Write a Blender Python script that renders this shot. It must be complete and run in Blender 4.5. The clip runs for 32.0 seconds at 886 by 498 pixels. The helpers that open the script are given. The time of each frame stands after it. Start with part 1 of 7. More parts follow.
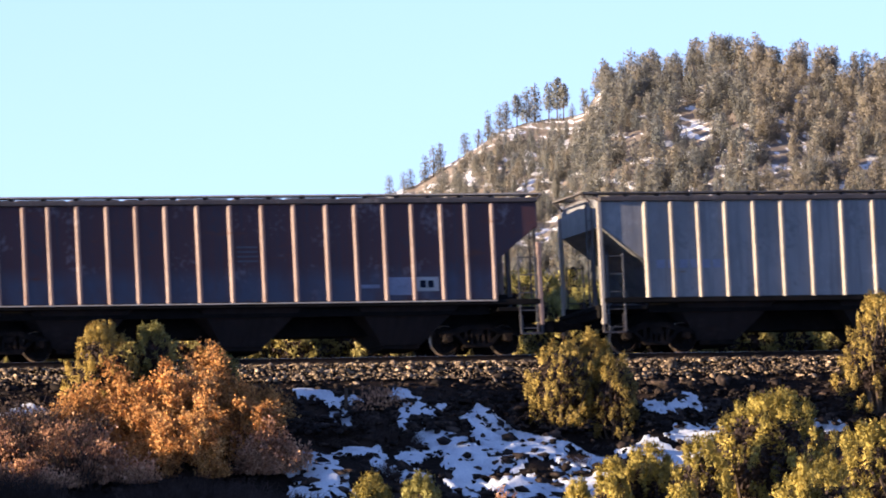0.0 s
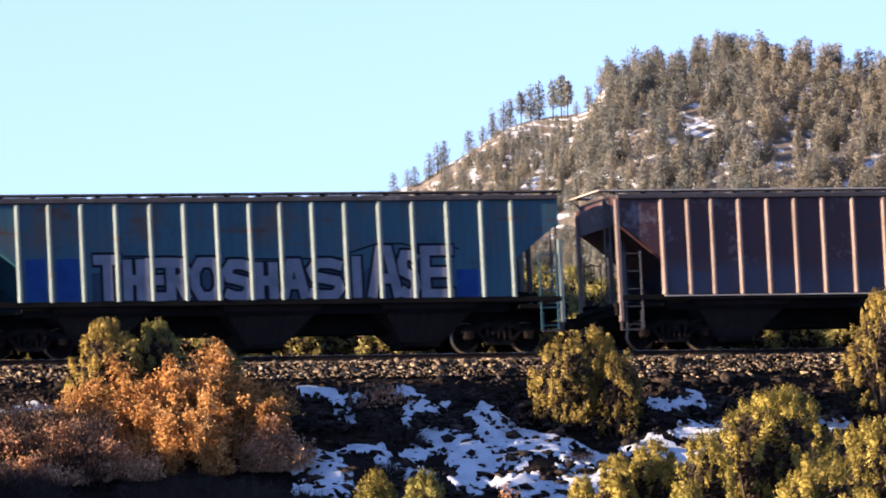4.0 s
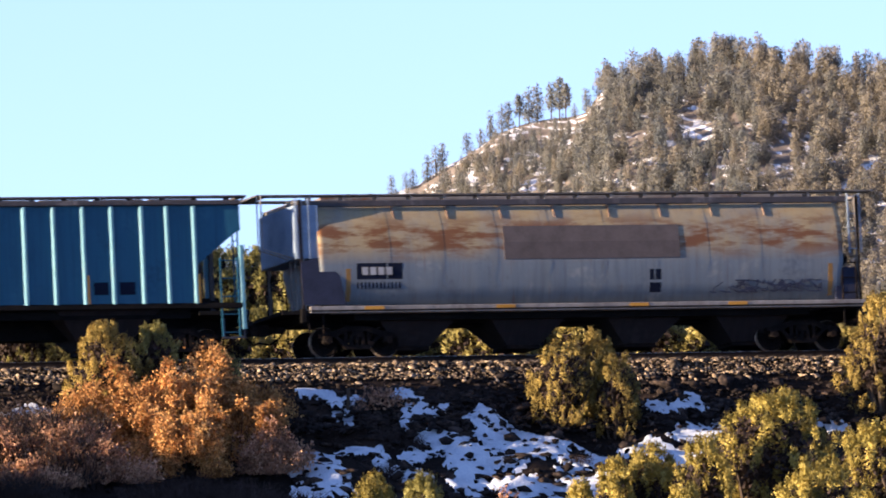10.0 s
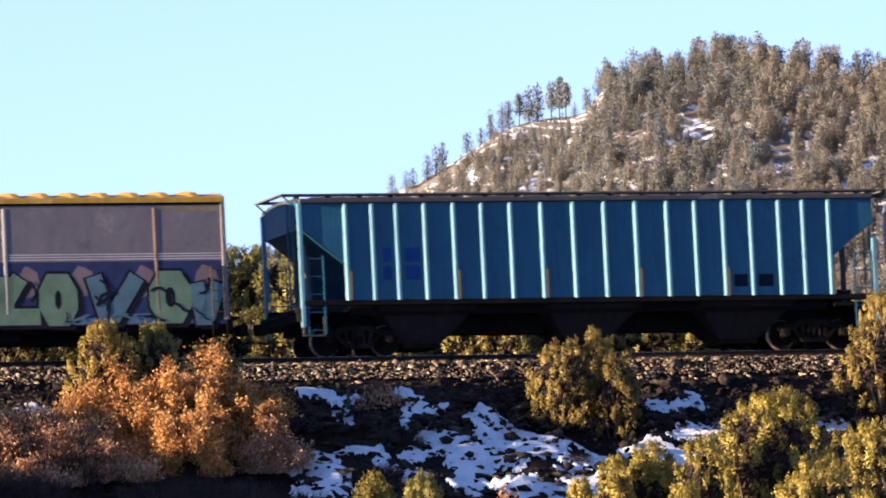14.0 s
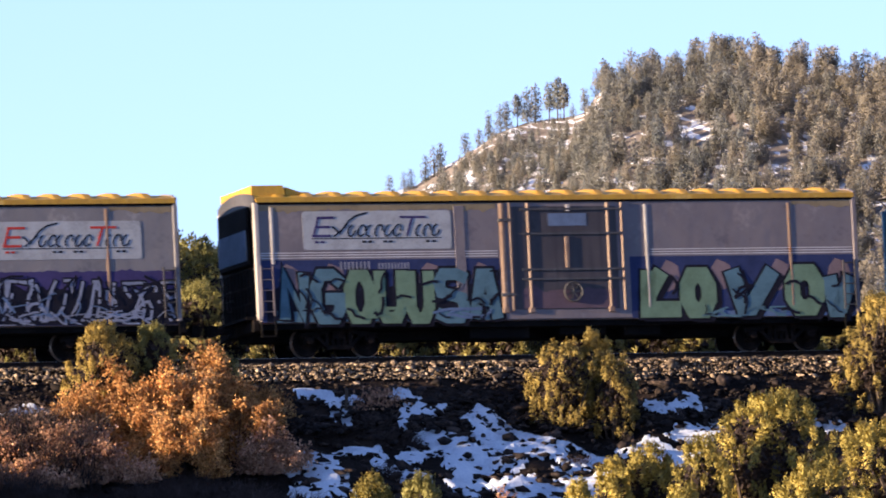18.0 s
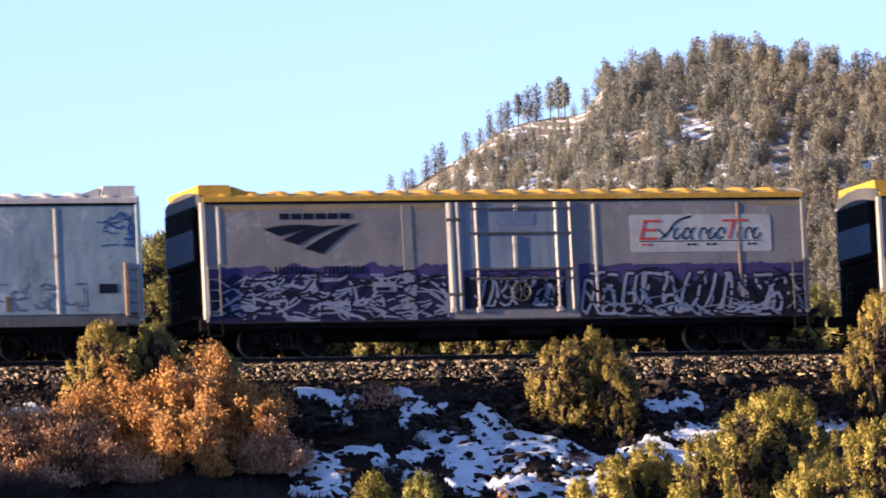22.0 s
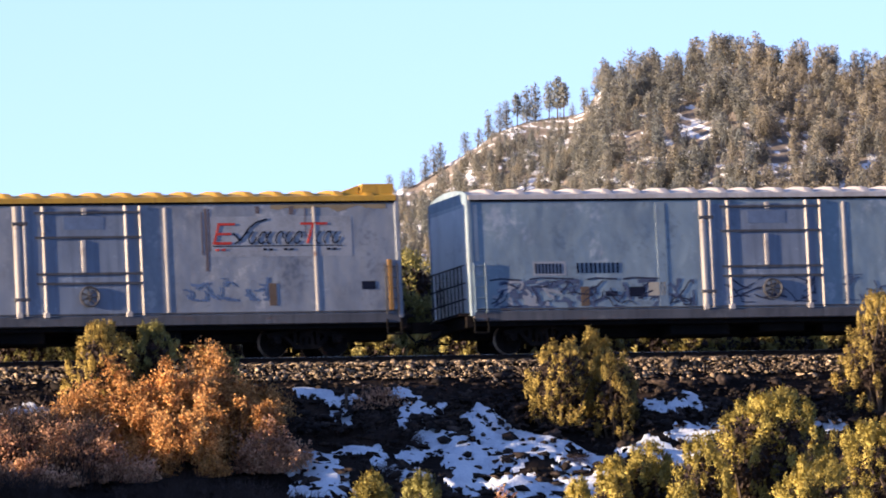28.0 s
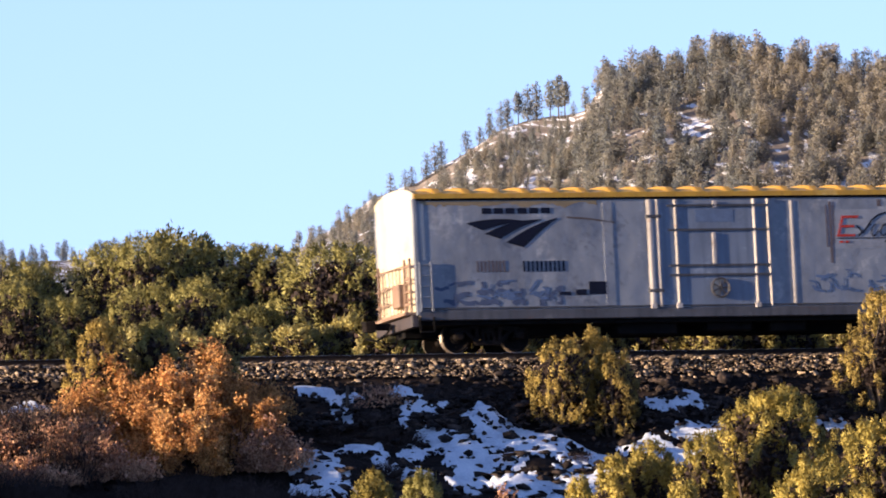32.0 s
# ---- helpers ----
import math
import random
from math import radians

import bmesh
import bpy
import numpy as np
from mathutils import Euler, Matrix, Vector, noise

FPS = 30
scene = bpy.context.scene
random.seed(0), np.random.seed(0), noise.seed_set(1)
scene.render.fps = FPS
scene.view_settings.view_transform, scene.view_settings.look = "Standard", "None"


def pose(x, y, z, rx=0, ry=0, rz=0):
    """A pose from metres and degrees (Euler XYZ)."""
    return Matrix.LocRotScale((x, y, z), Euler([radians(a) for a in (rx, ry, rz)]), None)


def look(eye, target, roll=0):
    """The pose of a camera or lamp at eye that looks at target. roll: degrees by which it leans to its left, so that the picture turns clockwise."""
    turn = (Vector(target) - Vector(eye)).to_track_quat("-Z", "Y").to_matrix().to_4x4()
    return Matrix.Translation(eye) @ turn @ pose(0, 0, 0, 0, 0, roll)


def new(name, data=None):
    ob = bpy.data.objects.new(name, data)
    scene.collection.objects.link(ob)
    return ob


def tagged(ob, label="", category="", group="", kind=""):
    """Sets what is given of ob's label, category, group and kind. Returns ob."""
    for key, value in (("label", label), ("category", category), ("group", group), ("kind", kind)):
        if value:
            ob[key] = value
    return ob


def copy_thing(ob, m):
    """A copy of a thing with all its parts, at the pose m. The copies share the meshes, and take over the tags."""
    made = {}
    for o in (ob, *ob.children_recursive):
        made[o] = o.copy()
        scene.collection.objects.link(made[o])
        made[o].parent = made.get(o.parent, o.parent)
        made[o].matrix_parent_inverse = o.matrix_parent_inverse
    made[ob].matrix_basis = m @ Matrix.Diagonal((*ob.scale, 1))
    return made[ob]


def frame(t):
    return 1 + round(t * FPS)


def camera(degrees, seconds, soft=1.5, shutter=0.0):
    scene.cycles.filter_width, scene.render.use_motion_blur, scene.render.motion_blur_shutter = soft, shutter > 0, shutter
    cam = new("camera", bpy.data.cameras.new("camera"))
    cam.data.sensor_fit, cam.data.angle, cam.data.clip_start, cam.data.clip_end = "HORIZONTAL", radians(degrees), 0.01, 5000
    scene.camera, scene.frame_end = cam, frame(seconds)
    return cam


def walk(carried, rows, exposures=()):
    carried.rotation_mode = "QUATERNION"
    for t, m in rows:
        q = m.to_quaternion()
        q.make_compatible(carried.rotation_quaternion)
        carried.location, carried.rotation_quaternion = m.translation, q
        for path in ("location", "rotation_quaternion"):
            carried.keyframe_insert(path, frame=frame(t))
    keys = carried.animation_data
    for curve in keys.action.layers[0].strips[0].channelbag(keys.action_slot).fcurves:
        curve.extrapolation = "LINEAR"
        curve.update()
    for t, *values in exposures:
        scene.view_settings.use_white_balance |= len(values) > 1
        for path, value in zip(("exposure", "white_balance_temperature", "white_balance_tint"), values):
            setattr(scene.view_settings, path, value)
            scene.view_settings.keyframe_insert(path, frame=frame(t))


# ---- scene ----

# ---- camera: a long lens, some 257 m from the track, held nearly still ----
FAR, TURN, LENS = 257.2, radians(20), 5.5401
EYE = Vector((-FAR * math.sin(TURN), -FAR * math.cos(TURN), 1.5))
AHEAD, ASIDE = Vector((math.sin(TURN), math.cos(TURN), 0)), Vector((math.cos(TURN), -math.sin(TURN), 0))
ROLL = -0.75


def aim(dx, dy):
    """The camera's pose when the hand has drifted by so many sixty-thirds of a metre at the track."""
    return look(EYE, Vector((0, 0, 3.06)) - ASIDE * (dx / 63) + Vector((0, 0, dy / 63)), ROLL)


cam = camera(LENS, 32.0, soft=1.8, shutter=0.4)
walk(cam, [(t, aim(dx, dy)) for t, dx, dy in (
    (0, -2.8, 1.4), (0.5, 0.2, -0.4), (1, -0.4, 1.4), (1.5, -0.6, 1.4), (2, -0.3, -0.1), (2.5, 1.1, -1.6), (3, 2.6, -3.3), (3.5, 5.7, -3.2), (5.5, -2.0, -1.8), (6, -0.4, -1.6), (6.5, -0.4, 1.4), (7, -1.6, -0.1), (7.5, -1.1, -0.1), (8, -1.1, -0.1), (8.5, -0.4, -0.3), (9, 0.9, 0.9), (9.5, 1.3, 1.4), (10, 1.3, 1.3), (10.5, 1.6, -0.1), (11, 1.6, -1.6), (11.5, 2.6, -1.6), (12, 4.2, -0.1), (12.5, 2.6, 2.4), (13, 2.6, 4.5), (13.5, 1.3, 2.6), (14, 1.4, -0.1), (14.5, 0.9, -3.2), (16.5, -0.6, -1.6), (17, -2.0, -1.0), (17.5, -3.4, 1.4), (18, -2.0, 1.4), (18.5, -2.0, 1.4), (19, -1.3, 1.4), (19.5, -0.3, -0.1), (20, 1.1, -0.1), (20.5, 1.8, 1.4), (21, 2.6, 1.3), (21.5, 2.6, 1.4), (22, -0.3, -0.1), (22.5, -0.4, 1.4), (23, -2.0, -1.6), (23.5, -2.1, 1.4), (24, -0.4, -0.4), (24.5, 0.9, -1.6), (25, 1.4, -0.4), (25.5, -0.3, 1.4), (27.5, 0.9, -1.8), (28, -2.3, -0.1), (28.5, -3.2, -0.1), (29, -2.0, -1.3), (29.5, -3.5, 1.4), (30, -2.0, 1.4), (30.5, -0.8, 0.9), (31, -0.4, -1.3), (31.5, -0.3, -3.2), (32, -0.4, -2.7))], ((0, 1.6), (26, 1.6), (30, 1.55), (32, 1.45)))


# ---- sky, sun ----
SUN_EL, SUN_AZ = radians(8.3), radians(-4.6)      # low, from the left along the track, slightly on the camera's side
sun_from = Vector((-math.cos(SUN_EL) * math.cos(SUN_AZ), math.cos(SUN_EL) * math.sin(SUN_AZ), math.sin(SUN_EL)))
world = bpy.data.worlds.new("sky")
scene.world = world
world.use_nodes = True
wn, wl = world.node_tree.nodes, world.node_tree.links
sky = wn.new("ShaderNodeTexSky")
sky.sky_type, sky.sun_disc = "NISHITA", False
sky.sun_elevation = SUN_EL
sky.sun_rotation = math.atan2(sun_from.x, sun_from.y)
sky.altitude, sky.air_density, sky.dust_density, sky.ozone_density = 2200, 1.0, 0.2, 2.0
# high country: the deep blue reaches low, so the dome is read from somewhat above the horizon
way_in, lift, unit = wn.new("ShaderNodeTexCoord"), wn.new("ShaderNodeVectorMath"), wn.new("ShaderNodeVectorMath")
lift.operation, unit.operation = "ADD", "NORMALIZE"
lift.inputs[1].default_value = (0, 0, 0.14)
wl.new(way_in.outputs["Generated"], lift.inputs[0])
wl.new(lift.outputs[0], unit.inputs[0])
wl.new(unit.outputs[0], sky.inputs[0])
tint = wn.new("ShaderNodeMix")      # thin winter haze: the dome is paler and more violet than clean air gives
tint.data_type, tint.blend_type = "RGBA", "MULTIPLY"
tint.inputs[0].default_value, tint.inputs[7].default_value = 1.0, (1.17, 0.99, 1.18, 1)
wl.new(sky.outputs[0], tint.inputs[6])
wl.new(tint.outputs[2], wn["Background"].inputs[0])
wn["Background"].inputs[1].default_value = 0.125
sun = new("sun", bpy.data.lights.new("sun", "SUN"))
sun.data.energy, sun.data.angle, sun.data.color = 5.0, radians(0.55), (1.0, 0.77, 0.55)
sun.matrix_world = look(sun_from * 100, (0, 0, 0))

# ---- small builders ----
def part(name, bm, material, parent=None, label=""):
    """One mesh object from a bmesh, under its thing or part."""
    me = bpy.data.meshes.new(name)
    bm.to_mesh(me)
    bm.free()
    return part_of(name, me, material, parent, label)


def part_of(name, me, material, parent=None, label=""):
    if material and not me.materials:
        me.materials.append(material)
    ob = new(name, me)
    if parent:
        ob.parent = parent
    if label:
        tagged(ob, label)
    return ob


def box(bm, x0, x1, y0, y1, z0, z1, bevel=0.0):
    vs = [bm.verts.new((x, y, z)) for x in (x0, x1) for y in (y0, y1) for z in (z0, z1)]
    fs = [bm.faces.new([vs[i] for i in q]) for q in ((0, 1, 3, 2), (4, 6, 7, 5), (0, 4, 5, 1), (2, 3, 7, 6), (0, 2, 6, 4), (1, 5, 7, 3))]
    if bevel:
        es = list({e for f in fs for e in f.edges})
        bmesh.ops.bevel(bm, geom=es, offset=bevel, segments=1, affect="EDGES")
    return bm


def boxes(*rows):
    bm = bmesh.new()
    for r in rows:
        box(bm, *r)
    return bm


def prism(bm, outline, axis, a, b):
    """An outline pushed along an axis from a to b: axis x takes (y, z), axis y takes (x, z), axis z takes (x, y)."""
    def put(p, q):
        return {"x": (q, p[0], p[1]), "y": (p[0], q, p[1]), "z": (p[0], p[1], q)}[axis]
    lo = [bm.verts.new(put(p, a)) for p in outline]
    hi = [bm.verts.new(put(p, b)) for p in outline]
    n = len(outline)
    fs = [bm.faces.new(lo), bm.faces.new(hi[::-1])]
    for i in range(n):
        fs.append(bm.faces.new((lo[i], hi[i], hi[(i + 1) % n], lo[(i + 1) % n])))
    bmesh.ops.recalc_face_normals(bm, faces=fs)
    return bm


def tube(bm, a, b, r, r2=None, n=8):
    a, b = Vector(a), Vector(b)
    r2 = r if r2 is None else r2
    d = (b - a).normalized()
    s = d.orthogonal().normalized()
    t = d.cross(s)
    ring = [[bm.verts.new(p + (s * math.cos(k * math.tau / n) + t * math.sin(k * math.tau / n)) * q) for k in range(n)] for p, q in ((a, r), (b, r2))]
    for i in range(n):
        bm.faces.new((ring[0][i], ring[0][(i + 1) % n], ring[1][(i + 1) % n], ring[1][i]))
    bm.faces.new(ring[0][::-1])
    bm.faces.new(ring[1])
    return bm


def empty(name, m=None):
    ob = new(name)
    ob.empty_display_size = 0.3
    if m is not None:
        ob.matrix_world = m
    return ob


def mesh_from(name, verts, faces, smooth=False):
    """A mesh from numpy arrays of corners and of equal-sided faces."""
    me = bpy.data.meshes.new(name)
    k = faces.shape[1]
    me.vertices.add(len(verts))
    me.vertices.foreach_set("co", np.asarray(verts, dtype=np.float32).ravel())
    me.loops.add(faces.size)
    me.loops.foreach_set("vertex_index", faces.ravel().astype(np.int32))
    me.polygons.add(len(faces))
    me.polygons.foreach_set("loop_start", np.arange(len(faces), dtype=np.int32) * k)
    me.update(calc_edges=True)
    me.validate()
    if smooth:
        me.polygons.foreach_set("use_smooth", np.ones(len(me.polygons), dtype=bool))
    return me


# ---- materials ----
def surface(name, colours, scale=3.0, fine=40.0, rough=0.8, metal=0.0, bump=0.3, stretch=(1, 1, 1), spread=0.5, piece=0.0, island=0.0, depth=0.02, spec=0.3):
    """Colours blended by a broad and a fine noise in metres of the object's own space; piece and island vary the value from piece to piece."""
    m = bpy.data.materials.new(name)
    m.use_nodes = True
    nt = m.node_tree
    nd, ln = nt.nodes, nt.links
    b = nd["Principled BSDF"]
    b.inputs["Roughness"].default_value, b.inputs["Metallic"].default_value = rough, metal
    b.inputs["Specular IOR Level"].default_value = spec
    co = nd.new("ShaderNodeTexCoord")
    mp = nd.new("ShaderNodeMapping")
    mp.inputs["Scale"].default_value = stretch
    ln.new(co.outputs["Object"], mp.inputs[0])
    n1, n2 = nd.new("ShaderNodeTexNoise"), nd.new("ShaderNodeTexNoise")
    for n, s, d in ((n1, scale, 6), (n2, fine, 4)):
        n.inputs["Scale"].default_value, n.inputs["Detail"].default_value = s, d
        ln.new(mp.outputs[0], n.inputs["Vector"])
    mix = nd.new("ShaderNodeMix")
    mix.inputs[0].default_value = 0.35
    ln.new(n1.outputs[0], mix.inputs[2])
    ln.new(n2.outputs[0], mix.inputs[3])
    ramp = nd.new("ShaderNodeValToRGB")
    el = ramp.color_ramp.elements
    lo, hi = 0.5 - spread * 0.3, 0.5 + spread * 0.3
    while len(el) < len(colours):
        el.new(0.5)
    for i, c in enumerate(colours):
        el[i].position = lo + (hi - lo) * i / max(1, len(colours) - 1)
        el[i].color = (*c, 1)
    ln.new(mix.outputs[0], ramp.inputs[0])
    out = ramp.outputs[0]
    for amount, kind in ((piece, "o"), (island, "g")):
        if amount:
            src = nd.new("ShaderNodeObjectInfo" if kind == "o" else "ShaderNodeNewGeometry")
            mr = nd.new("ShaderNodeMapRange")
            mr.inputs[3].default_value, mr.inputs[4].default_value = 1 - amount, 1 + amount
            ln.new(src.outputs["Random" if kind == "o" else "Random Per Island"], mr.inputs[0])
            hv = nd.new("ShaderNodeHueSaturation")
            ln.new(mr.outputs[0], hv.inputs["Value"])
            ln.new(out, hv.inputs["Color"])
            out = hv.outputs[0]
    ln.new(out, b.inputs["Base Color"])
    if bump:
        bp = nd.new("ShaderNodeBump")
        bp.inputs["Strength"].default_value, bp.inputs["Distance"].default_value = bump, depth
        ln.new(mix.outputs[0], bp.inputs["Height"])
        ln.new(bp.outputs[0], b.inputs["Normal"])
    return m


def painted(name, paint, worn, rust, amount=0.5, chalk=(0.5, 0.5, 0.5), rough=0.55, dents=0.25, band=None, streak=0.75, run=(5, 1, 0.3), wash=None):
    """Weathered steel paint: blotches of wear, streaks that run down, rust that breaks through."""
    m = surface(name, (worn, paint, paint, chalk), scale=0.9, fine=7, rough=rough, bump=0.0, spread=0.62)
    nt = m.node_tree
    nd, ln = nt.nodes, nt.links
    b = nd["Principled BSDF"]
    first = b.inputs["Base Color"].links[0].from_socket
    co = [n for n in nd if n.type == "TEX_COORD"][0]
    for k, (stretch, scale, lo, hi, colour, most) in enumerate(((run, 1.2, 0.47, 0.68, worn, streak), ((0.5, 1, 0.25), 1.6, *((*wash[2], wash[0], 0.85) if wash else (0.5, 0.62, worn, streak * 0.6))), ((0.55, 1, 2.2), 1.5, 0.74 - 0.26 * amount, 0.84 - 0.24 * amount, rust, 0.9), ((14, 2, 0.5), 1.0, 0.58, 0.7, rust, 0.5 * amount))):
        mp = nd.new("ShaderNodeMapping")
        mp.inputs["Scale"].default_value = stretch
        mp.inputs["Location"].default_value = (3.1 * k, 0, 1.7 * k)
        ln.new(co.outputs["Object"], mp.inputs[0])
        n = nd.new("ShaderNodeTexNoise")
        n.inputs["Scale"].default_value, n.inputs["Detail"].default_value, n.inputs["Roughness"].default_value = scale, 8, 0.65
        ln.new(mp.outputs[0], n.inputs["Vector"])
        mr = nd.new("ShaderNodeMapRange")
        mr.inputs[1].default_value, mr.inputs[2].default_value, mr.inputs[4].default_value = lo, hi, most
        ln.new(n.outputs[0], mr.inputs[0])
        share = mr.outputs[0]
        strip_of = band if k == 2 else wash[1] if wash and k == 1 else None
        if strip_of:      # stains, tints or painted-in sunlight that keep to a strip along the car
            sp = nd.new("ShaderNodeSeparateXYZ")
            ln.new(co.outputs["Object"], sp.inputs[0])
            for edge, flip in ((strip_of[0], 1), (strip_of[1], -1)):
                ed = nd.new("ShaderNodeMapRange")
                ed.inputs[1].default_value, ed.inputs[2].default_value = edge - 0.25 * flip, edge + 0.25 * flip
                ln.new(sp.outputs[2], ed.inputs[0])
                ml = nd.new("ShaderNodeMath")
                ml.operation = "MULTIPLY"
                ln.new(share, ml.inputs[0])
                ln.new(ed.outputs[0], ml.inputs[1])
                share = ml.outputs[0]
        mx = nd.new("ShaderNodeMix")
        mx.data_type = "RGBA"
        ln.new(share, mx.inputs[0])
        ln.new(first, mx.inputs[6])
        mx.inputs[7].default_value = (*colour, 1)
        first = mx.outputs[2]
    ln.new(first, b.inputs["Base Color"])
    dn = nd.new("ShaderNodeTexNoise")
    dn.inputs["Scale"].default_value = 1.3
    ln.new(co.outputs["Object"], dn.inputs["Vector"])
    bp = nd.new("ShaderNodeBump")
    bp.inputs["Strength"].default_value, bp.inputs["Distance"].default_value = dents, 0.06
    ln.new(dn.outputs[0], bp.inputs["Height"])
    ln.new(bp.outputs[0], b.inputs["Normal"])
    return m


def leafy(name, colours, scale=1.2, island=0.3, shine=0.25, through_leaf=0.2):
    m = surface(name, colours, scale=scale, fine=9, rough=0.7, bump=0.0, island=island, piece=0.12)
    b = m.node_tree.nodes["Principled BSDF"]
    b.inputs["Specular IOR Level"].default_value = shine
    nd, ln = m.node_tree.nodes, m.node_tree.links
    back, blend = nd.new("ShaderNodeBsdfTranslucent"), nd.new("ShaderNodeMixShader")
    blend.inputs[0].default_value = through_leaf
    ln.new(b.inputs["Base Color"].links[0].from_socket, back.inputs[0])
    ln.new(b.outputs[0], blend.inputs[1])
    ln.new(back.outputs[0], blend.inputs[2])
    ln.new(blend.outputs[0], nd["Material Output"].inputs[0])
    return m


M = {
    "earth": surface("dark_earth", ((0.007, 0.0055, 0.005), (0.016, 0.011, 0.009), (0.042, 0.027, 0.02)), 0.8, 9, 0.95, bump=0.9, depth=0.12, spec=0.1),
    "snow": surface("old_snow", ((0.42, 0.46, 0.53), (0.58, 0.62, 0.68), (0.7, 0.72, 0.75)), 1.5, 14, 0.7, bump=0.5, depth=0.05, spec=0.2),
    "ballast": surface("ballast_stone", ((0.032, 0.023, 0.018), (0.15, 0.108, 0.074), (0.5, 0.38, 0.25)), 5, 40, 0.9, bump=0.6, island=0.75, spec=0.15),
    "rock": surface("brown_rock", ((0.008, 0.0068, 0.0068), (0.022, 0.0165, 0.015), (0.075, 0.052, 0.04)), 2.5, 18, 0.9, bump=0.8, island=0.4, piece=0.4, spec=0.15),
    # stone lifted pale: sunlight on the ballast-edge blocks is in the colour
    "palerock": surface("sunlit_pale_stone", ((0.16, 0.11, 0.07), (0.35, 0.255, 0.165), (0.52, 0.4, 0.28)), 2.5, 18, 0.9, bump=0.7, piece=0.35, spec=0.15),
    "tie": surface("creosoted_tie", ((0.02, 0.016, 0.014), (0.05, 0.04, 0.033), (0.1, 0.085, 0.07)), 2, 30, 0.9, stretch=(6, 1, 6), bump=0.5, piece=0.4, spec=0.15),
    "rail": surface("rusty_rail", ((0.012, 0.008, 0.007), (0.03, 0.019, 0.014)), 4, 40, 0.8, bump=0.2, spec=0.15),
    "railhead": surface("polished_rail", ((0.35, 0.34, 0.33), (0.5, 0.49, 0.48)), 4, 60, 0.3, metal=1.0, bump=0.05),
    "black": surface("grimy_black_steel", ((0.003, 0.003, 0.0035), (0.006, 0.0055, 0.0055), (0.012, 0.01, 0.009)), 1.5, 12, 0.85, bump=0.2, spec=0.12),
    "bogie": surface("rusty_cast_steel", ((0.003, 0.0025, 0.0025), (0.007, 0.005, 0.0045), (0.028, 0.017, 0.012)), 2.5, 20, 0.85, bump=0.4, spec=0.15),
    "tread": surface("worn_wheel_tread", ((0.25, 0.17, 0.11), (0.42, 0.36, 0.3)), 3, 30, 0.4, metal=0.7, bump=0.1),
    "grate": surface("galvanised_grating", ((0.05, 0.045, 0.043), (0.15, 0.135, 0.125)), 3, 30, 0.6, bump=0.2),
    "bark": surface("grey_bark", ((0.05, 0.035, 0.025), (0.12, 0.09, 0.065)), 6, 30, 0.95, stretch=(1, 1, 0.3), bump=0.6),
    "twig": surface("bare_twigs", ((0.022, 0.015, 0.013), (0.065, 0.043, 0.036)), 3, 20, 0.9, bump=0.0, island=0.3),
    "paletwig": surface("pale_bare_twigs", ((0.3, 0.21, 0.18), (0.55, 0.42, 0.36)), 3, 20, 0.9, bump=0.0, island=0.3),
    "oakleaf": leafy("dead_oak_leaves", ((0.17, 0.075, 0.028), (0.52, 0.255, 0.085), (0.8, 0.49, 0.195)), island=0.5),
    "oakdull": leafy("faded_oak_leaves", ((0.17, 0.088, 0.056), (0.42, 0.225, 0.135), (0.68, 0.41, 0.25)), island=0.45),
    "palebrush": leafy("pale_pinkish_brush", ((0.29, 0.185, 0.135), (0.56, 0.39, 0.295), (0.78, 0.61, 0.5)), island=0.4),
    "juniper": leafy("juniper_sprays", ((0.115, 0.108, 0.038), (0.31, 0.278, 0.09), (0.56, 0.485, 0.175)), island=0.1),
    "juniper2": leafy("yellow_juniper_sprays", ((0.15, 0.126, 0.035), (0.41, 0.325, 0.082), (0.68, 0.53, 0.145)), island=0.12, through_leaf=0.12),
    "umber": leafy("brownish_juniper_sprays", ((0.11, 0.085, 0.027), (0.34, 0.25, 0.072), (0.58, 0.44, 0.135)), island=0.12, through_leaf=0.12),
    "gold": leafy("gold_juniper_sprays", ((0.19, 0.135, 0.038), (0.46, 0.33, 0.09), (0.68, 0.51, 0.16)), island=0.12),
    # distance haze is painted into the needle colours of the far woods
    "pine": leafy("hazy_pine_needles", ((0.2, 0.205, 0.19), (0.255, 0.252, 0.225), (0.315, 0.3, 0.26)), scale=0.12, island=0.02, through_leaf=0.5),
    "tanpine": leafy("hazy_tan_pine_needles", ((0.28, 0.25, 0.205), (0.335, 0.3, 0.24), (0.39, 0.35, 0.28)), scale=0.12, island=0.02, through_leaf=0.5),
    "dimpine": leafy("hazy_dark_fir_needles", ((0.17, 0.185, 0.19), (0.22, 0.235, 0.23), (0.28, 0.29, 0.27)), scale=0.12, island=0.02, through_leaf=0.5),
    "farfir": leafy("hazy_far_firs", ((0.1, 0.12, 0.14), (0.15, 0.17, 0.19), (0.2, 0.22, 0.23)), scale=0.12, island=0.02, through_leaf=0.4),
    # sunlight on the brush is put into this lifted, pale colour
    "strip": leafy("sunlit_grass_and_brush", ((0.26, 0.22, 0.07), (0.52, 0.44, 0.155), (0.78, 0.67, 0.29)), island=0.15, through_leaf=0.25),
    "grass": leafy("dry_grass", ((0.2, 0.13, 0.06), (0.4, 0.29, 0.15)), island=0.4),
}


# ---- the land ----
def view(u, w):
    """The point of the plan u metres to the right of the camera's line, w metres ahead of it."""
    return EYE.x + AHEAD.x * w + ASIDE.x * u, EYE.y + AHEAD.y * w + ASIDE.y * u


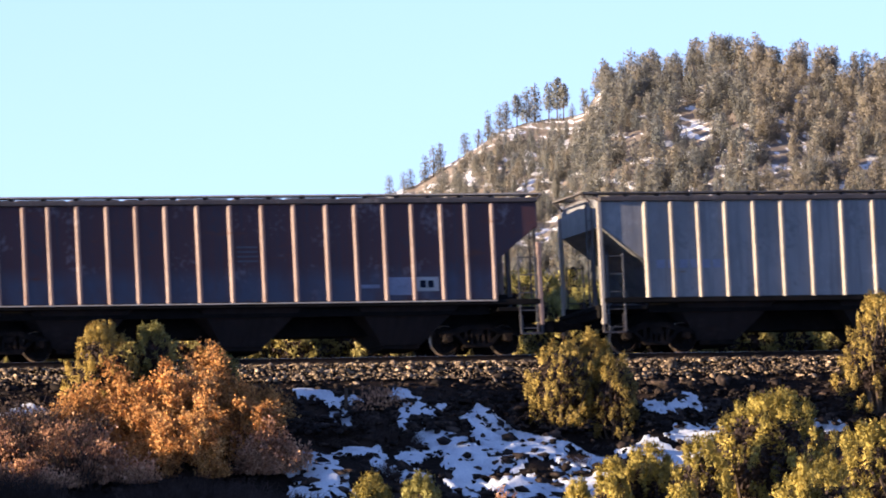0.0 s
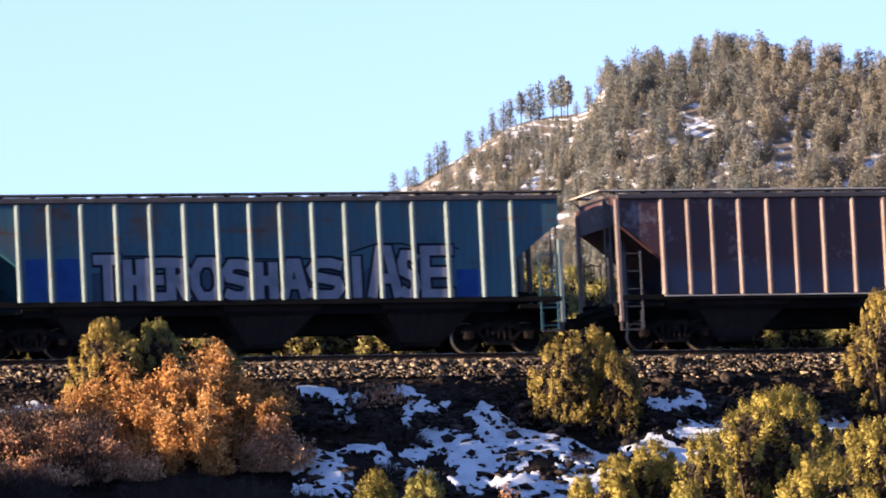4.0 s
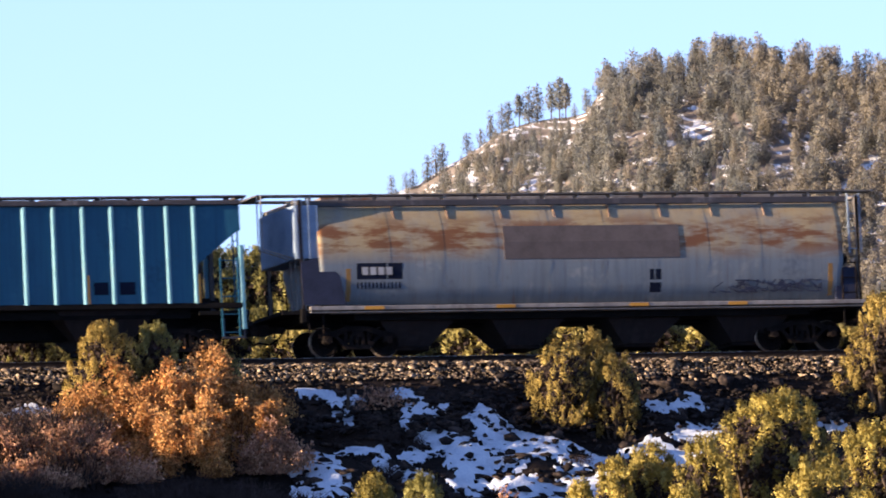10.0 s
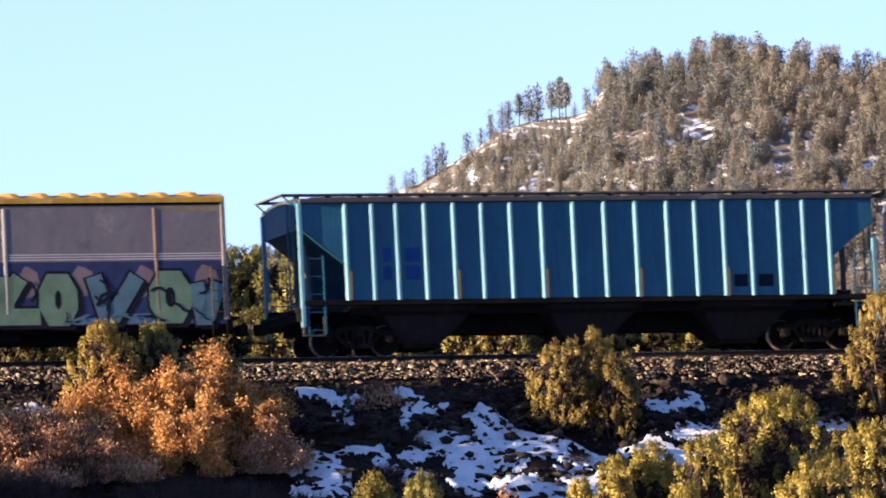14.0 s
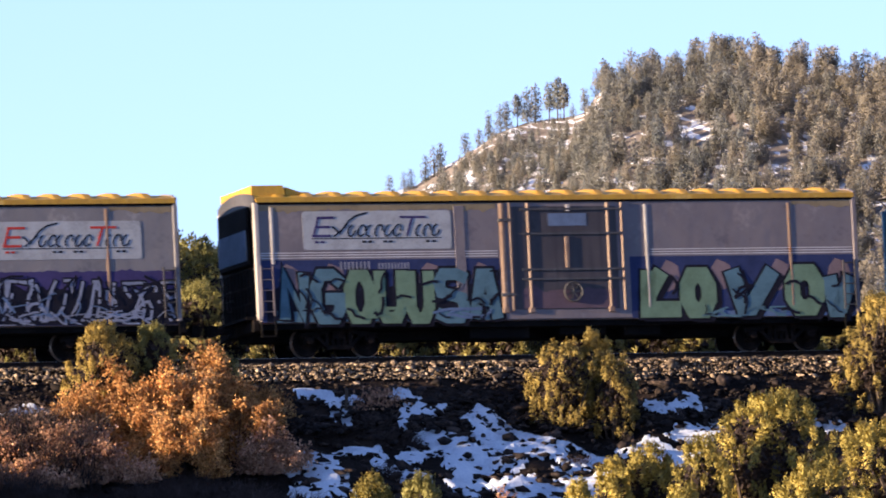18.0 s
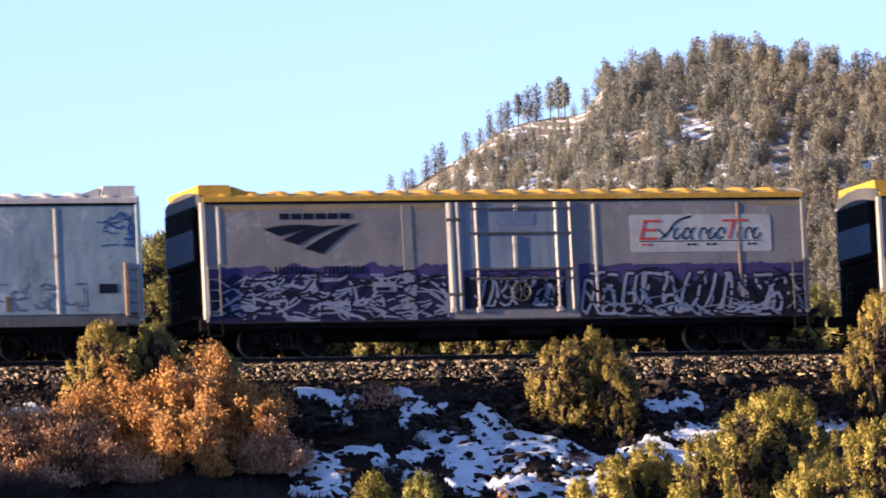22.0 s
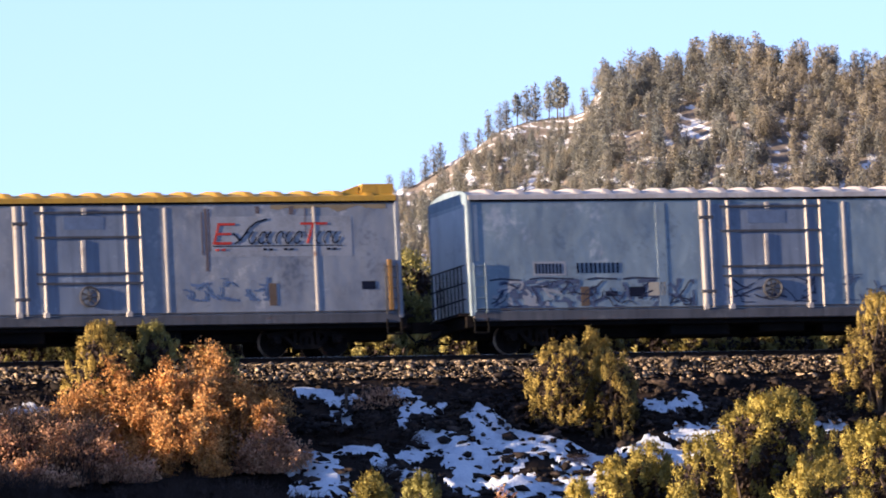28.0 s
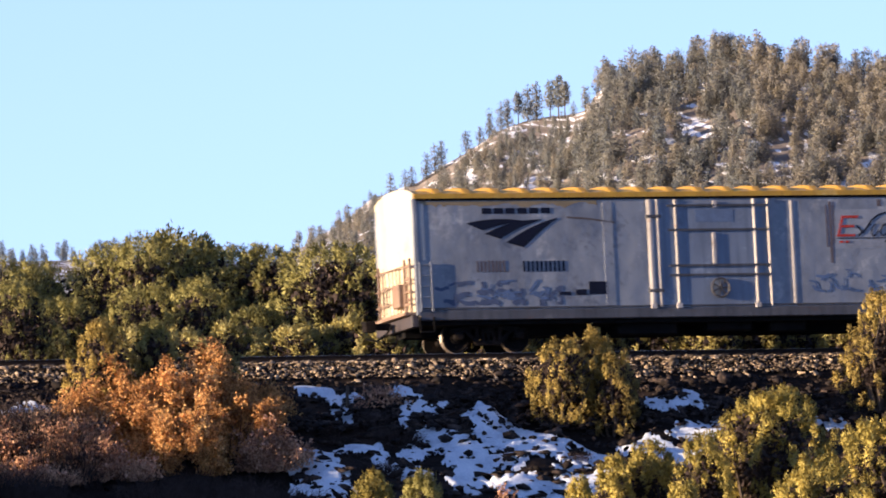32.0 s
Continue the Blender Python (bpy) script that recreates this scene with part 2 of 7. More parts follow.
BANK_Y = (-241, -230, -180, -120, -60, -30, -12, -6, -3.6, -2.4, 2.6, 4.0, 10, 60, 300)
BANK_Z = (-0.1, -3, -9, -12, -11, -8, -4.4, -2.2, -1.0, -0.45, -0.62, -1.0, -0.7, 0.0, -2.0)
RIDGE_U = (-60, -33, -30, -26.2, -19.2, -15, -5.0, 2.1, 11.5, 17.4, 25.6, 30.3, 32.7, 37.4, 49.2, 56.8, 72.6, 92.2, 140, 400)
RIDGE_Z = (2, 10, 13, 16, 20, 23.6, 25.8, 30.4, 36.4, 38.4, 40.6, 42.2, 46.2, 47.3, 48.8, 49.9, 47.2, 43.8, 38, 8)


def ground_z(x, y):
    """The land's height: the bank on both sides of the track, the valley, and the wooded hill behind."""
    x, y = np.asarray(x, dtype=float), np.asarray(y, dtype=float)
    u = (x - EYE.x) * ASIDE.x + (y - EYE.y) * ASIDE.y
    w = (x - EYE.x) * AHEAD.x + (y - EYE.y) * AHEAD.y
    z = np.interp(y, BANK_Y, BANK_Z)
    rough = np.exp(-((y + 8) / 6) ** 2)
    z = z + rough * (0.16 * np.sin(x * 0.9 + y * 0.6) + 0.1 * np.sin(x * 2.3 - y * 1.7 + 1) + 0.06 * np.sin(x * 4.1 + y * 3.3)) * (y < -3.4)
    ridge = np.interp(u, RIDGE_U, RIDGE_Z)
    wt = w + 0.8 * np.clip(u - 20, 0, 90)      # its face turns as it runs on
    k = np.clip((wt - 1700) / 200, 0, 1)
    hill = -2 + (ridge + 2) * (k * k * (3 - 2 * k) * 0.35 + k * 0.65)
    back = np.clip((wt - 1900) / 600, 0, 1)
    hill = hill * (1 - 0.5 * back)
    far = np.clip((w - 2300) / 500, 0, 1) * (18.2 + np.sin(u / 31) + np.sin(u / 13 + 2)) * np.clip((500 - np.abs(u)) / 300, 0, 1)
    bumps = 0.8 * np.sin(u / 9 + w / 23) + 0.5 * np.sin(u / 4.1 - w / 11)
    bumps = bumps + 1.5 * np.cos((u - 40) / 5.1 + (1900 - w) / 90) * 4 * k * (1 - k) * np.clip((u + 5) / 20, 0, 1) * np.clip((66 - u) / 8, 0, 1)
    return np.where(w < 900, z, np.maximum(hill + bumps * k * (1 - back), far - 2))


def steps(*spans):
    """Grid lines: (from, to, step), ..."""
    return np.concatenate([np.arange(a, b, s) for a, b, s in spans])


us = steps((-4000, -800, 400), (-800, -200, 60), (-200, -60, 6), (-60, -18, 2.0), (-18, 18, 0.4), (18, 100, 2.0), (100, 200, 6), (200, 800, 60), (800, 4001, 400))
ws = steps((-600, 0, 60), (0, 200, 8), (200, 238, 1.0), (238, 276, 0.35), (276, 330, 3), (330, 1600, 70), (1600, 1625, 20), (1625, 1920, 3), (1920, 2300, 20), (2300, 2840, 30), (2840, 4900, 400))
uu, ww = np.meshgrid(us, ws)
gx, gy = view(uu, ww)
gz = ground_z(gx, gy)
verts = np.stack([gx, gy, gz], -1).reshape(-1, 3)
nr, nc = uu.shape
idx = np.arange(nr * nc).reshape(nr, nc)
quads = np.stack([idx[:-1, :-1], idx[:-1, 1:], idx[1:, 1:], idx[1:, :-1]], -1).reshape(-1, 4)


def land_material():
    """Dark earth by the track; pale soil, rock and snow patches on the hill far behind."""
    m = M["earth"]
    nd, ln = m.node_tree.nodes, m.node_tree.links
    b = nd["Principled BSDF"]
    near = b.inputs["Base Color"].links[0].from_socket
    co = [n for n in nd if n.type == "TEX_COORD"][0]
    n1 = nd.new("ShaderNodeTexNoise")
    n1.inputs["Scale"].default_value, n1.inputs["Detail"].default_value = 0.42, 7
    mp = nd.new("ShaderNodeMapping")
    mp.inputs["Scale"].default_value = (1, 0.22, 1)
    ln.new(co.outputs["Object"], mp.inputs[0])
    ln.new(mp.outputs[0], n1.inputs["Vector"])
    ramp = nd.new("ShaderNodeValToRGB")
    el = ramp.color_ramp.elements
    for p, c in ((0.54, (0.27, 0.225, 0.185, 1)), (0.565, (0.8, 0.8, 0.82, 1))):
        el.new(p).color = c
    el[0].position, el[0].color = 0.3, (0.18, 0.148, 0.12, 1)
    el[-1].position, el[-1].color = 0.9, (0.85, 0.85, 0.87, 1)
    ln.new(n1.outputs[0], ramp.inputs[0])
    sep = nd.new("ShaderNodeSeparateXYZ")
    ln.new(co.outputs["Object"], sep.inputs[0])
    mr = nd.new("ShaderNodeMapRange")
    mr.inputs[1].default_value, mr.inputs[2].default_value = 600, 700
    ln.new(sep.outputs[1], mr.inputs[0])
    mx = nd.new("ShaderNodeMix")
    mx.data_type = "RGBA"
    ln.new(mr.outputs[0], mx.inputs[0])
    ln.new(near, mx.inputs[6])
    ln.new(ramp.outputs[0], mx.inputs[7])
    ln.new(mx.outputs[2], b.inputs["Base Color"])
    return m


ground = part_of("ground", mesh_from("ground", verts, quads, True), land_material())
tagged(ground, "dark earth railway bank running to a wooded hill", "ground", kind="structure")


# ---- snow left on the bank ----
def snow_sheet():
    upper = ((-5.43, -3.25, -4.84, -3.42, 0.2), (-4.84, -3.42, -4.62, -4.07, 0.2), (-4.62, -4.07, -4.64, -4.7, 0.18), (-4.58, -3.97, -4.02, -3.77, 0.16), (-2.62, -3.85, -2.49, -4.44, 0.26), (-2.49, -4.44, -2.34, -4.85, 0.22), (-2.68, -4.64, -3.05, -5.4, 0.2),
             (-1.57, -4.2, -1.9, -4.7, 0.13), (4.51, -4.5, 5.04, -5.0, 0.28), (5.04, -5.0, 5.91, -4.4, 0.27), (9.06, -5.5, 9.6, -5.6, 0.2), (-14.6, -4.7, -13.44, -4.35, 0.5), (-13.9, -5.9, -13.2, -5.8, 0.3))
    lower = ((-0.6, -5.0, -0.95, -5.95, 0.42), (-2.5, -5.75, -2.33, -6.5, 0.3), (-2.33, -6.5, 0.02, -6.5, 0.42), (-1.67, -7.0, 0.2, -7.8, 0.62), (-3.3, -6.9, -2.1, -7.75, 0.4), (-2.1, -7.8, -1.6, -9.4, 0.5), (-2.6, -8.9, -0.6, -9.6, 0.5), (0.16, -6.1, 0.62, -7.1, 0.4),
             (-5.14, -6.7, -4.4, -6.7, 0.3), (-4.45, -7.3, -3.95, -8.6, 0.28), (-7.2, -8.05, -6.5, -7.6, 0.45), (-6.5, -7.7, -6.9, -9.5, 0.55), (3.3, -6.95, 5.5, -6.1, 0.42), (3.86, -7.2, 4.6, -7.2, 0.4), (1.16, -6.7, 1.74, -7.1, 0.2), (0.62, -7.9, 1.7, -7.6, 0.24), (0.3, -9.7, 1.2, -9.5, 0.5))
    holes = ((-1.3, -8.6, 0.42), (-2.24, -9.3, 0.36), (-1.6, -6.75, 0.2), (-3.1, -7.4, 0.3), (-0.1, -8.3, 0.3), (-0.9, -7.3, 0.16), (-0.3, -9.0, 0.25), (4.3, -6.6, 0.2))
    st = 0.06
    xs, ys = np.arange(-16, 12, st), np.arange(-11.5, -3.2, st)
    X, Y = np.meshgrid(xs, ys)
    f = np.full(X.shape, -1.0)
    for ax, ay, bx, by, r in upper + lower:
        dx, dy = bx - ax, by - ay
        k = np.clip(((X - ax) * dx + (Y - ay) * dy) / (dx * dx + dy * dy), 0, 1)
        f = np.maximum(f, 1 - np.hypot(X - ax - k * dx, Y - ay - k * dy) / (1.35 * r))
    for cx, cy, r in holes:
        f = np.minimum(f, np.hypot((X - cx) / 1.3, Y - cy) / r - 1)
    rng = np.random.default_rng(4)
    for _ in range(60):
        k, ph = rng.normal(0, 3.2, 2), rng.uniform(0, 6.28)
        f += 0.035 * np.sin(X * k[0] + Y * k[1] + ph)
    for _ in range(40):
        k, ph = rng.normal(0, 9, 2), rng.uniform(0, 6.28)
        f += 0.045 * np.sin(X * k[0] + Y * k[1] + ph)
    for _ in range(40):
        k, ph = rng.normal(0, 20, 2), rng.uniform(0, 6.28)
        f += 0.03 * np.sin(X * k[0] + Y * k[1] + ph)
    f += 0.03
    Z = ground_z(X, Y) + np.clip(f * 0.3, -0.05, 0.09) + 0.012 * np.sin(X * 7 + 3 * np.sin(Y * 5))
    keep = (f[:-1, :-1] > -0.08) & (f[1:, 1:] > -0.08) & (f[:-1, 1:] > -0.08) & (f[1:, :-1] > -0.08)
    # one sheet for each patch that lies apart
    lab = np.where(keep, np.arange(keep.size).reshape(keep.shape), -1)
    while True:
        was = lab.copy()
        for ax in (0, 1):
            for sh in (1, -1):
                lab = np.where(keep, np.maximum(lab, np.roll(lab, sh, ax)), -1)
        if (lab == was).all():
            break
    i = np.arange(X.size).reshape(X.shape)
    q = np.stack([i[:-1, :-1], i[:-1, 1:], i[1:, 1:], i[1:, :-1]], -1)
    all_v = np.stack([X, Y, Z], -1).reshape(-1, 3)
    for k in np.unique(lab[lab >= 0]):
        mine = q[lab == k]
        if len(mine) < 25:
            continue
        used, q2 = np.unique(mine, return_inverse=True)
        big = len(mine) > 1500
        o = part_of("snow_patch", mesh_from("snow_patch", all_v[used], q2.reshape(-1, 4), True), M["snow"])
        tagged(o, "broad ragged patch of old snow on the bank" if big else "small ragged patch of old snow on the bank", "snow patch", "snow patches on the bank")


snow_sheet()


# ---- stones ----
def stone_mesh(name, places, sizes, seed, flat=0.75):
    """Many broken, angular stones in one mesh."""
    bm = bmesh.new()
    bmesh.ops.create_icosphere(bm, subdivisions=1, radius=1)
    bv = np.array([v.co[:] for v in bm.verts])
    bf = np.array([[v.index for v in f.verts] for f in bm.faces])
    bm.free()
    rng = np.random.default_rng(seed)
    n = len(places)
    shape = 1 + rng.uniform(-0.15, 0.15, (n, len(bv), 1))
    s = sizes[:, None, None] * np.stack([rng.uniform(0.8, 1.5, n), rng.uniform(0.7, 1.2, n), rng.uniform(0.5, 1.0, n) * flat], -1)[:, None, :]
    a = rng.uniform(0, 6.28, n)
    v = bv[None] * shape * 1.35
    for _ in range(7):      # broken faces
        cut = rng.normal(0, 1, (n, 1, 3))
        cut /= np.linalg.norm(cut, axis=2, keepdims=True)
        over = np.maximum((v * cut).sum(2, keepdims=True) - rng.uniform(0.25, 0.7, (n, 1, 1)), 0)
        v = v - cut * over
    v = v * s
    x, y = v[..., 0] * np.cos(a)[:, None] - v[..., 1] * np.sin(a)[:, None], v[..., 0] * np.sin(a)[:, None] + v[..., 1] * np.cos(a)[:, None]
    v = np.stack([x, y, v[..., 2]], -1) + places[:, None, :]
    f = bf[None] + (np.arange(n) * len(bv))[:, None, None]
    return mesh_from(name, v.reshape(-1, 3), f.reshape(-1, 3))


def scatter(n, x0, x1, y0, y1, seed, sink=0.0):
    rng = np.random.default_rng(seed)
    x, y = rng.uniform(x0, x1, n), rng.uniform(y0, y1, n)
    return np.stack([x, y, ground_z(x, y) - sink], -1)


rng = np.random.default_rng(11)
p = scatter(9500, -17, 16, -2.75, -0.95, 21)
p[:, 2] = np.where(p[:, 1] > -1.75, -0.16 - 0.06 * (p[:, 1] + 0.9), np.maximum(-0.11 + (p[:, 1] + 1.75) * 0.42, p[:, 2] + 0.02))
top = scatter(3600, -17, 16, -1.5, -0.8, 25)
top[:, 2] = -0.15 - 0.06 * (top[:, 1] + 0.9)
p = np.concatenate([p, top])
tagged(part_of("ballast_stones", stone_mesh("ballast_stones", p, 0.022 + rng.gamma(1.4, 0.018, len(p)), 3), M["ballast"]), "pale brown crushed stone along the track shoulder", "ballast", kind="stuff")
p = scatter(3600, -17, 16, -6.0, -2.45, 22)
p[:, 2] = np.maximum(p[:, 2], -0.25 + (p[:, 1] + 1.635) * 0.39)
tagged(part_of("bank_rubble", stone_mesh("bank_rubble", p, 0.05 + rng.gamma(1.5, 0.032, len(p)), 5), M["rock"]), "dark broken rock covering the upper bank", "rock", kind="stuff")
p = scatter(900, -17, 16, -12, -6, 23)
tagged(part_of("scattered_stones", stone_mesh("scattered_stones", p, rng.uniform(0.05, 0.16, len(p)), 6), M["rock"]), "dark stones poking out of snow and earth", "rock", kind="stuff")
p = scatter(560, -7.5, 7, -10.5, -4.2, 24)
p[:, 2] += 0.09
tagged(part_of("stones_in_snow", stone_mesh("stones_in_snow", p, 0.06 + rng.gamma(1.5, 0.045, len(p)), 8), M["rock"]), "dark broken rocks standing out of the old snow", "rock", kind="stuff")
pale_kinds = [stone_mesh("boulder", np.zeros((1, 3)), np.array([1.0]), 60 + k, 0.9) for k in range(5)]
stone_kinds = [stone_mesh("boulder", np.zeros((1, 3)), np.array([1.0]), 40 + k, 0.9) for k in range(5)]
for k, (x, y, s) in enumerate(((-2.3, -4.0, 0.28), (-0.9, -4.2, 0.3), (-0.4, -4.0, 0.24), (0.3, -4.9, 0.26), (-1.6, -3.8, 0.22), (0.9, -4.3, 0.26), (-3.6, -4.5, 0.3), (-2.0, -5.4, 0.33), (-0.2, -4.55, 0.2), (-3.0, -5.6, 0.26), (1.5, -5.6, 0.25), (4.4, -3.4, 0.24),
                               (5.3, -3.3, 0.3), (6.2, -3.5, 0.26), (7.1, -3.2, 0.3), (8.0, -3.5, 0.25), (8.8, -3.3, 0.28), (6.7, -4.2, 0.3), (7.7, -4.4, 0.33), (4.9, -4.0, 0.2), (-7.2, -3.4, 0.2), (2.6, -6.4, 0.22), (-1.0, -7.9, 0.22), (-3.7, -7.3, 0.36), (1.9, -8.6, 0.3), (-0.5, -9.3, 0.33))):
    o = part_of("boulder", stone_kinds[k % 5], M["rock"])
    o.matrix_world = pose(x, y, float(ground_z(x, y)) + s * 0.25, 0, 0, k * 67) @ Matrix.Diagonal((s, s, s, 1))
    tagged(o, "rough brown boulder on the railway bank", "boulder", "boulders on the bank")

pale_rng = random.Random(52)
for k in range(46):
    x, y, s = pale_rng.uniform(3.6, 10.2), pale_rng.uniform(-2.95, -2.1), pale_rng.uniform(0.08, 0.17)
    if k > 34:
        x, y, s = pale_rng.uniform(-7, 1), pale_rng.uniform(-3.0, -2.3), pale_rng.uniform(0.07, 0.12)
    o = part_of("boulder", pale_kinds[k % 5], M["palerock"])
    o.matrix_world = pose(x, y, max(float(ground_z(x, y)), -0.25 + (y + 1.635) * 0.39) + s * 0.3, 0, 0, k * 71) @ Matrix.Diagonal((s, s, s, 1))
    tagged(o, "pale broken block at the ballast edge, coloured as sunlit", "boulder", "pale blocks along the ballast")


# ---- the track ----
CANT = -6.0       # both rails lean away from the camera on the bend
track = empty("railway_track", pose(0, 0, 0, CANT))
tagged(track, "single railway track on dark wooden ties", "railway track", kind="structure")
bed = prism(bmesh.new(), ((-2.9, -1.1), (-1.6, -0.42), (1.9, -0.42), (3.3, -1.1)), "x", -190, 190)
part("ballast_bed", bed, M["rock"], track)
for side in (-1, 1):
    y = side * 0.753
    prof = ((y - 0.07, -0.17), (y + 0.07, -0.17), (y + 0.07, -0.155), (y + 0.012, -0.14), (y + 0.012, -0.045), (y + 0.036, -0.035), (y + 0.036, -0.004), (y - 0.036, -0.004), (y - 0.036, -0.035), (y - 0.012, -0.045), (y - 0.012, -0.14), (y - 0.07, -0.155))
    r = part("rail", prism(bmesh.new(), prof, "x", -190, 190), M["rail"], track)
    part("running_surface", boxes((-190, 190, y - 0.033, y + 0.033, -0.005, 0.0)), M["railhead"], r, "polished rail head")
tie_mesh = bpy.data.meshes.new("tie")
bm = boxes((-0.11, 0.11, -1.3, 1.3, -0.36, -0.17, 0.012))
bm.to_mesh(tie_mesh)
bm.free()
for k in range(-36, 34):
    t = part_of("tie", tie_mesh, M["tie"], track)
    t.matrix_local = pose(k * 0.5 + 0.02 * math.sin(k * 7), 0.03 * math.sin(k * 3), 0, 0, 0, 1.2 * math.sin(k * 5))
bm = bmesh.new()
for k in list(range(-380, -36)) + list(range(34, 380)):
    box(bm, k * 0.5 - 0.11, k * 0.5 + 0.11, -1.3, 1.3, -0.36, -0.17)
tagged(part("far_ties", bm, M["tie"], track), kind="stuff")


# ---- plants ----
def sprays(rng, points, outward, length, width, per=3, wild=0.5, soft=1.0, own=0.35):
    """Small pointed leaf sprays: per triangles at each point, leaning outward. Returns corners and the ways in which they are lit."""
    n = len(points) * per
    p = np.repeat(points, per, 0) + rng.normal(0, length * 0.35, (n, 3))
    o = np.repeat(outward, per, 0)
    d = o + rng.normal(0, wild, (n, 3))
    d /= np.linalg.norm(d, axis=1, keepdims=True) + 1e-9
    s = np.cross(d, rng.normal(0, 1, (n, 3)))
    s /= np.linalg.norm(s, axis=1, keepdims=True) + 1e-9
    L, Wd = length * rng.uniform(0.6, 1.4, (n, 1)), width * rng.uniform(0.6, 1.4, (n, 1))
    v = np.stack([p - s * Wd, p + s * Wd, p + d * L], 1)
    face = np.cross(v[:, 1] - v[:, 0], v[:, 2] - v[:, 0])
    face /= np.linalg.norm(face, axis=1, keepdims=True) + 1e-9
    turn = (face * o).sum(1) < 0
    v[turn] = v[turn][:, ::-1]
    face[turn] *= -1
    lit = o * soft + face * own
    lit /= np.linalg.norm(lit, axis=1, keepdims=True) + 1e-9
    return v.reshape(-1, 3), np.repeat(lit, 3, 0)


def leaf_mesh(name, v, lit):
    me = mesh_from(name, v, np.arange(len(v)).reshape(-1, 3), True)
    me.normals_split_custom_set_from_vertices(lit.tolist())
    return me


def blob_points(rng, blobs, total, low=0.72):
    """Points near the skins of a set of egg-shaped clumps, with their outward ways."""
    b = np.array(blobs)
    size = b[:, 3] * b[:, 4] + b[:, 4] * b[:, 5] + b[:, 3] * b[:, 5]
    pick = rng.choice(len(b), total, p=size / size.sum())
    d = rng.normal(0, 1, (total, 3))
    d /= np.linalg.norm(d, axis=1, keepdims=True)
    r = rng.uniform(low, 1.06, (total, 1))
    return b[pick, :3] + d * r * b[pick, 3:6], d


def limbs(bm, rng, root, tips, r0, bends=3):
    for tip in tips:
        a, b = np.array(root, dtype=float), np.array(tip, dtype=float)
        last = a
        for k in range(1, bends + 1):
            q = a + (b - a) * k / bends
            if k < bends:
                q = q + rng.normal(0, 0.06 * np.linalg.norm(b - a), 3)
            tube(bm, last, q, r0 * (1 - 0.75 * (k - 1) / bends), r0 * (1 - 0.75 * k / bends), n=5)
            last = q


def tree_of(name, crown, bm, leaf_m, bark_m, m, label, category, group, scale=1.0):
    """A plant in parts: trunk, crown and the dark twigs inside it, which paint its inner shade."""
    thing = empty(name)
    tagged(thing, label, category, group)
    part("trunk", bm, bark_m, thing)
    part_of("crown", leaf_mesh("crown", *crown[:2]), leaf_m, thing)
    if len(crown) > 2:
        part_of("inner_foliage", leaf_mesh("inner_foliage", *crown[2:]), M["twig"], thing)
    thing.matrix_world = m @ Matrix.Diagonal((scale, scale, scale, 1))
    return thing


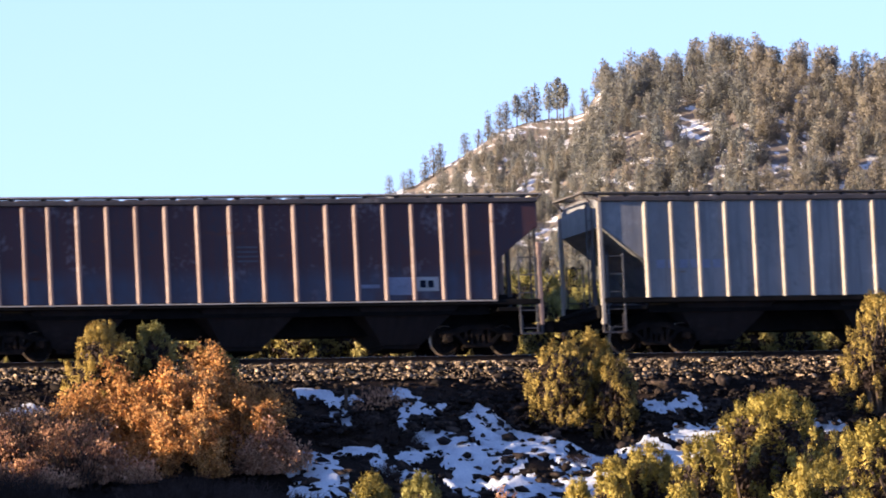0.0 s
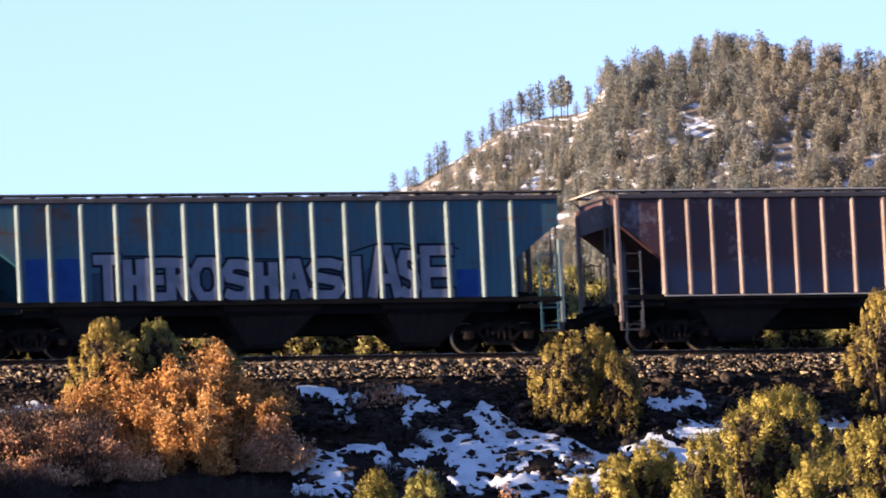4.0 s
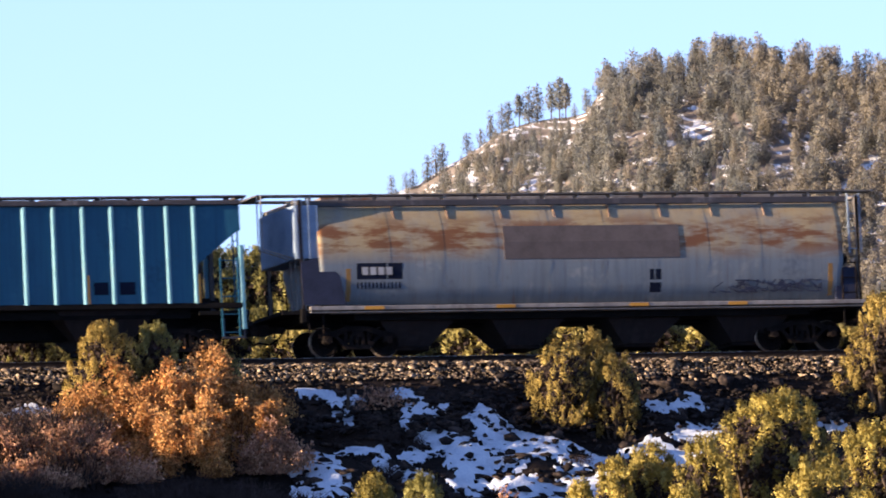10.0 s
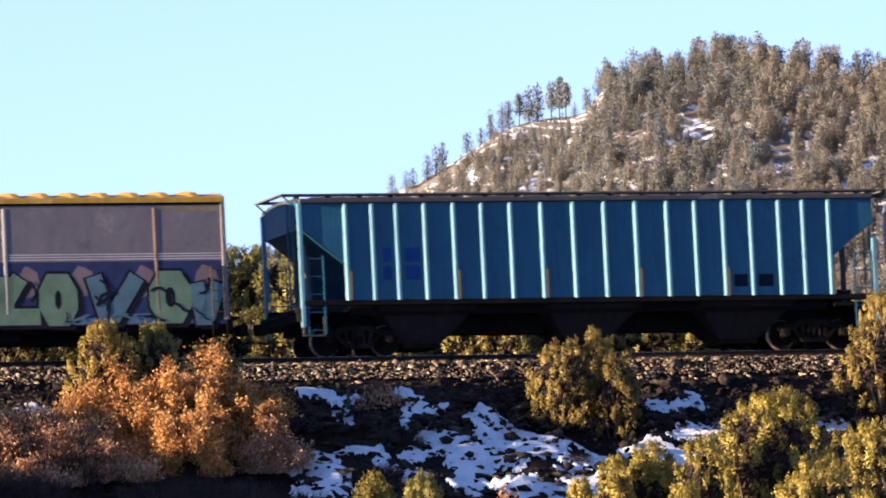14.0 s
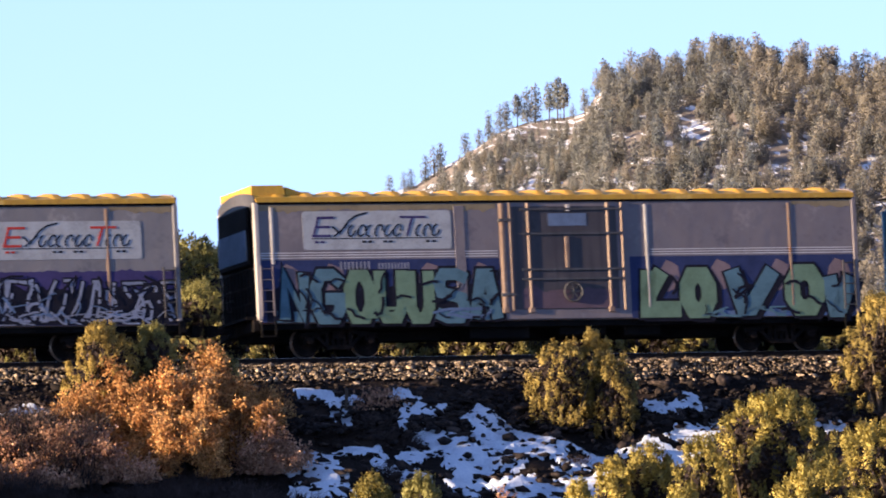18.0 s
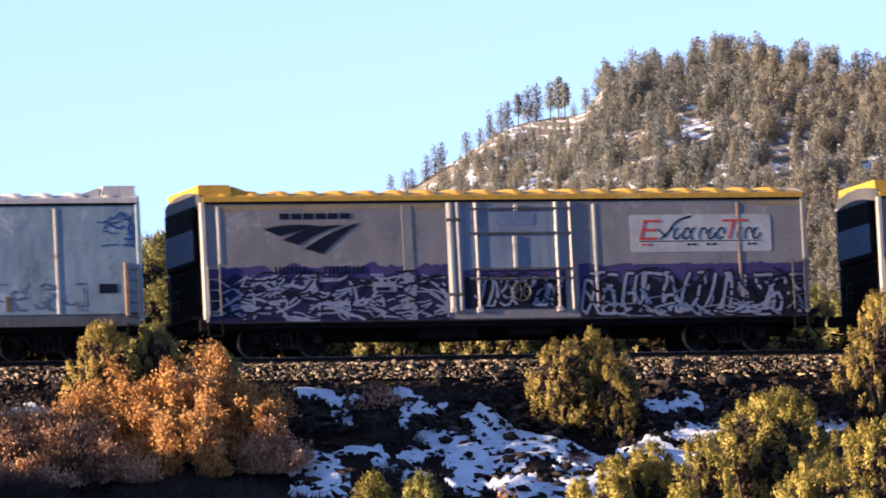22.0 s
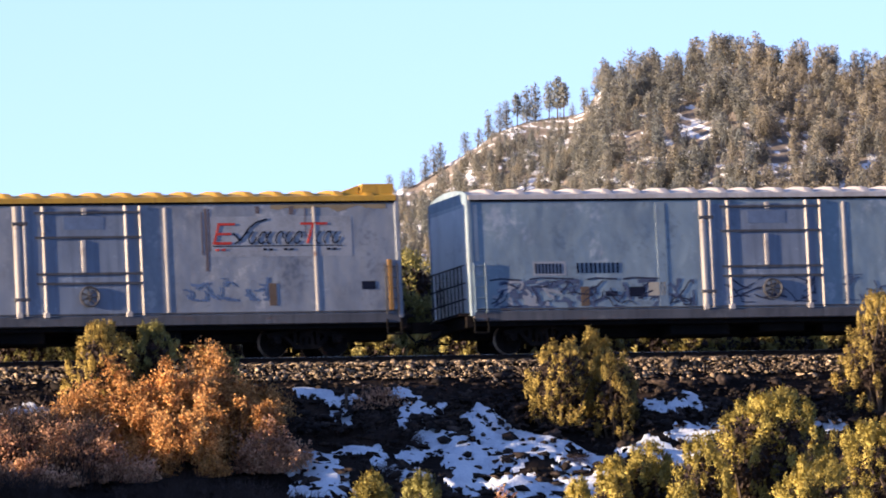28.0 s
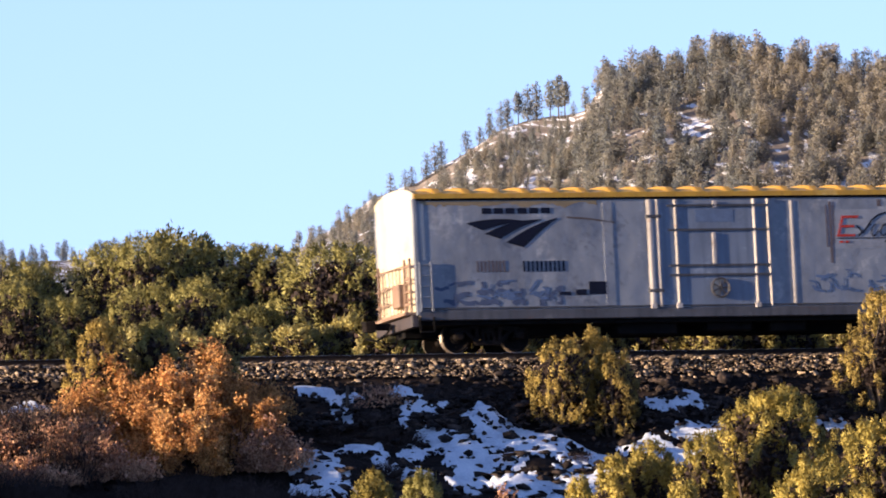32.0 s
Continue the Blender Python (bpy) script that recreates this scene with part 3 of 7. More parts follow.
def juniper(seed, tall, wide, tufts=300, tuft=0.16, skirt=0.1, tip=0.0, per=26, needle=0.075, lean=0.0):
    """Crown and trunk of a juniper or pinyon: upright tufts over an uneven, lobed dome with dark gaps. tip: 0 a dome, 1 a cone."""
    rng = np.random.default_rng(seed)
    ph = rng.uniform(0, math.tau, 6)
    n = int(tufts * 0.8)
    h = skirt + (1 - skirt) * rng.uniform(0, 1, n) ** 0.8
    a = np.arange(n) * 2.39996 + rng.uniform(-0.25, 0.25, n)
    g = (h - skirt) / (1 - skirt)
    dome = np.sqrt(np.clip(1 - (np.maximum(0, g - 0.34) / 0.68) ** 2, 0, 1)) * (0.78 + 0.22 * np.minimum(1, g / 0.34))
    env = dome * (1 - tip) + np.minimum(1.0, 1.25 * (1.04 - g)) * tip
    lobe = 0.9 + 0.12 * np.cos(2 * a + ph[0]) + 0.12 * np.cos(3 * a + ph[1] + 5 * h) + 0.1 * np.cos(5 * a + ph[2] - 9 * h) + 0.06 * np.cos(9 * a + ph[3] + 13 * h)
    gap = np.cos(4 * a + ph[4] + 7 * h) + np.cos(7 * a + ph[5] - 16 * h) < -1.35
    reach = wide / 2 * env * lobe * np.where(rng.uniform(0, 1, n) < 0.8, rng.uniform(0.78, 1.08, n), rng.uniform(0.3, 0.75, n))
    keep = ~gap
    h, a, reach = h[keep], a[keep], reach[keep]
    c = np.stack([reach * np.cos(a) + lean * h * tall, reach * np.sin(a), h * tall - tuft * 0.7 + rng.normal(0, 0.04, len(h))], -1)
    q = tuft * rng.uniform(0.5, 1.3, len(h))
    blobs = np.concatenate([c, np.stack([q * 0.62, q * 0.62, q * 1.35], -1)], 1)
    p, d = blob_points(rng, blobs, len(blobs) * per, 0.35)
    out = p - np.array([0, 0, tall * 0.4])
    out /= np.linalg.norm(out, axis=1, keepdims=True) + 1e-6
    way = d * 0.85 + out * 0.5 + np.array([0, 0, 0.15])
    p[:, 2] = np.maximum(p[:, 2], 0.03)
    v, lit = sprays(rng, p, way, needle, needle * 0.24, 3, 0.4, own=0.12)
    core = rng.normal(0, 1, (int(tufts * 9), 3))      # dark twigs inside, which stop the light and paint in the gaps' shade
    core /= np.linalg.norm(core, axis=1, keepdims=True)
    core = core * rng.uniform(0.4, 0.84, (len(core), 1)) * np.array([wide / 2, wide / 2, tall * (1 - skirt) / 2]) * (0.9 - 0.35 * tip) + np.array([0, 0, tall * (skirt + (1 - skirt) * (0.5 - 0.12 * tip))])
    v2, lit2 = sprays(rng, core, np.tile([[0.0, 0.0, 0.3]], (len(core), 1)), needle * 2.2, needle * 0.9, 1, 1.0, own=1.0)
    bm = bmesh.new()
    pick = rng.permutation(len(c))[:26]
    limbs(bm, rng, (0, 0, -0.3), [tuple(c[i] * 0.94) for i in pick], 0.06 * tall / 3)
    return (v, lit, v2, lit2), bm


def oak_shrub(seed, tall, wide, leaves=2600, clumps=34, leaf=0.068, stems=30):
    """A thicket of thin stems with curled dead leaves."""
    rng = np.random.default_rng(seed)
    blobs = []
    for _ in range(clumps):
        a, q = rng.uniform(0, math.tau), math.sqrt(rng.uniform(0, 1))
        top = tall * (1 - 0.5 * q * q) * rng.uniform(0.72, 1.04)
        r = rng.uniform(0.16, 0.4)
        for _ in range(3):
            z = rng.uniform(0.15, 1) * top
            blobs.append((q * wide / 2 * math.cos(a) + rng.normal(0, 0.12), q * wide / 2 * math.sin(a) + rng.normal(0, 0.12), z - r * 0.5, r, r, r * 1.1))
    p, d = blob_points(rng, blobs, leaves, 0.0)
    p = p + rng.normal(0, 0.05, p.shape)
    p[:, 2] = np.abs(p[:, 2])
    crown = sprays(rng, p, d, leaf, leaf * 0.5, 2, 1.4, soft=0.2, own=1.0)
    bm = bmesh.new()
    for k in range(stems):
        b = blobs[(k * 3) % len(blobs)]
        root = (b[0] * 0.1, b[1] * 0.1, -0.2)
        limbs(bm, rng, root, [(b[0], b[1], b[2] + b[5] * rng.uniform(0.6, 1.3))], 0.014, 4)
    return crown, bm


def bare_brush(seed, tall, wide, stems=130):
    """Bare twiggy undergrowth, one mesh."""
    rng = np.random.default_rng(seed)
    bm = bmesh.new()
    for _ in range(stems):
        a, q = rng.uniform(0, math.tau), math.sqrt(rng.uniform(0, 1)) * wide / 2
        x, y, h = q * math.cos(a), q * math.sin(a), tall * rng.uniform(0.5, 1)
        t = (x * 1.3 + rng.normal(0, 0.15), y * 1.3 + rng.normal(0, 0.15), h)
        limbs(bm, rng, (x, y, -0.1), [t], 0.012, 3)
        for _ in range(3):
            k = rng.uniform(0.4, 0.95)
            s = (x + (t[0] - x) * k, y + (t[1] - y) * k, h * k)
            tube(bm, s, (s[0] + rng.normal(0, 0.18), s[1] + rng.normal(0, 0.18), s[2] + rng.uniform(0.05, 0.3)), 0.006, 0.003, n=3)
    return bm


def set_at(x, y, sink=0.05, turn=0.0):
    return pose(x, y, float(ground_z(x, y)) - sink, 0, 0, turn)


# junipers behind the track, in a loose belt: five forms, copied
belt = []
for k, (tall, wide, tip) in enumerate(((3.9, 3.4, 0.0), (3.4, 3.8, 0.0), (4.2, 3.0, 0.15), (3.0, 3.2, 0.0), (2.5, 2.6, 0.1))):
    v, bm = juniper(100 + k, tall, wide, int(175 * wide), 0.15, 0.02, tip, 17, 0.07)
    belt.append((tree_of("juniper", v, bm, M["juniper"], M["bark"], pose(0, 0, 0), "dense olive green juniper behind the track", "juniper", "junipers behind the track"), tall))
spots = []
rng = random.Random(5)
tops = ((-15, 3.0), (-12.4, 3.05), (-11.5, 2.95), (-11, 2.75), (-10.3, 2.7), (-9.8, 3.0), (-9.3, 3.4), (-8.5, 3.6), (-7.9, 3.5), (-7.5, 3.7), (-7.05, 3.1), (-6.5, 3.3), (-4.8, 3.25), (-4.4, 2.8), (-3.9, 2.8), (-3.1, 3.3), (0, 3.1), (2, 3.1), (4, 3.4), (6, 2.9), (9, 2.5), (15, 2.3))
for row, (gap, u0) in enumerate(((8.0, -11.0), (10.5, -12.6), (14, -13.8), (22, -15.2))):
    u = u0
    while u < 15.5:
        top = float(np.interp(u, [a for a, _ in tops], [b for _, b in tops])) * (0.42, 0.68, 0.82, 0.84)[row] * rng.uniform(0.8, 0.98)
        spots.append((u, gap - 0.15 * u + rng.uniform(-1.3, 2.2), top, rng.randrange(5)))
        u += rng.uniform(1.6, 2.4) + (1.8 if row == 0 else 0.3)
# the ones that stand up over the belt
spots += [(-12.9, 15, 3.1, 1), (-11.4, 17, 2.85, 3), (-12.0, 8.6, 2.35, 0), (-9.4, 15, 3.4, 0), (-8.5, 14, 3.65, 2), (-7.45, 16, 3.75, 4), (-6.2, 15, 3.35, 1), (-4.9, 14, 3.3, 0), (-2.9, 9.5, 3.3, 1), (-1.2, 13, 3.1, 3), (-6.9, 9.8, 2.4, 2), (-5.4, 8.6, 1.5, 4)]
for n, (u, gap, top, form) in enumerate(spots):
    w = 257.2 + u * math.tan(TURN) + gap
    x, y = view(u * w / 257.2, w)
    src, tall = belt[n if n < 5 else form]
    z = float(ground_z(x, y))
    s = max(0.35, (top - z) / tall)
    m = pose(x, y, z - 0.05, 0, 0, rng.uniform(0, 360))
    if n < 5:
        src.matrix_world = m @ Matrix.Diagonal((s, s, s, 1))
    else:
        o = copy_thing(src, m)
        o.scale = (s, s, s)
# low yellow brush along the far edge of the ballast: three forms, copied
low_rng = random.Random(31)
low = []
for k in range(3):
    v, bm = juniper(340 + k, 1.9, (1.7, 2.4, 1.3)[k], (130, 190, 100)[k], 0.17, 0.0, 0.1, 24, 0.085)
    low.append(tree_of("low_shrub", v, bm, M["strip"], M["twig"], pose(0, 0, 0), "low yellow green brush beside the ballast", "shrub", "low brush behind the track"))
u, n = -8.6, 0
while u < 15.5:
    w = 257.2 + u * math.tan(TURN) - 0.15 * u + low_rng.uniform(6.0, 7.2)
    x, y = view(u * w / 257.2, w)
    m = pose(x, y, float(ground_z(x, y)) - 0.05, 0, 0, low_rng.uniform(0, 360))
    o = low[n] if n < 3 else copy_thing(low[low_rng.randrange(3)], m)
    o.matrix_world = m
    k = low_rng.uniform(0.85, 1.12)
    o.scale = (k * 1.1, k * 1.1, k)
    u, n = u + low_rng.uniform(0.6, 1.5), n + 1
v = [bare_brush(60 + k, 0.9, 1.6, 60) for k in range(2)]
for k, bm in enumerate(v):
    me = bpy.data.meshes.new("bare_brush")
    bm.to_mesh(me)
    bm.free()
    for j in range(9):
        u = -14 + j * 3.2 + k * 1.5
        w = 257.2 + u * math.tan(TURN) + 4.2 + (j % 3) * 0.6
        x, y = view(u * w / 257.2, w)
        o = part_of("dry_brush", me, M["twig"])
        o.matrix_world = pose(x, y, float(ground_z(x, y)) - 0.05, 0, 0, j * 50)
        tagged(o, "bare grey twigs of low brush behind the track", "brush", "brush behind the track")

# on the bank, near side of the track
for k, (x, y, top, wide, mat, tip, label) in enumerate((
        (1.6, -5.25, 0.47, 1.95, "umber", 0.05, "olive brown juniper bush standing on the bank"), (2.6, -5.1, 0.78, 1.55, "umber", 0.5, "golden green pointed juniper on the bank"),
        (2.95, -5.6, 0.15, 1.5, "umber", 0.1, "dark green juniper beside the golden bush"), (11.2, -5.0, 1.66, 2.9, "umber", 0.45, "tall olive brown juniper standing on the bank"),
        (12.7, -4.6, 1.3, 2.4, "umber", 0.2, "golden green juniper bush standing on the bank"),
        (-11.65, -4.9, 1.15, 2.2, "gold", 0.2, "yellow green juniper among dead oak leaves"), (-10.05, -4.5, 1.1, 1.6, "juniper", 0.0, "dark green juniper behind the oak scrub"), (-7.9, -3.9, 0.3, 1.0, "juniper", 0.1, "small green juniper behind the oak scrub"))):
    z = float(ground_z(x, y))
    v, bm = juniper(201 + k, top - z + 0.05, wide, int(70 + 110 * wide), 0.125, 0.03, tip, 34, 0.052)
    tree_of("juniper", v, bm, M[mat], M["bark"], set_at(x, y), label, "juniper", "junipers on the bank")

# oak scrub in dead leaf
for k, (x, y, tall, wide, leaves, mat) in enumerate(((-9.9, -6.3, 2.75, 2.6, 9500, "oakleaf"), (-11.6, -6.0, 2.75, 2.0, 6500, "oakleaf"), (-8.75, -5.3, 2.75, 1.1, 3200, "oakleaf"), (-10.5, -7.8, 2.55, 3.2, 9500, "oakleaf"), (-8.6, -7.2, 2.1, 2.4, 6500, "oakleaf"), (-13.6, -7.2, 1.5, 2.6, 3000, "oakdull"),
                                                    (-15.4, -7.0, 1.1, 2.4, 2600, "oakdull"), (-7.1, -4.7, 1.5, 1.5, 2800, "oakleaf"), (-8.0, -8.2, 1.5, 1.8, 2800, "oakdull"), (-8.3, -6.0, 2.1, 1.6, 4200, "oakleaf"), (-12.6, -8.6, 1.2, 2.2, 2200, "oakdull"), (-14.9, -8.6, 1.0, 2.4, 1800, "oakdull"), (-12.9, -6.2, 1.9, 1.6, 3000, "oakleaf"), (-12.9, -5.5, 1.2, 1.3, 2200, "palebrush"), (-14.7, -6.7, 1.1, 1.8, 2900, "palebrush"), (-12.9, -7.4, 1.3, 1.6, 1900, "palebrush"), (-15.9, -6.3, 1.0, 1.4, 2000, "palebrush"))):
    v, bm = oak_shrub(300 + k, tall, wide, int(leaves * 2.5), leaf=0.061, stems=34)
    bright = mat == "oakleaf"
    tree_of("oak_shrub", v, bm, M[mat], M["twig"], set_at(x, y), "scrub oak in bright orange dead leaf" if bright else "pale pinkish scrub with few curled leaves" if mat == "palebrush" else "scrub oak with sparse faded brown leaves", "shrub", "oak scrub on the bank")
v, bm = oak_shrub(330, 0.75, 1.2, 700, 12, 0.06)
tree_of("oak_shrub", v, bm, M["oakdull"], M["twig"], set_at(-3.6, -4.3), "low reddish brown bush among rocks and snow", "shrub", "oak scrub on the bank")

post = part("wooden_post", tube(bmesh.new(), (0, 0, -0.2), (0.03, 0, 0.72), 0.055, 0.045, n=8), M["bark"])
post.matrix_world = set_at(-4.4, -4.2)
tagged(post, "short grey wooden post standing in snow", "post")

# lower brush, mostly in shade
brush_me = []
for k in range(4):
    bm = bare_brush(70 + k, 0.8, 1.5, 110)
    me = bpy.data.meshes.new("bare_brush")
    bm.to_mesh(me)
    bm.free()
    brush_me.append(me)
rng = random.Random(9)
for k in range(46):
    x, y = (rng.uniform(-16, -7.2), rng.uniform(-12.5, -8.2)) if k < 30 else (rng.uniform(-7, 6), rng.uniform(-12, -8))
    if k >= 38:
        x, y = rng.uniform(-6.5, -3), rng.uniform(-6.2, -4.6)
    o = part_of("dry_brush", brush_me[k % 4], M["twig"])
    s = rng.uniform(0.5, 1.3) if k < 30 else rng.uniform(0.3, 0.55)
    o.matrix_world = set_at(x, y, 0.03, rng.uniform(0, 360)) @ Matrix.Diagonal((s, s, s, 1))
    tagged(o, "dark bare twigs of low brush on the bank", "brush", "brush on the bank")

pale_rng = random.Random(19)
for k in range(12):      # pale leafless scrub round the foot of the oaks
    x, y = pale_rng.uniform(-16, -12.2), pale_rng.uniform(-7.4, -6.0)
    o = part_of("bare_shrub", brush_me[k % 4], M["paletwig"])
    q = pale_rng.uniform(0.9, 1.5)
    o.matrix_world = set_at(x, y, 0.03, pale_rng.uniform(0, 360)) @ Matrix.Diagonal((q, q, q * 1.1, 1))
    tagged(o, "pale pinkish grey leafless shrub on the bank", "brush", "pale bare shrubs on the bank")

o = part_of("dead_stalk", brush_me[0], M["twig"])
o.matrix_world = set_at(-8.0, -7.15) @ Matrix.Diagonal((0.35, 0.35, 0.95, 1))
tagged(o, "pale dead stalk standing among dark scrub", "stalk")

# young pines and junipers in front, their feet out of sight below
front = ((7.75, 226, -0.72, 3.2, "juniper2", 0.25, 0.05), (10.4, 222, -1.5, 3.0, "juniper2", 0.1, 0.0), (5.05, 227, -2.0, 1.9, "juniper2", 0.15, 0.0), (4.15, 226, -2.3, 1.3, "juniper2", 0.2, 0.0), (6.3, 224, -1.75, 1.5, "juniper2", 0.1, 0.0), (-1.85, 230, -2.75, 1.7, "juniper2", 0.15, 0.0), (-0.6, 233, -2.75, 1.5, "juniper", 0.1, 0.0), (3.36, 231, -2.92, 1.1, "juniper2", 0.2, 0.0),
         (1.39, 236, -3.2, 1.3, "oakdull", 0.0, 0.0), (11.7, 227, -1.1, 2.2, "juniper2", 0.2, 0.0), (8.9, 219, -2.4, 2.6, "juniper2", 0.0, 0.0), (5.7, 220, -2.9, 1.6, "juniper2", 0.0, 0.0))
for k, (u, w, top, wide, mat, tip, lean) in enumerate(front):
    x, y = view(u, w)
    z = float(ground_z(x, y))
    low = max(0.1, 1 - 3.2 / (top - z))
    if mat == "oakdull":
        v, bm = oak_shrub(400 + k, top - z, wide, 4200, 26, 0.07, 20)
    else:
        v, bm = juniper(400 + k, top - z, wide * 1.05, int(60 + 125 * wide), 0.15, low, tip, 42, 0.06, lean)
    tree_of("juniper" if mat != "oakdull" else "rusty_bush", v, bm, M[mat], M["bark"], pose(x, y, z, 0, 0, 0 if lean else 40 * k), "young yellow green conifer in warm light below the bank" if mat != "oakdull" else "rusty brown bush below the bank", "conifer" if mat != "oakdull" else "shrub", "conifers below the bank" if mat != "oakdull" else "")

# trees out of sight to the left, whose shade falls along the lower bank
for k, (x, y, s) in enumerate(((-20, -12.0, 1.1), (-22.5, -13.0, 1.3), (-20.5, -14.6, 1.3), (-25, -11.9, 1.4), (-23.0, -12.2, 1.25), (-27, -12.9, 1.4), (-20.0, -10.3, 0.8))):
    o = copy_thing(belt[k % 5][0], set_at(x, y, 0.05, 70 * k))
    o.scale = (s, s, s)


# ---- the wooded hill ----
def pine(rng, tall, clumps=14, wide=0.22, bare=0.12, blunt=0.5):
    """Foliage of one pine, its foot at the origin: ragged clumps round a stem, needles standing out of them. blunt: 0 a spire, 1 a round head."""
    h = bare + (0.94 - bare) * (np.arange(clumps) + rng.uniform(0.1, 0.9, clumps)) / clumps
    env = (1 - (h - bare) / (1.02 - bare)) ** (1.0 - 0.62 * blunt) * np.minimum(1, 0.55 + (h - bare) * 2.4)
    a = np.arange(clumps) * 2.4 + rng.uniform(-0.7, 0.7, clumps)
    r = wide * env * rng.uniform(0.25, 0.72, clumps)
    size = wide * (0.34 + 0.5 * env) * rng.uniform(0.75, 1.2, clumps)
    c = np.stack([r * np.cos(a), r * np.sin(a), h], -1)
    blobs = np.concatenate([c, np.stack([size, size, size * 0.8], -1)], 1)
    p, way = blob_points(rng, blobs, clumps * 36, 0.5)
    v, lit = sprays(rng, p, way, 0.05, 0.022, 1, 0.6, own=0.0)
    lit = lit + np.stack([v[:, 0], v[:, 1], np.zeros(len(v))], -1) / wide * 1.3 + np.array([0, 0, 0.3])
    return v * tall, lit / (np.linalg.norm(lit, axis=1, keepdims=True) + 1e-9)


rng = np.random.default_rng(77)
kinds = [pine(rng, 1.0, n, w, b, k) for n, w, b, k in ((18, 0.25, 0.05, 0.2), (20, 0.29, 0.05, 0.4), (15, 0.19, 0.05, 0.1), (20, 0.3, 0.03, 0.3), (15, 0.22, 0.15, 0.7), (18, 0.25, 0.05, 0.1), (14, 0.19, 0.25, 0.6))]


def woods(name, places, sizes, label, material, every=1):
    out, ways = [], []
    for (x, y, z), s in zip(places, sizes):
        v, lit = kinds[rng.integers(0, len(kinds))]
        if every > 1:      # low scrub: fewer, broader sprays
            take = (np.arange(len(v)) // 3) % every == 0
            mid = np.repeat(v[take].reshape(-1, 3, 3).mean(1), 3, 0)
            v, lit = mid + (v[take] - mid) * 1.8, lit[take]
        a = rng.uniform(0, math.tau)
        c, q = math.cos(a), math.sin(a)
        fat = rng.uniform(0.85, 1.25)
        out.append(np.stack([(v[:, 0] * c - v[:, 1] * q) * s * fat + x, (v[:, 0] * q + v[:, 1] * c) * s * fat + y, v[:, 2] * s + z], -1))
        ways.append(np.stack([lit[:, 0] * c - lit[:, 1] * q, lit[:, 0] * q + lit[:, 1] * c, lit[:, 2]], -1))
    return tagged(part_of(name, leaf_mesh(name, np.concatenate(out), np.concatenate(ways)), material), label, "forest", kind="stuff")


n = 3300
pu, pw = rng.uniform(-33, 102, n), rng.uniform(1704, 1906, n)
pw = pw - 0.8 * np.clip(pu - 20, 0, 90)
wt = pw + 0.8 * np.clip(pu - 20, 0, 90)
thin = np.interp(pu, (-33, -5, 12, 26, 34, 55, 102), (0.15, 0.75, 1.0, 1.0, 0.95, 0.88, 0.85))
glade = np.sin(pu / 6.5 + pw / 17) + np.sin(pu / 3.7 - pw / 29 + 1) > 1.72
keep = (rng.uniform(0, 1, n) < thin) & ~glade & ((wt < 1872) | (pu > 32))
pu, pw, wt = pu[keep], pw[keep], wt[keep]
x, y = view(pu, pw)
sizes = rng.uniform(3.4, 7.0, len(pu)) * np.where(pu < 28, 0.72, 1.0) * np.where((wt > 1885) & (pu > 32), 1.12, 1.0)
tone = rng.integers(0, 5, len(pu))
# mostly tan pines to the right: sunlight there put into the colour
tone[(pu > 62) & (tone != 1)] = 3
places = np.stack([x, y, ground_z(x, y) - 0.2], -1)
for name, pick, label in (("pine", tone < 3, "grey green pine woods on the hillside"), ("tanpine", tone == 3, "tan brown pines and scrub in the hillside woods"), ("dimpine", tone == 4, "dark blue green firs in the hillside woods")):
    woods("hill_woods", places[pick], sizes[pick], label, M[name])
n = 900      # low scrub on the open slope
pu, pw = rng.uniform(-33, 36, n), rng.uniform(1712, 1893, n)
x, y = view(pu, pw)
woods("hill_scrub", np.stack([x, y, ground_z(x, y) - 0.15], -1), rng.uniform(0.9, 2.3, n), "low dull scrub on the open hillside", M["pine"], 4)
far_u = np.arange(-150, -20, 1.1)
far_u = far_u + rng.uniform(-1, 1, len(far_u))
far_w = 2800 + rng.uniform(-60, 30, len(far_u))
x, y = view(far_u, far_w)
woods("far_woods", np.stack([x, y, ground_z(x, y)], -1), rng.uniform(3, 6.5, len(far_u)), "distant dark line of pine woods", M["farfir"])
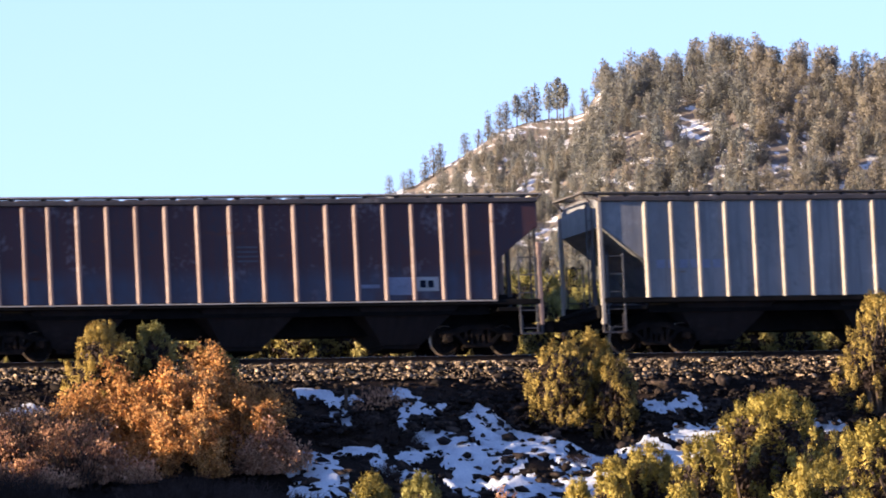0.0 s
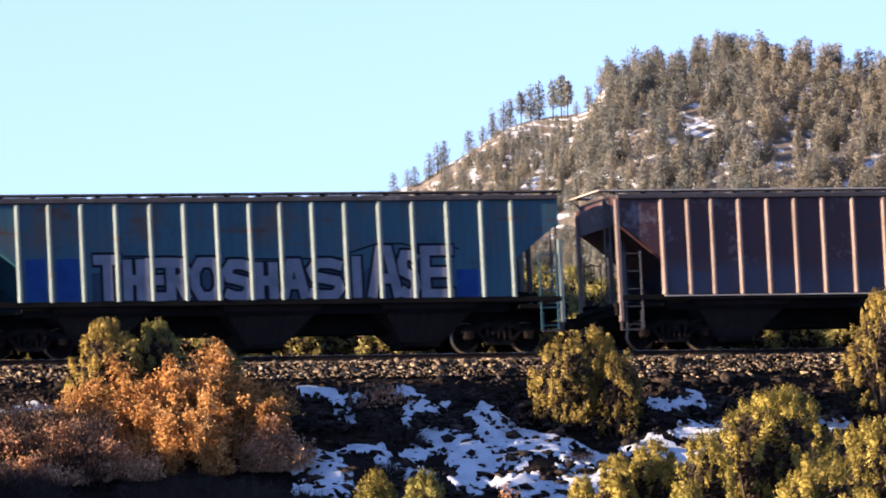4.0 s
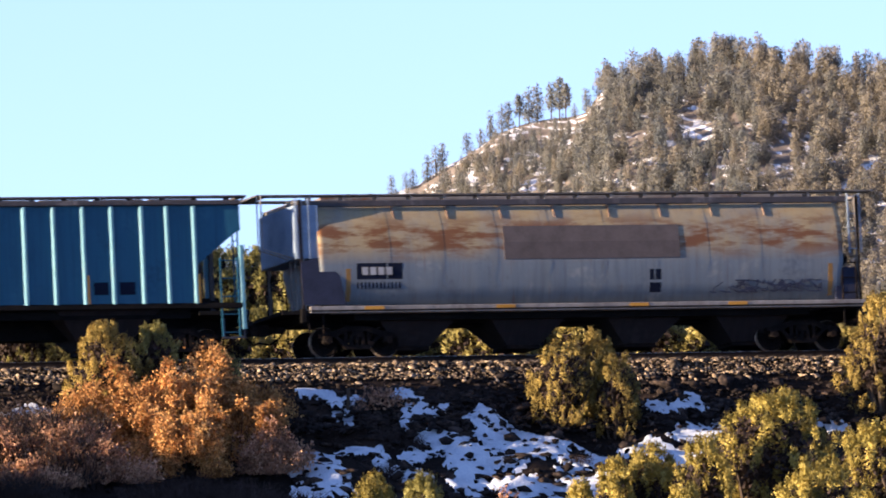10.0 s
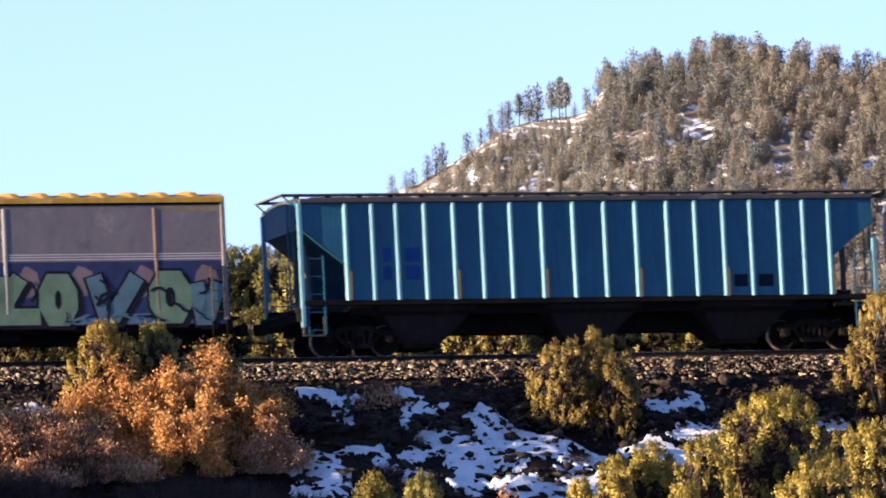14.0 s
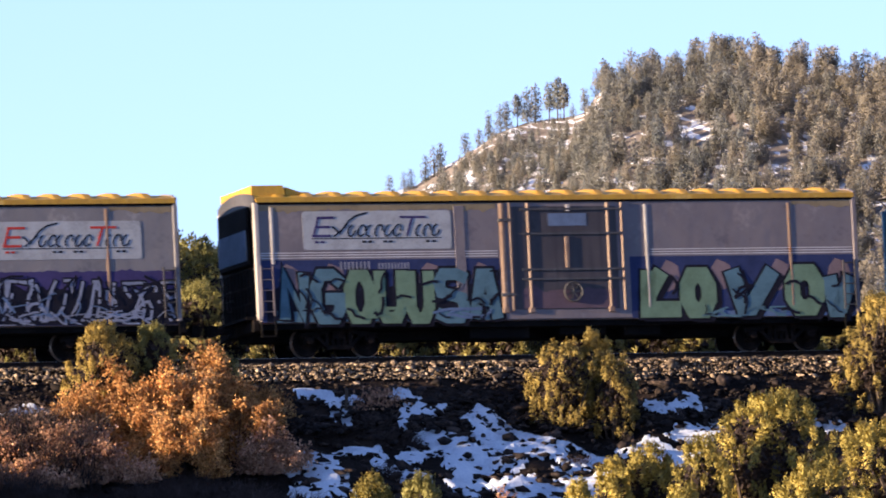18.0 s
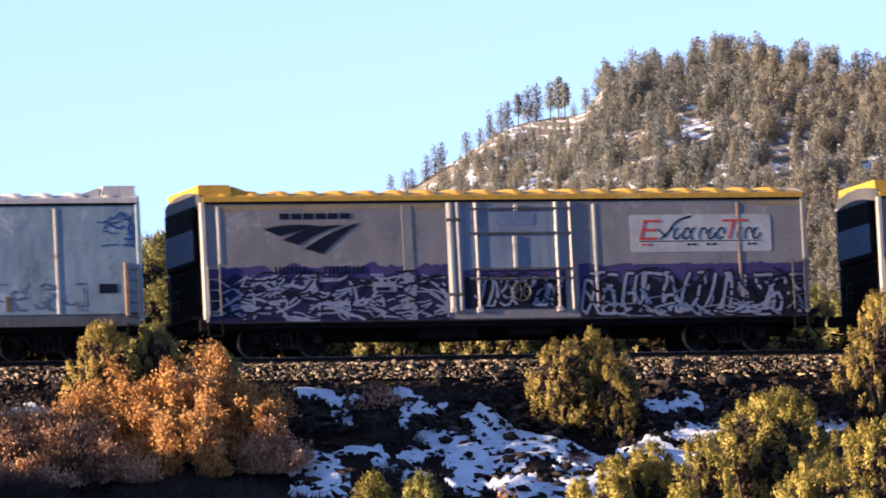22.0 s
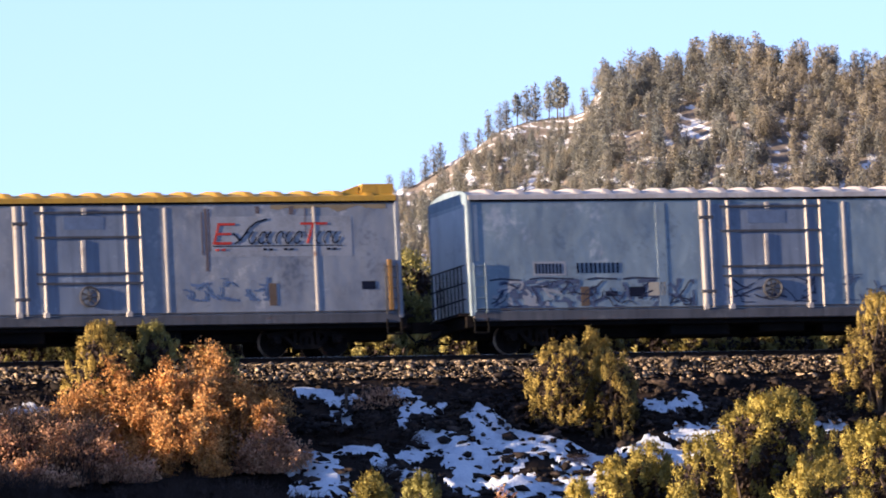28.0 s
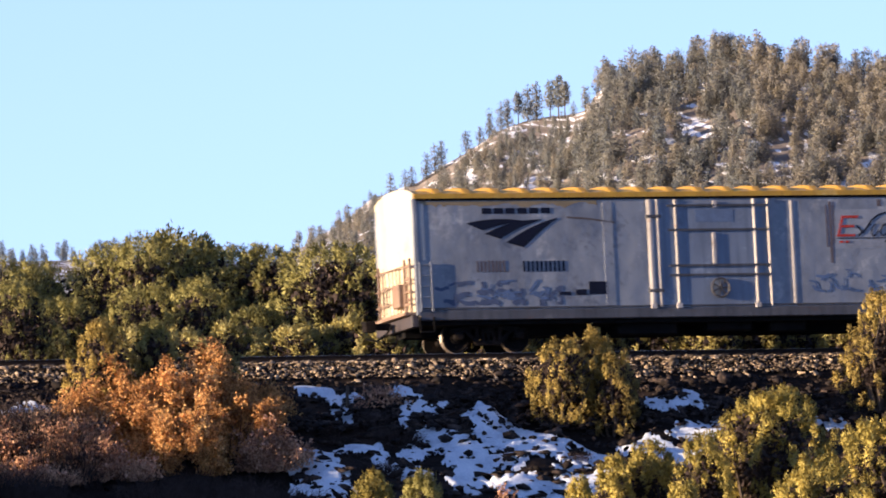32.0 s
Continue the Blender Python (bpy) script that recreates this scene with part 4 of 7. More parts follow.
# single trees along the ridge: plan place, height, width, bare foot, bluntness
for k, (u, tall, wide, bare, blunt) in enumerate(((-29.7, 4.2, 0.22, 0.4, 0.9), (-14.9, 2.6, 0.3, 0.1, 0.6), (-10.6, 4.6, 0.28, 0.05, 0.6), (-7.6, 4.4, 0.3, 0.02, 0.7), (-6.2, 4.6, 0.28, 0.05, 0.5), (-3.2, 6.0, 0.2, 0.05, 0.3), (-1.4, 6.8, 0.24, 0.02, 0.6), (0.0, 6.6, 0.2, 0.05, 0.4), (5.1, 5.4, 0.26, 0.2, 1.0), (8.0, 4.3, 0.24, 0.15, 0.7), (10.0, 6.2, 0.2, 0.08, 0.3),
                                                  (12.4, 6.4, 0.26, 0.02, 0.5), (13.8, 6.6, 0.22, 0.1, 0.4), (16.0, 7.2, 0.17, 0.35, 0.8), (18.0, 8.2, 0.19, 0.1, 0.8), (19.7, 8.4, 0.2, 0.08, 0.9), (22.6, 8.6, 0.16, 0.3, 0.7), (24.3, 9.6, 0.15, 0.32, 0.6), (25.6, 8.6, 0.14, 0.36, 0.6), (27.4, 3.4, 0.3, 0.05, 0.5), (29.8, 5.8, 0.22, 0.2, 0.5), (56.0, 8.0, 0.2, 0.05, 0.4), (72.0, 7.8, 0.2, 0.05, 0.2))):
    x, y = view(u, 1896 - 0.8 * max(0, u - 20))
    v, lit = pine(rng, tall, 15, wide * 0.9, bare, blunt)
    thing = empty("pine_tree", pose(x, y, float(ground_z(x, y)) - 0.3))
    tagged(thing, "slender pine with a bare stem on the ridge" if bare > 0.25 else "bushy pine standing alone on the ridge", "pine", "pines on the ridge")
    part("trunk", tube(bmesh.new(), (0, 0, -0.5), (0, 0, tall * 0.93), tall * 0.018, 0.03, n=6), M["bark"], thing)
    part_of("crown", leaf_mesh("crown", v, lit), M["dimpine" if k % 3 else "pine"], thing)


# ---- the train ----
PITCH_V = 4.722      # metres a second


def run(t):
    """How far the train has gone at t seconds; it slows a little."""
    return PITCH_V * t + float(np.interp(t, (0, 1, 2, 3, 4, 5.5, 6.0, 6.5, 7, 8.5, 10, 11, 13, 14.5, 16.5, 17.5, 18.5, 20, 22, 24, 25.5, 27.5, 29, 30.5, 31, 32), (-0.9, -0.717, -0.52, -0.394, -0.27, -0.083, -0.064, -0.11, -0.091, 0, 0.095, 0.163, 0.2, 0.19, 0.228, 0.29, 0.277, 0.218, 0.121, -0.021, -0.104, -0.291, -0.446, -0.606, -0.625, -0.567)))


cars = []            # thing, its middle along the track at the start
wheelsets = []


def strip(bm, pts, wide, y, thick=0.006):
    """A flat stroke along a line of (x, z) points on a side at y, one ribbon with mitred bends."""
    p = [Vector(pts[0])]
    for q in pts[1:]:
        if (Vector(q) - p[-1]).length > 1e-3:
            p.append(Vector(q))
    if len(p) < 2:
        return bm
    ways = [(b - a).normalized() for a, b in zip(p, p[1:])]
    loop = (p[0] - p[-1]).length < 1e-3
    if not loop:
        p[0], p[-1] = p[0] - ways[0] * wide * 0.3, p[-1] + ways[-1] * wide * 0.3
    rows = []
    for i, q in enumerate(p):
        d0 = ways[i - 1] if i else (ways[-1] if loop else ways[0])
        d1 = ways[i] if i < len(ways) else (ways[0] if loop else ways[-1])
        n = Vector((-d0.y - d1.y, d0.x + d1.x))
        n = n.normalized() if n.length > 1e-3 else Vector((-d0.y, d0.x))
        n = n * (wide / 2 / max(0.55, n.dot(Vector((-d0.y, d0.x)))))
        rows.append([bm.verts.new(v) for v in ((q.x + n.x, y - thick, q.y + n.y), (q.x - n.x, y - thick, q.y - n.y), (q.x - n.x, y, q.y - n.y), (q.x + n.x, y, q.y + n.y))])
    fs = []
    for a, b in zip(rows, rows[1:]):
        for i in range(4):
            fs.append(bm.faces.new((a[i], b[i], b[(i + 1) % 4], a[(i + 1) % 4])))
    fs += [bm.faces.new(rows[0]), bm.faces.new(rows[-1][::-1])]
    bmesh.ops.recalc_face_normals(bm, faces=fs)
    return bm


def flat(outline, y, thick=0.006):
    return prism(bmesh.new(), outline, "y", y, y - thick)


def rect(x0, x1, z0, z1, y, thick=0.006):
    return boxes((x0, x1, y - thick, y, z0, z1))


def wheel_mesh():
    bm = bmesh.new()
    for s in (-1, 1):
        rim = [(0.0, 0.0), (0.44, 0.0), (0.445, 0.02), (0.42, 0.045), (0.415, 0.13), (0.36, 0.13), (0.34, 0.085), (0.16, 0.06), (0.14, 0.14), (0.0, 0.14)]
        n = 24
        rings = [[bm.verts.new((r * math.cos(k * math.tau / n), s * (0.68 + w), r * math.sin(k * math.tau / n))) for k in range(n)] for r, w in rim[1:-1]]
        for a, b in zip(rings, rings[1:]):
            for k in range(n):
                bm.faces.new((a[k], a[(k + 1) % n], b[(k + 1) % n], b[k]))
        bm.faces.new(rings[0])
        bm.faces.new(rings[-1])
        for k in range(5):      # cast hub bolts, so that the turning shows
            a = k * math.tau / 5
            tube(bm, (0.24 * math.cos(a), s * 0.73, 0.24 * math.sin(a)), (0.24 * math.cos(a), s * 0.79, 0.24 * math.sin(a)), 0.035, n=6)
    tube(bm, (0, -0.98, 0), (0, 0.98, 0), 0.085, n=10)
    bmesh.ops.recalc_face_normals(bm, faces=bm.faces)
    me = bpy.data.meshes.new("wheelset")
    bm.to_mesh(me)
    bm.free()
    me.materials.append(M["bogie"])
    me.materials.append(M["tread"])
    for p in me.polygons:
        r = math.hypot(p.center.x, p.center.z)
        if r > 0.40 and abs(p.center.y) > 0.66:
            p.material_index = 1
    return me


def frame_mesh(y):
    """A cast side frame with its arched bottom, spring window and bearing boxes."""
    bm = bmesh.new()
    s = 1 if y > 0 else -1
    prism(bm, ((-1.12, 0.52), (-1.12, 0.64), (-0.75, 0.70), (-0.35, 0.84), (0.35, 0.84), (0.75, 0.70), (1.12, 0.64), (1.12, 0.52), (0.62, 0.56), (0.32, 0.70), (-0.32, 0.70), (-0.62, 0.56)), "y", y, y + s * 0.14)
    prism(bm, ((-0.72, 0.58), (-0.35, 0.2), (0.35, 0.2), (0.72, 0.58), (0.6, 0.6), (0.3, 0.31), (-0.3, 0.31), (-0.6, 0.6)), "y", y, y + s * 0.14)
    for x in (-0.89, 0.89):
        box(bm, x - 0.14, x + 0.14, min(y, y + s * 0.2), max(y, y + s * 0.2), 0.36, 0.58, 0.03)
        tube(bm, (x, y + s * 0.2, 0.43), (x, y + s * 0.26, 0.43), 0.09, n=10)
    for x in (-0.34, 0.34):
        box(bm, x - 0.05, x + 0.05, min(y, y + s * 0.13), max(y, y + s * 0.13), 0.28, 0.74)
    for x in (-0.17, 0.0, 0.17):
        tube(bm, (x, y + s * 0.07, 0.3), (x, y + s * 0.07, 0.58), 0.065, n=8)
    return bm


WHEEL = wheel_mesh()
SIDE_FRAMES = []
for y in (-0.93, 0.93):
    me = bpy.data.meshes.new("side_frame")
    bm = frame_mesh(y)
    bm.to_mesh(me)
    bm.free()
    SIDE_FRAMES.append(me)
BOLSTER = bpy.data.meshes.new("bogie")
bm = boxes((-0.2, 0.2, -1.05, 1.05, 0.5, 0.76, 0.03), (-0.32, 0.32, -0.3, 0.3, 0.72, 0.86, 0.02), (-0.75, 0.75, -0.06, 0.06, 0.36, 0.44))
bm.to_mesh(BOLSTER)
bm.free()


def bogie(thing, x):
    b = part_of("bogie", BOLSTER, M["bogie"], thing)
    b.matrix_local = pose(x, 0, 0)
    for me in SIDE_FRAMES:
        part_of("side_frame", me, M["bogie"], b)
    for dx in (-0.89, 0.89):
        w = part_of("wheelset", WHEEL, None, b)
        w.matrix_local = pose(dx, 0, 0.42)
        wheelsets.append(w)


def coupler(thing, x):
    s = 1 if x > 0 else -1
    bm = boxes((min(x, x + s * 0.5), max(x, x + s * 0.5), -0.09, 0.09, 0.76, 0.94, 0.02))
    prism(bm, [(x + s * a, b) for a, b in ((0.5, -0.16), (0.78, -0.14), (0.84, 0.02), (0.7, 0.04), (0.68, 0.16), (0.5, 0.16))], "z", 0.7, 1.0)
    part("coupler", bm, M["bogie"], thing)
    hose = bmesh.new()
    pts = [(x + s * 0.1, -0.45, 0.85), (x + s * 0.3, -0.45, 0.6), (x + s * 0.55, -0.3, 0.42), (x + s * 0.8, -0.12, 0.5)]
    for a, b in zip(pts, pts[1:]):
        tube(hose, a, b, 0.03, n=6)
    part("air_hose", hose, M["black"], thing)


def ladder(thing, material, x, y, z0, z1, wide=0.42, axis="x", rungs=None):
    """Two stiles and their rungs, on a side (axis x) or an end (axis y)."""
    bm = bmesh.new()
    for k in (-wide / 2, wide / 2):
        a = (x + k, y, z0) if axis == "x" else (x, y + k, z0)
        box(bm, a[0] - 0.019, a[0] + 0.019, a[1] - 0.019, a[1] + 0.019, z0, z1)
    n = rungs or max(2, int((z1 - z0) / 0.38))
    for k in range(n):
        z = z0 + 0.12 + (z1 - z0 - 0.2) * k / (n - 1)
        if axis == "x":
            tube(bm, (x - wide / 2, y, z), (x + wide / 2, y, z), 0.016, n=5)
        else:
            tube(bm, (x, y - wide / 2, z), (x, y + wide / 2, z), 0.016, n=5)
    return part("ladder", bm, material, thing)


def brake_wheel(thing, material, x, y, z, facing="x"):
    bm = bmesh.new()
    n, r = 16, 0.28
    ring = []
    for k in range(n):
        a = k * math.tau / n
        ring.append(Vector((x, y + r * math.cos(a), z + r * math.sin(a))) if facing == "x" else Vector((x + r * math.cos(a), y, z + r * math.sin(a))))
    for k in range(n):
        tube(bm, ring[k], ring[(k + 1) % n], 0.02, n=5)
    for k in range(0, n, 4):
        tube(bm, (x, y, z), ring[k], 0.018, n=5)
    return part("brake_wheel", bm, material, thing)


# ---- spray paint: rounded strokes, no readable words ----
def swirl(rng):
    """One loose stroke inside a unit square."""
    a, q = rng.uniform(0, math.tau), rng.choice((0.7, -0.7, 0.35, -0.35, 0.05))
    pts = [(rng.uniform(0.1, 0.9), rng.choice((0.02, 0.98, rng.uniform(0.2, 0.8))))]
    for _ in range(rng.randrange(4, 8)):
        x, z = pts[-1]
        pts.append((min(1.05, max(-0.05, x + 0.3 * math.cos(a))), min(1, max(0, z + 0.3 * math.sin(a)))))
        a += q + rng.uniform(-0.3, 0.3)
    return pts


def spray(thing, x0, x1, z0, z1, y, fill, edge, count, seed, fat=0.2, slant=0.12, second=None):
    """A row of fat sprayed forms: each stroke a part, with its dark rim under it."""
    rng = random.Random(seed)
    w = (x1 - x0) / count
    for k in range(count):
        a = x0 + k * w
        top, low = z1 - rng.uniform(0, 0.12) * (z1 - z0), z0 + rng.uniform(0, 0.08) * (z1 - z0)
        tone = fill if second is None or rng.random() < 0.55 else second
        for s in range(rng.randrange(3, 6)):
            pts = [(a + (px + slant * (pz - 0.5)) * w, low + (top - low) * pz) for px, pz in swirl(rng)]
            r = part("spray_rim", strip(bmesh.new(), pts, fat * w + 0.1, y - s * 0.0004, 0.004), edge, thing)
            part("spray_fill", strip(bmesh.new(), pts, fat * w, y - 0.005 - s * 0.0004, 0.004), tone, r)


def ragged(x0, x1, z0, z1, y, seed, jag=0.12, step=0.12):
    """A film of sprayed colour with a ragged upper edge."""
    n = int((x1 - x0) / step)
    bm = bmesh.new()
    rows = []
    for k in range(n + 1):
        x, z = x0 + (x1 - x0) * k / n, z1 + jag * (noise.noise((k * 0.21, seed, 0)) + 0.6 * noise.noise((k * 0.9, seed, 4)))
        rows.append([bm.verts.new(p) for p in ((x, y - 0.003, z0), (x, y - 0.003, z), (x, y, z), (x, y, z0))])
    for a, b in zip(rows, rows[1:]):
        for i in range(4):
            bm.faces.new((a[i], b[i], b[(i + 1) % 4], a[(i + 1) % 4]))
    bmesh.ops.recalc_face_normals(bm, faces=bm.faces)
    return bm


def squiggles(thing, name, material, x0, x1, z0, z1, y, n, wide, seed, long=0.5, wag=0.9):
    """Short wavering sprayed lines, each a part."""
    rng = random.Random(seed)
    for j in range(n):
        x, z, a = rng.uniform(x0, x1), rng.uniform(z0, z1), rng.uniform(-0.6, 0.6)
        pts = []
        for k in range(5):
            pts.append((min(x1, max(x0, x)), min(z1, max(z0, z))))
            a += rng.uniform(-wag, wag)
            x, z = x + math.cos(a) * long / 4, z + math.sin(a) * long / 4
        part(name, strip(bmesh.new(), pts, wide * rng.uniform(0.6, 1.4), y - (j % 9) * 0.0003, 0.004), material, thing)


def bars(thing, name, material, x0, x1, z0, z1, y, n, gap=0.25):
    """Lettering that stands as plain bars."""
    w = (x1 - x0) / n
    if name == "number_bar":      # two thin bars for each sign
        n, w, gap = n * 2, w / 2, 0.52
    for k in range(n):
        part(name, boxes((x0 + k * w, x0 + (k + 1 - gap) * w, y - 0.005, y, z0, z1)), material, thing)


# ---- covered hopper with ribbed sides ----
def hopper(name, label, middle, ribs, body_m, rib_m, trim_m, half=8.62, end_m=None, ladder_m=None, board_m=None):
    thing = empty(name)
    tagged(thing, label, "hopper car", "cars of the train")
    cars.append((thing, middle))
    first, last = ribs[0], ribs[-1]
    W, zb, zt = 1.55, 1.5, 4.22
    for s in (-1, 1):
        side = flat(((first, zb), (last, zb), (last, 2.5), (half - 0.05, 3.55), (half - 0.05, zt), (-half + 0.05, zt), (-half + 0.05, 3.55), (first, 2.5)), s * W, s * 0.05)
        part("side_sheet", side, body_m, thing)
        for x in ribs:
            rib = prism(bmesh.new(), ((x - 0.075, s * W), (x - 0.03, s * (W + 0.085)), (x + 0.03, s * (W + 0.085)), (x + 0.075, s * W)), "z", zb - 0.02, zt - 0.02)
            part("rib", rib, rib_m, thing)
        part("top_rail", boxes((-half, half, min(s * (W - 0.06), s * (W + 0.1)), max(s * (W - 0.06), s * (W + 0.1)), zt, zt + 0.13, 0.02)), trim_m, thing)
        part("side_sill", boxes((-half, half, min(s * (W - 0.12), s * (W + 0.06)), max(s * (W - 0.12), s * (W + 0.06)), zb - 0.16, zb, 0.02)), M["black"], thing)
        for e in (-half, half):
            part("corner_post", boxes((e - 0.06, e + 0.06, min(s * (W - 0.05), s * (W + 0.06)), max(s * (W - 0.05), s * (W + 0.06)), 0.75, zt if e < 0 else 3.1, 0.015)), rib_m, thing)
            ladder(thing, ladder_m or rib_m, e * 0.955, s * (W + 0.03), 0.55, 2.75, 0.5)
            part("stirrup", boxes((e - 0.03, e + 0.03, s * W - 0.03, s * W + 0.03, 0.5, 1.05), (e * 0.93 - 0.03, e * 0.93 + 0.03, s * W - 0.03, s * W + 0.03, 0.5, 1.05), (min(e, e * 0.93), max(e, e * 0.93), s * W - 0.03, s * W + 0.03, 0.5, 0.55)), trim_m, thing)
    for e in (-1, 1):
        x1, x0 = e * half, e * (half - 1.45)
        slope = prism(bmesh.new(), ((x1, 3.55), (x0, 2.45), (e * (half - 2.2), 1.72), (e * (half - 2.26), 1.76), (x0 - e * 0.04, 2.5), (x1, 3.62)), "y", -W + 0.03, W - 0.03)
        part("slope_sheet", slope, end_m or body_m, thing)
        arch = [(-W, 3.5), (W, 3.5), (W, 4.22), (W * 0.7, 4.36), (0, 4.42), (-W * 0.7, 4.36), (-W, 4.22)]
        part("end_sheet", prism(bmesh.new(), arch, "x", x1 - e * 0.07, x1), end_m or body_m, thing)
        part("end_platform", boxes((min(x1 - e * 1.3, x1 + e * 0.2), max(x1 - e * 1.3, x1 + e * 0.2), -W, W, 1.16, 1.28, 0.01)), M["black"], thing)
        part("end_sill", boxes((min(x1, x1 + e * 0.16), max(x1, x1 + e * 0.16), -W - 0.03, W + 0.03, 0.92, 1.3, 0.02)), M["black"], thing)
        for y in (-0.5, 0.5):
            part("end_strut", boxes((x1 - e * 0.55 - 0.06, x1 - e * 0.55 + 0.06, y - 0.06, y + 0.06, 1.28, 3.2)), trim_m, thing)
        ladder(thing, ladder_m or rib_m, x1 + e * 0.06, -0.9, 1.3, 4.3, 0.42, "y")
        coupler(thing, x1 + e * 0.12)
    brake_wheel(thing, M["black"], -half - 0.15, 0.3, 2.3)
    part("brake_reservoir", tube(bmesh.new(), (half - 1.3, -0.4, 1.55), (half - 0.35, -0.4, 1.55), 0.2, n=12), M["black"], thing)
    roof = prism(bmesh.new(), ((-W - 0.05, 4.3), (W + 0.05, 4.3), (W * 0.66, 4.4), (0, 4.46), (-W * 0.66, 4.4)), "x", -half, half)
    part("roof", roof, trim_m, thing)
    part("running_board", boxes((-half - 0.36, half + 0.36, -1.15, -0.72, 4.5, 4.54), (-half - 0.36, half + 0.36, 0.72, 1.15, 4.5, 4.54), (-half - 0.36, -half - 0.2, -1.15, 1.15, 4.5, 4.54), (half + 0.2, half + 0.36, -1.15, 1.15, 4.5, 4.54)), board_m or M["grate"], thing)
    for k in range(-9, 10):
        for y in (-1.1, 0.75):
            part("board_bracket", boxes((k * 0.94 - 0.03, k * 0.94 + 0.03, y, y + 0.35, 4.36, 4.5)), trim_m, thing)
    for e in (-1, 1):
        for y in (-1.1, 1.1):
            part("board_brace", tube(bmesh.new(), (e * (half + 0.05), y, 4.25), (e * (half + 0.33), y, 4.5), 0.025, n=5), trim_m, thing)
    for k in range(10):
        x = -half + 1.5 + k * (2 * half - 3) / 9
        part("hatch_cover", boxes((x - 0.72, x + 0.72, -0.32, 0.32, 4.44, 4.545, 0.03)), trim_m, thing)
    part("centre_sill", boxes((-half, half, -0.3, 0.3, 0.64, 1.2)), M["black"], thing)
    part("side_skirt", boxes((first + 0.1, last - 0.1, -1.3, -1.24, 1.1, 1.36)), M["black"], thing)
    for k, x in enumerate((-4.85, 0.1, 4.75)):
        lo = bmesh.new()
        t, b = 1.5, 0.6
        vs = [lo.verts.new(p) for p in ((x - t, -1.42, 1.36), (x + t, -1.42, 1.36), (x + t, 1.42, 1.36), (x - t, 1.42, 1.36), (x - b, -0.6, 0.36), (x + b, -0.6, 0.36), (x + b, 0.6, 0.36), (x - b, 0.6, 0.36))]
        for q in ((0, 1, 5, 4), (1, 2, 6, 5), (2, 3, 7, 6), (3, 0, 4, 7), (4, 5, 6, 7), (3, 2, 1, 0)):
            lo.faces.new([vs[i] for i in q])
        bmesh.ops.recalc_face_normals(lo, faces=lo.faces)
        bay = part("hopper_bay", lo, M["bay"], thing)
        part("outlet_gate", boxes((x - 0.55, x + 0.55, -0.6, 0.6, 0.22, 0.36, 0.02)), M["bogie"], bay)
    for e in (-1, 1):
        bogie(thing, e * (half - 1.75))
    return thing


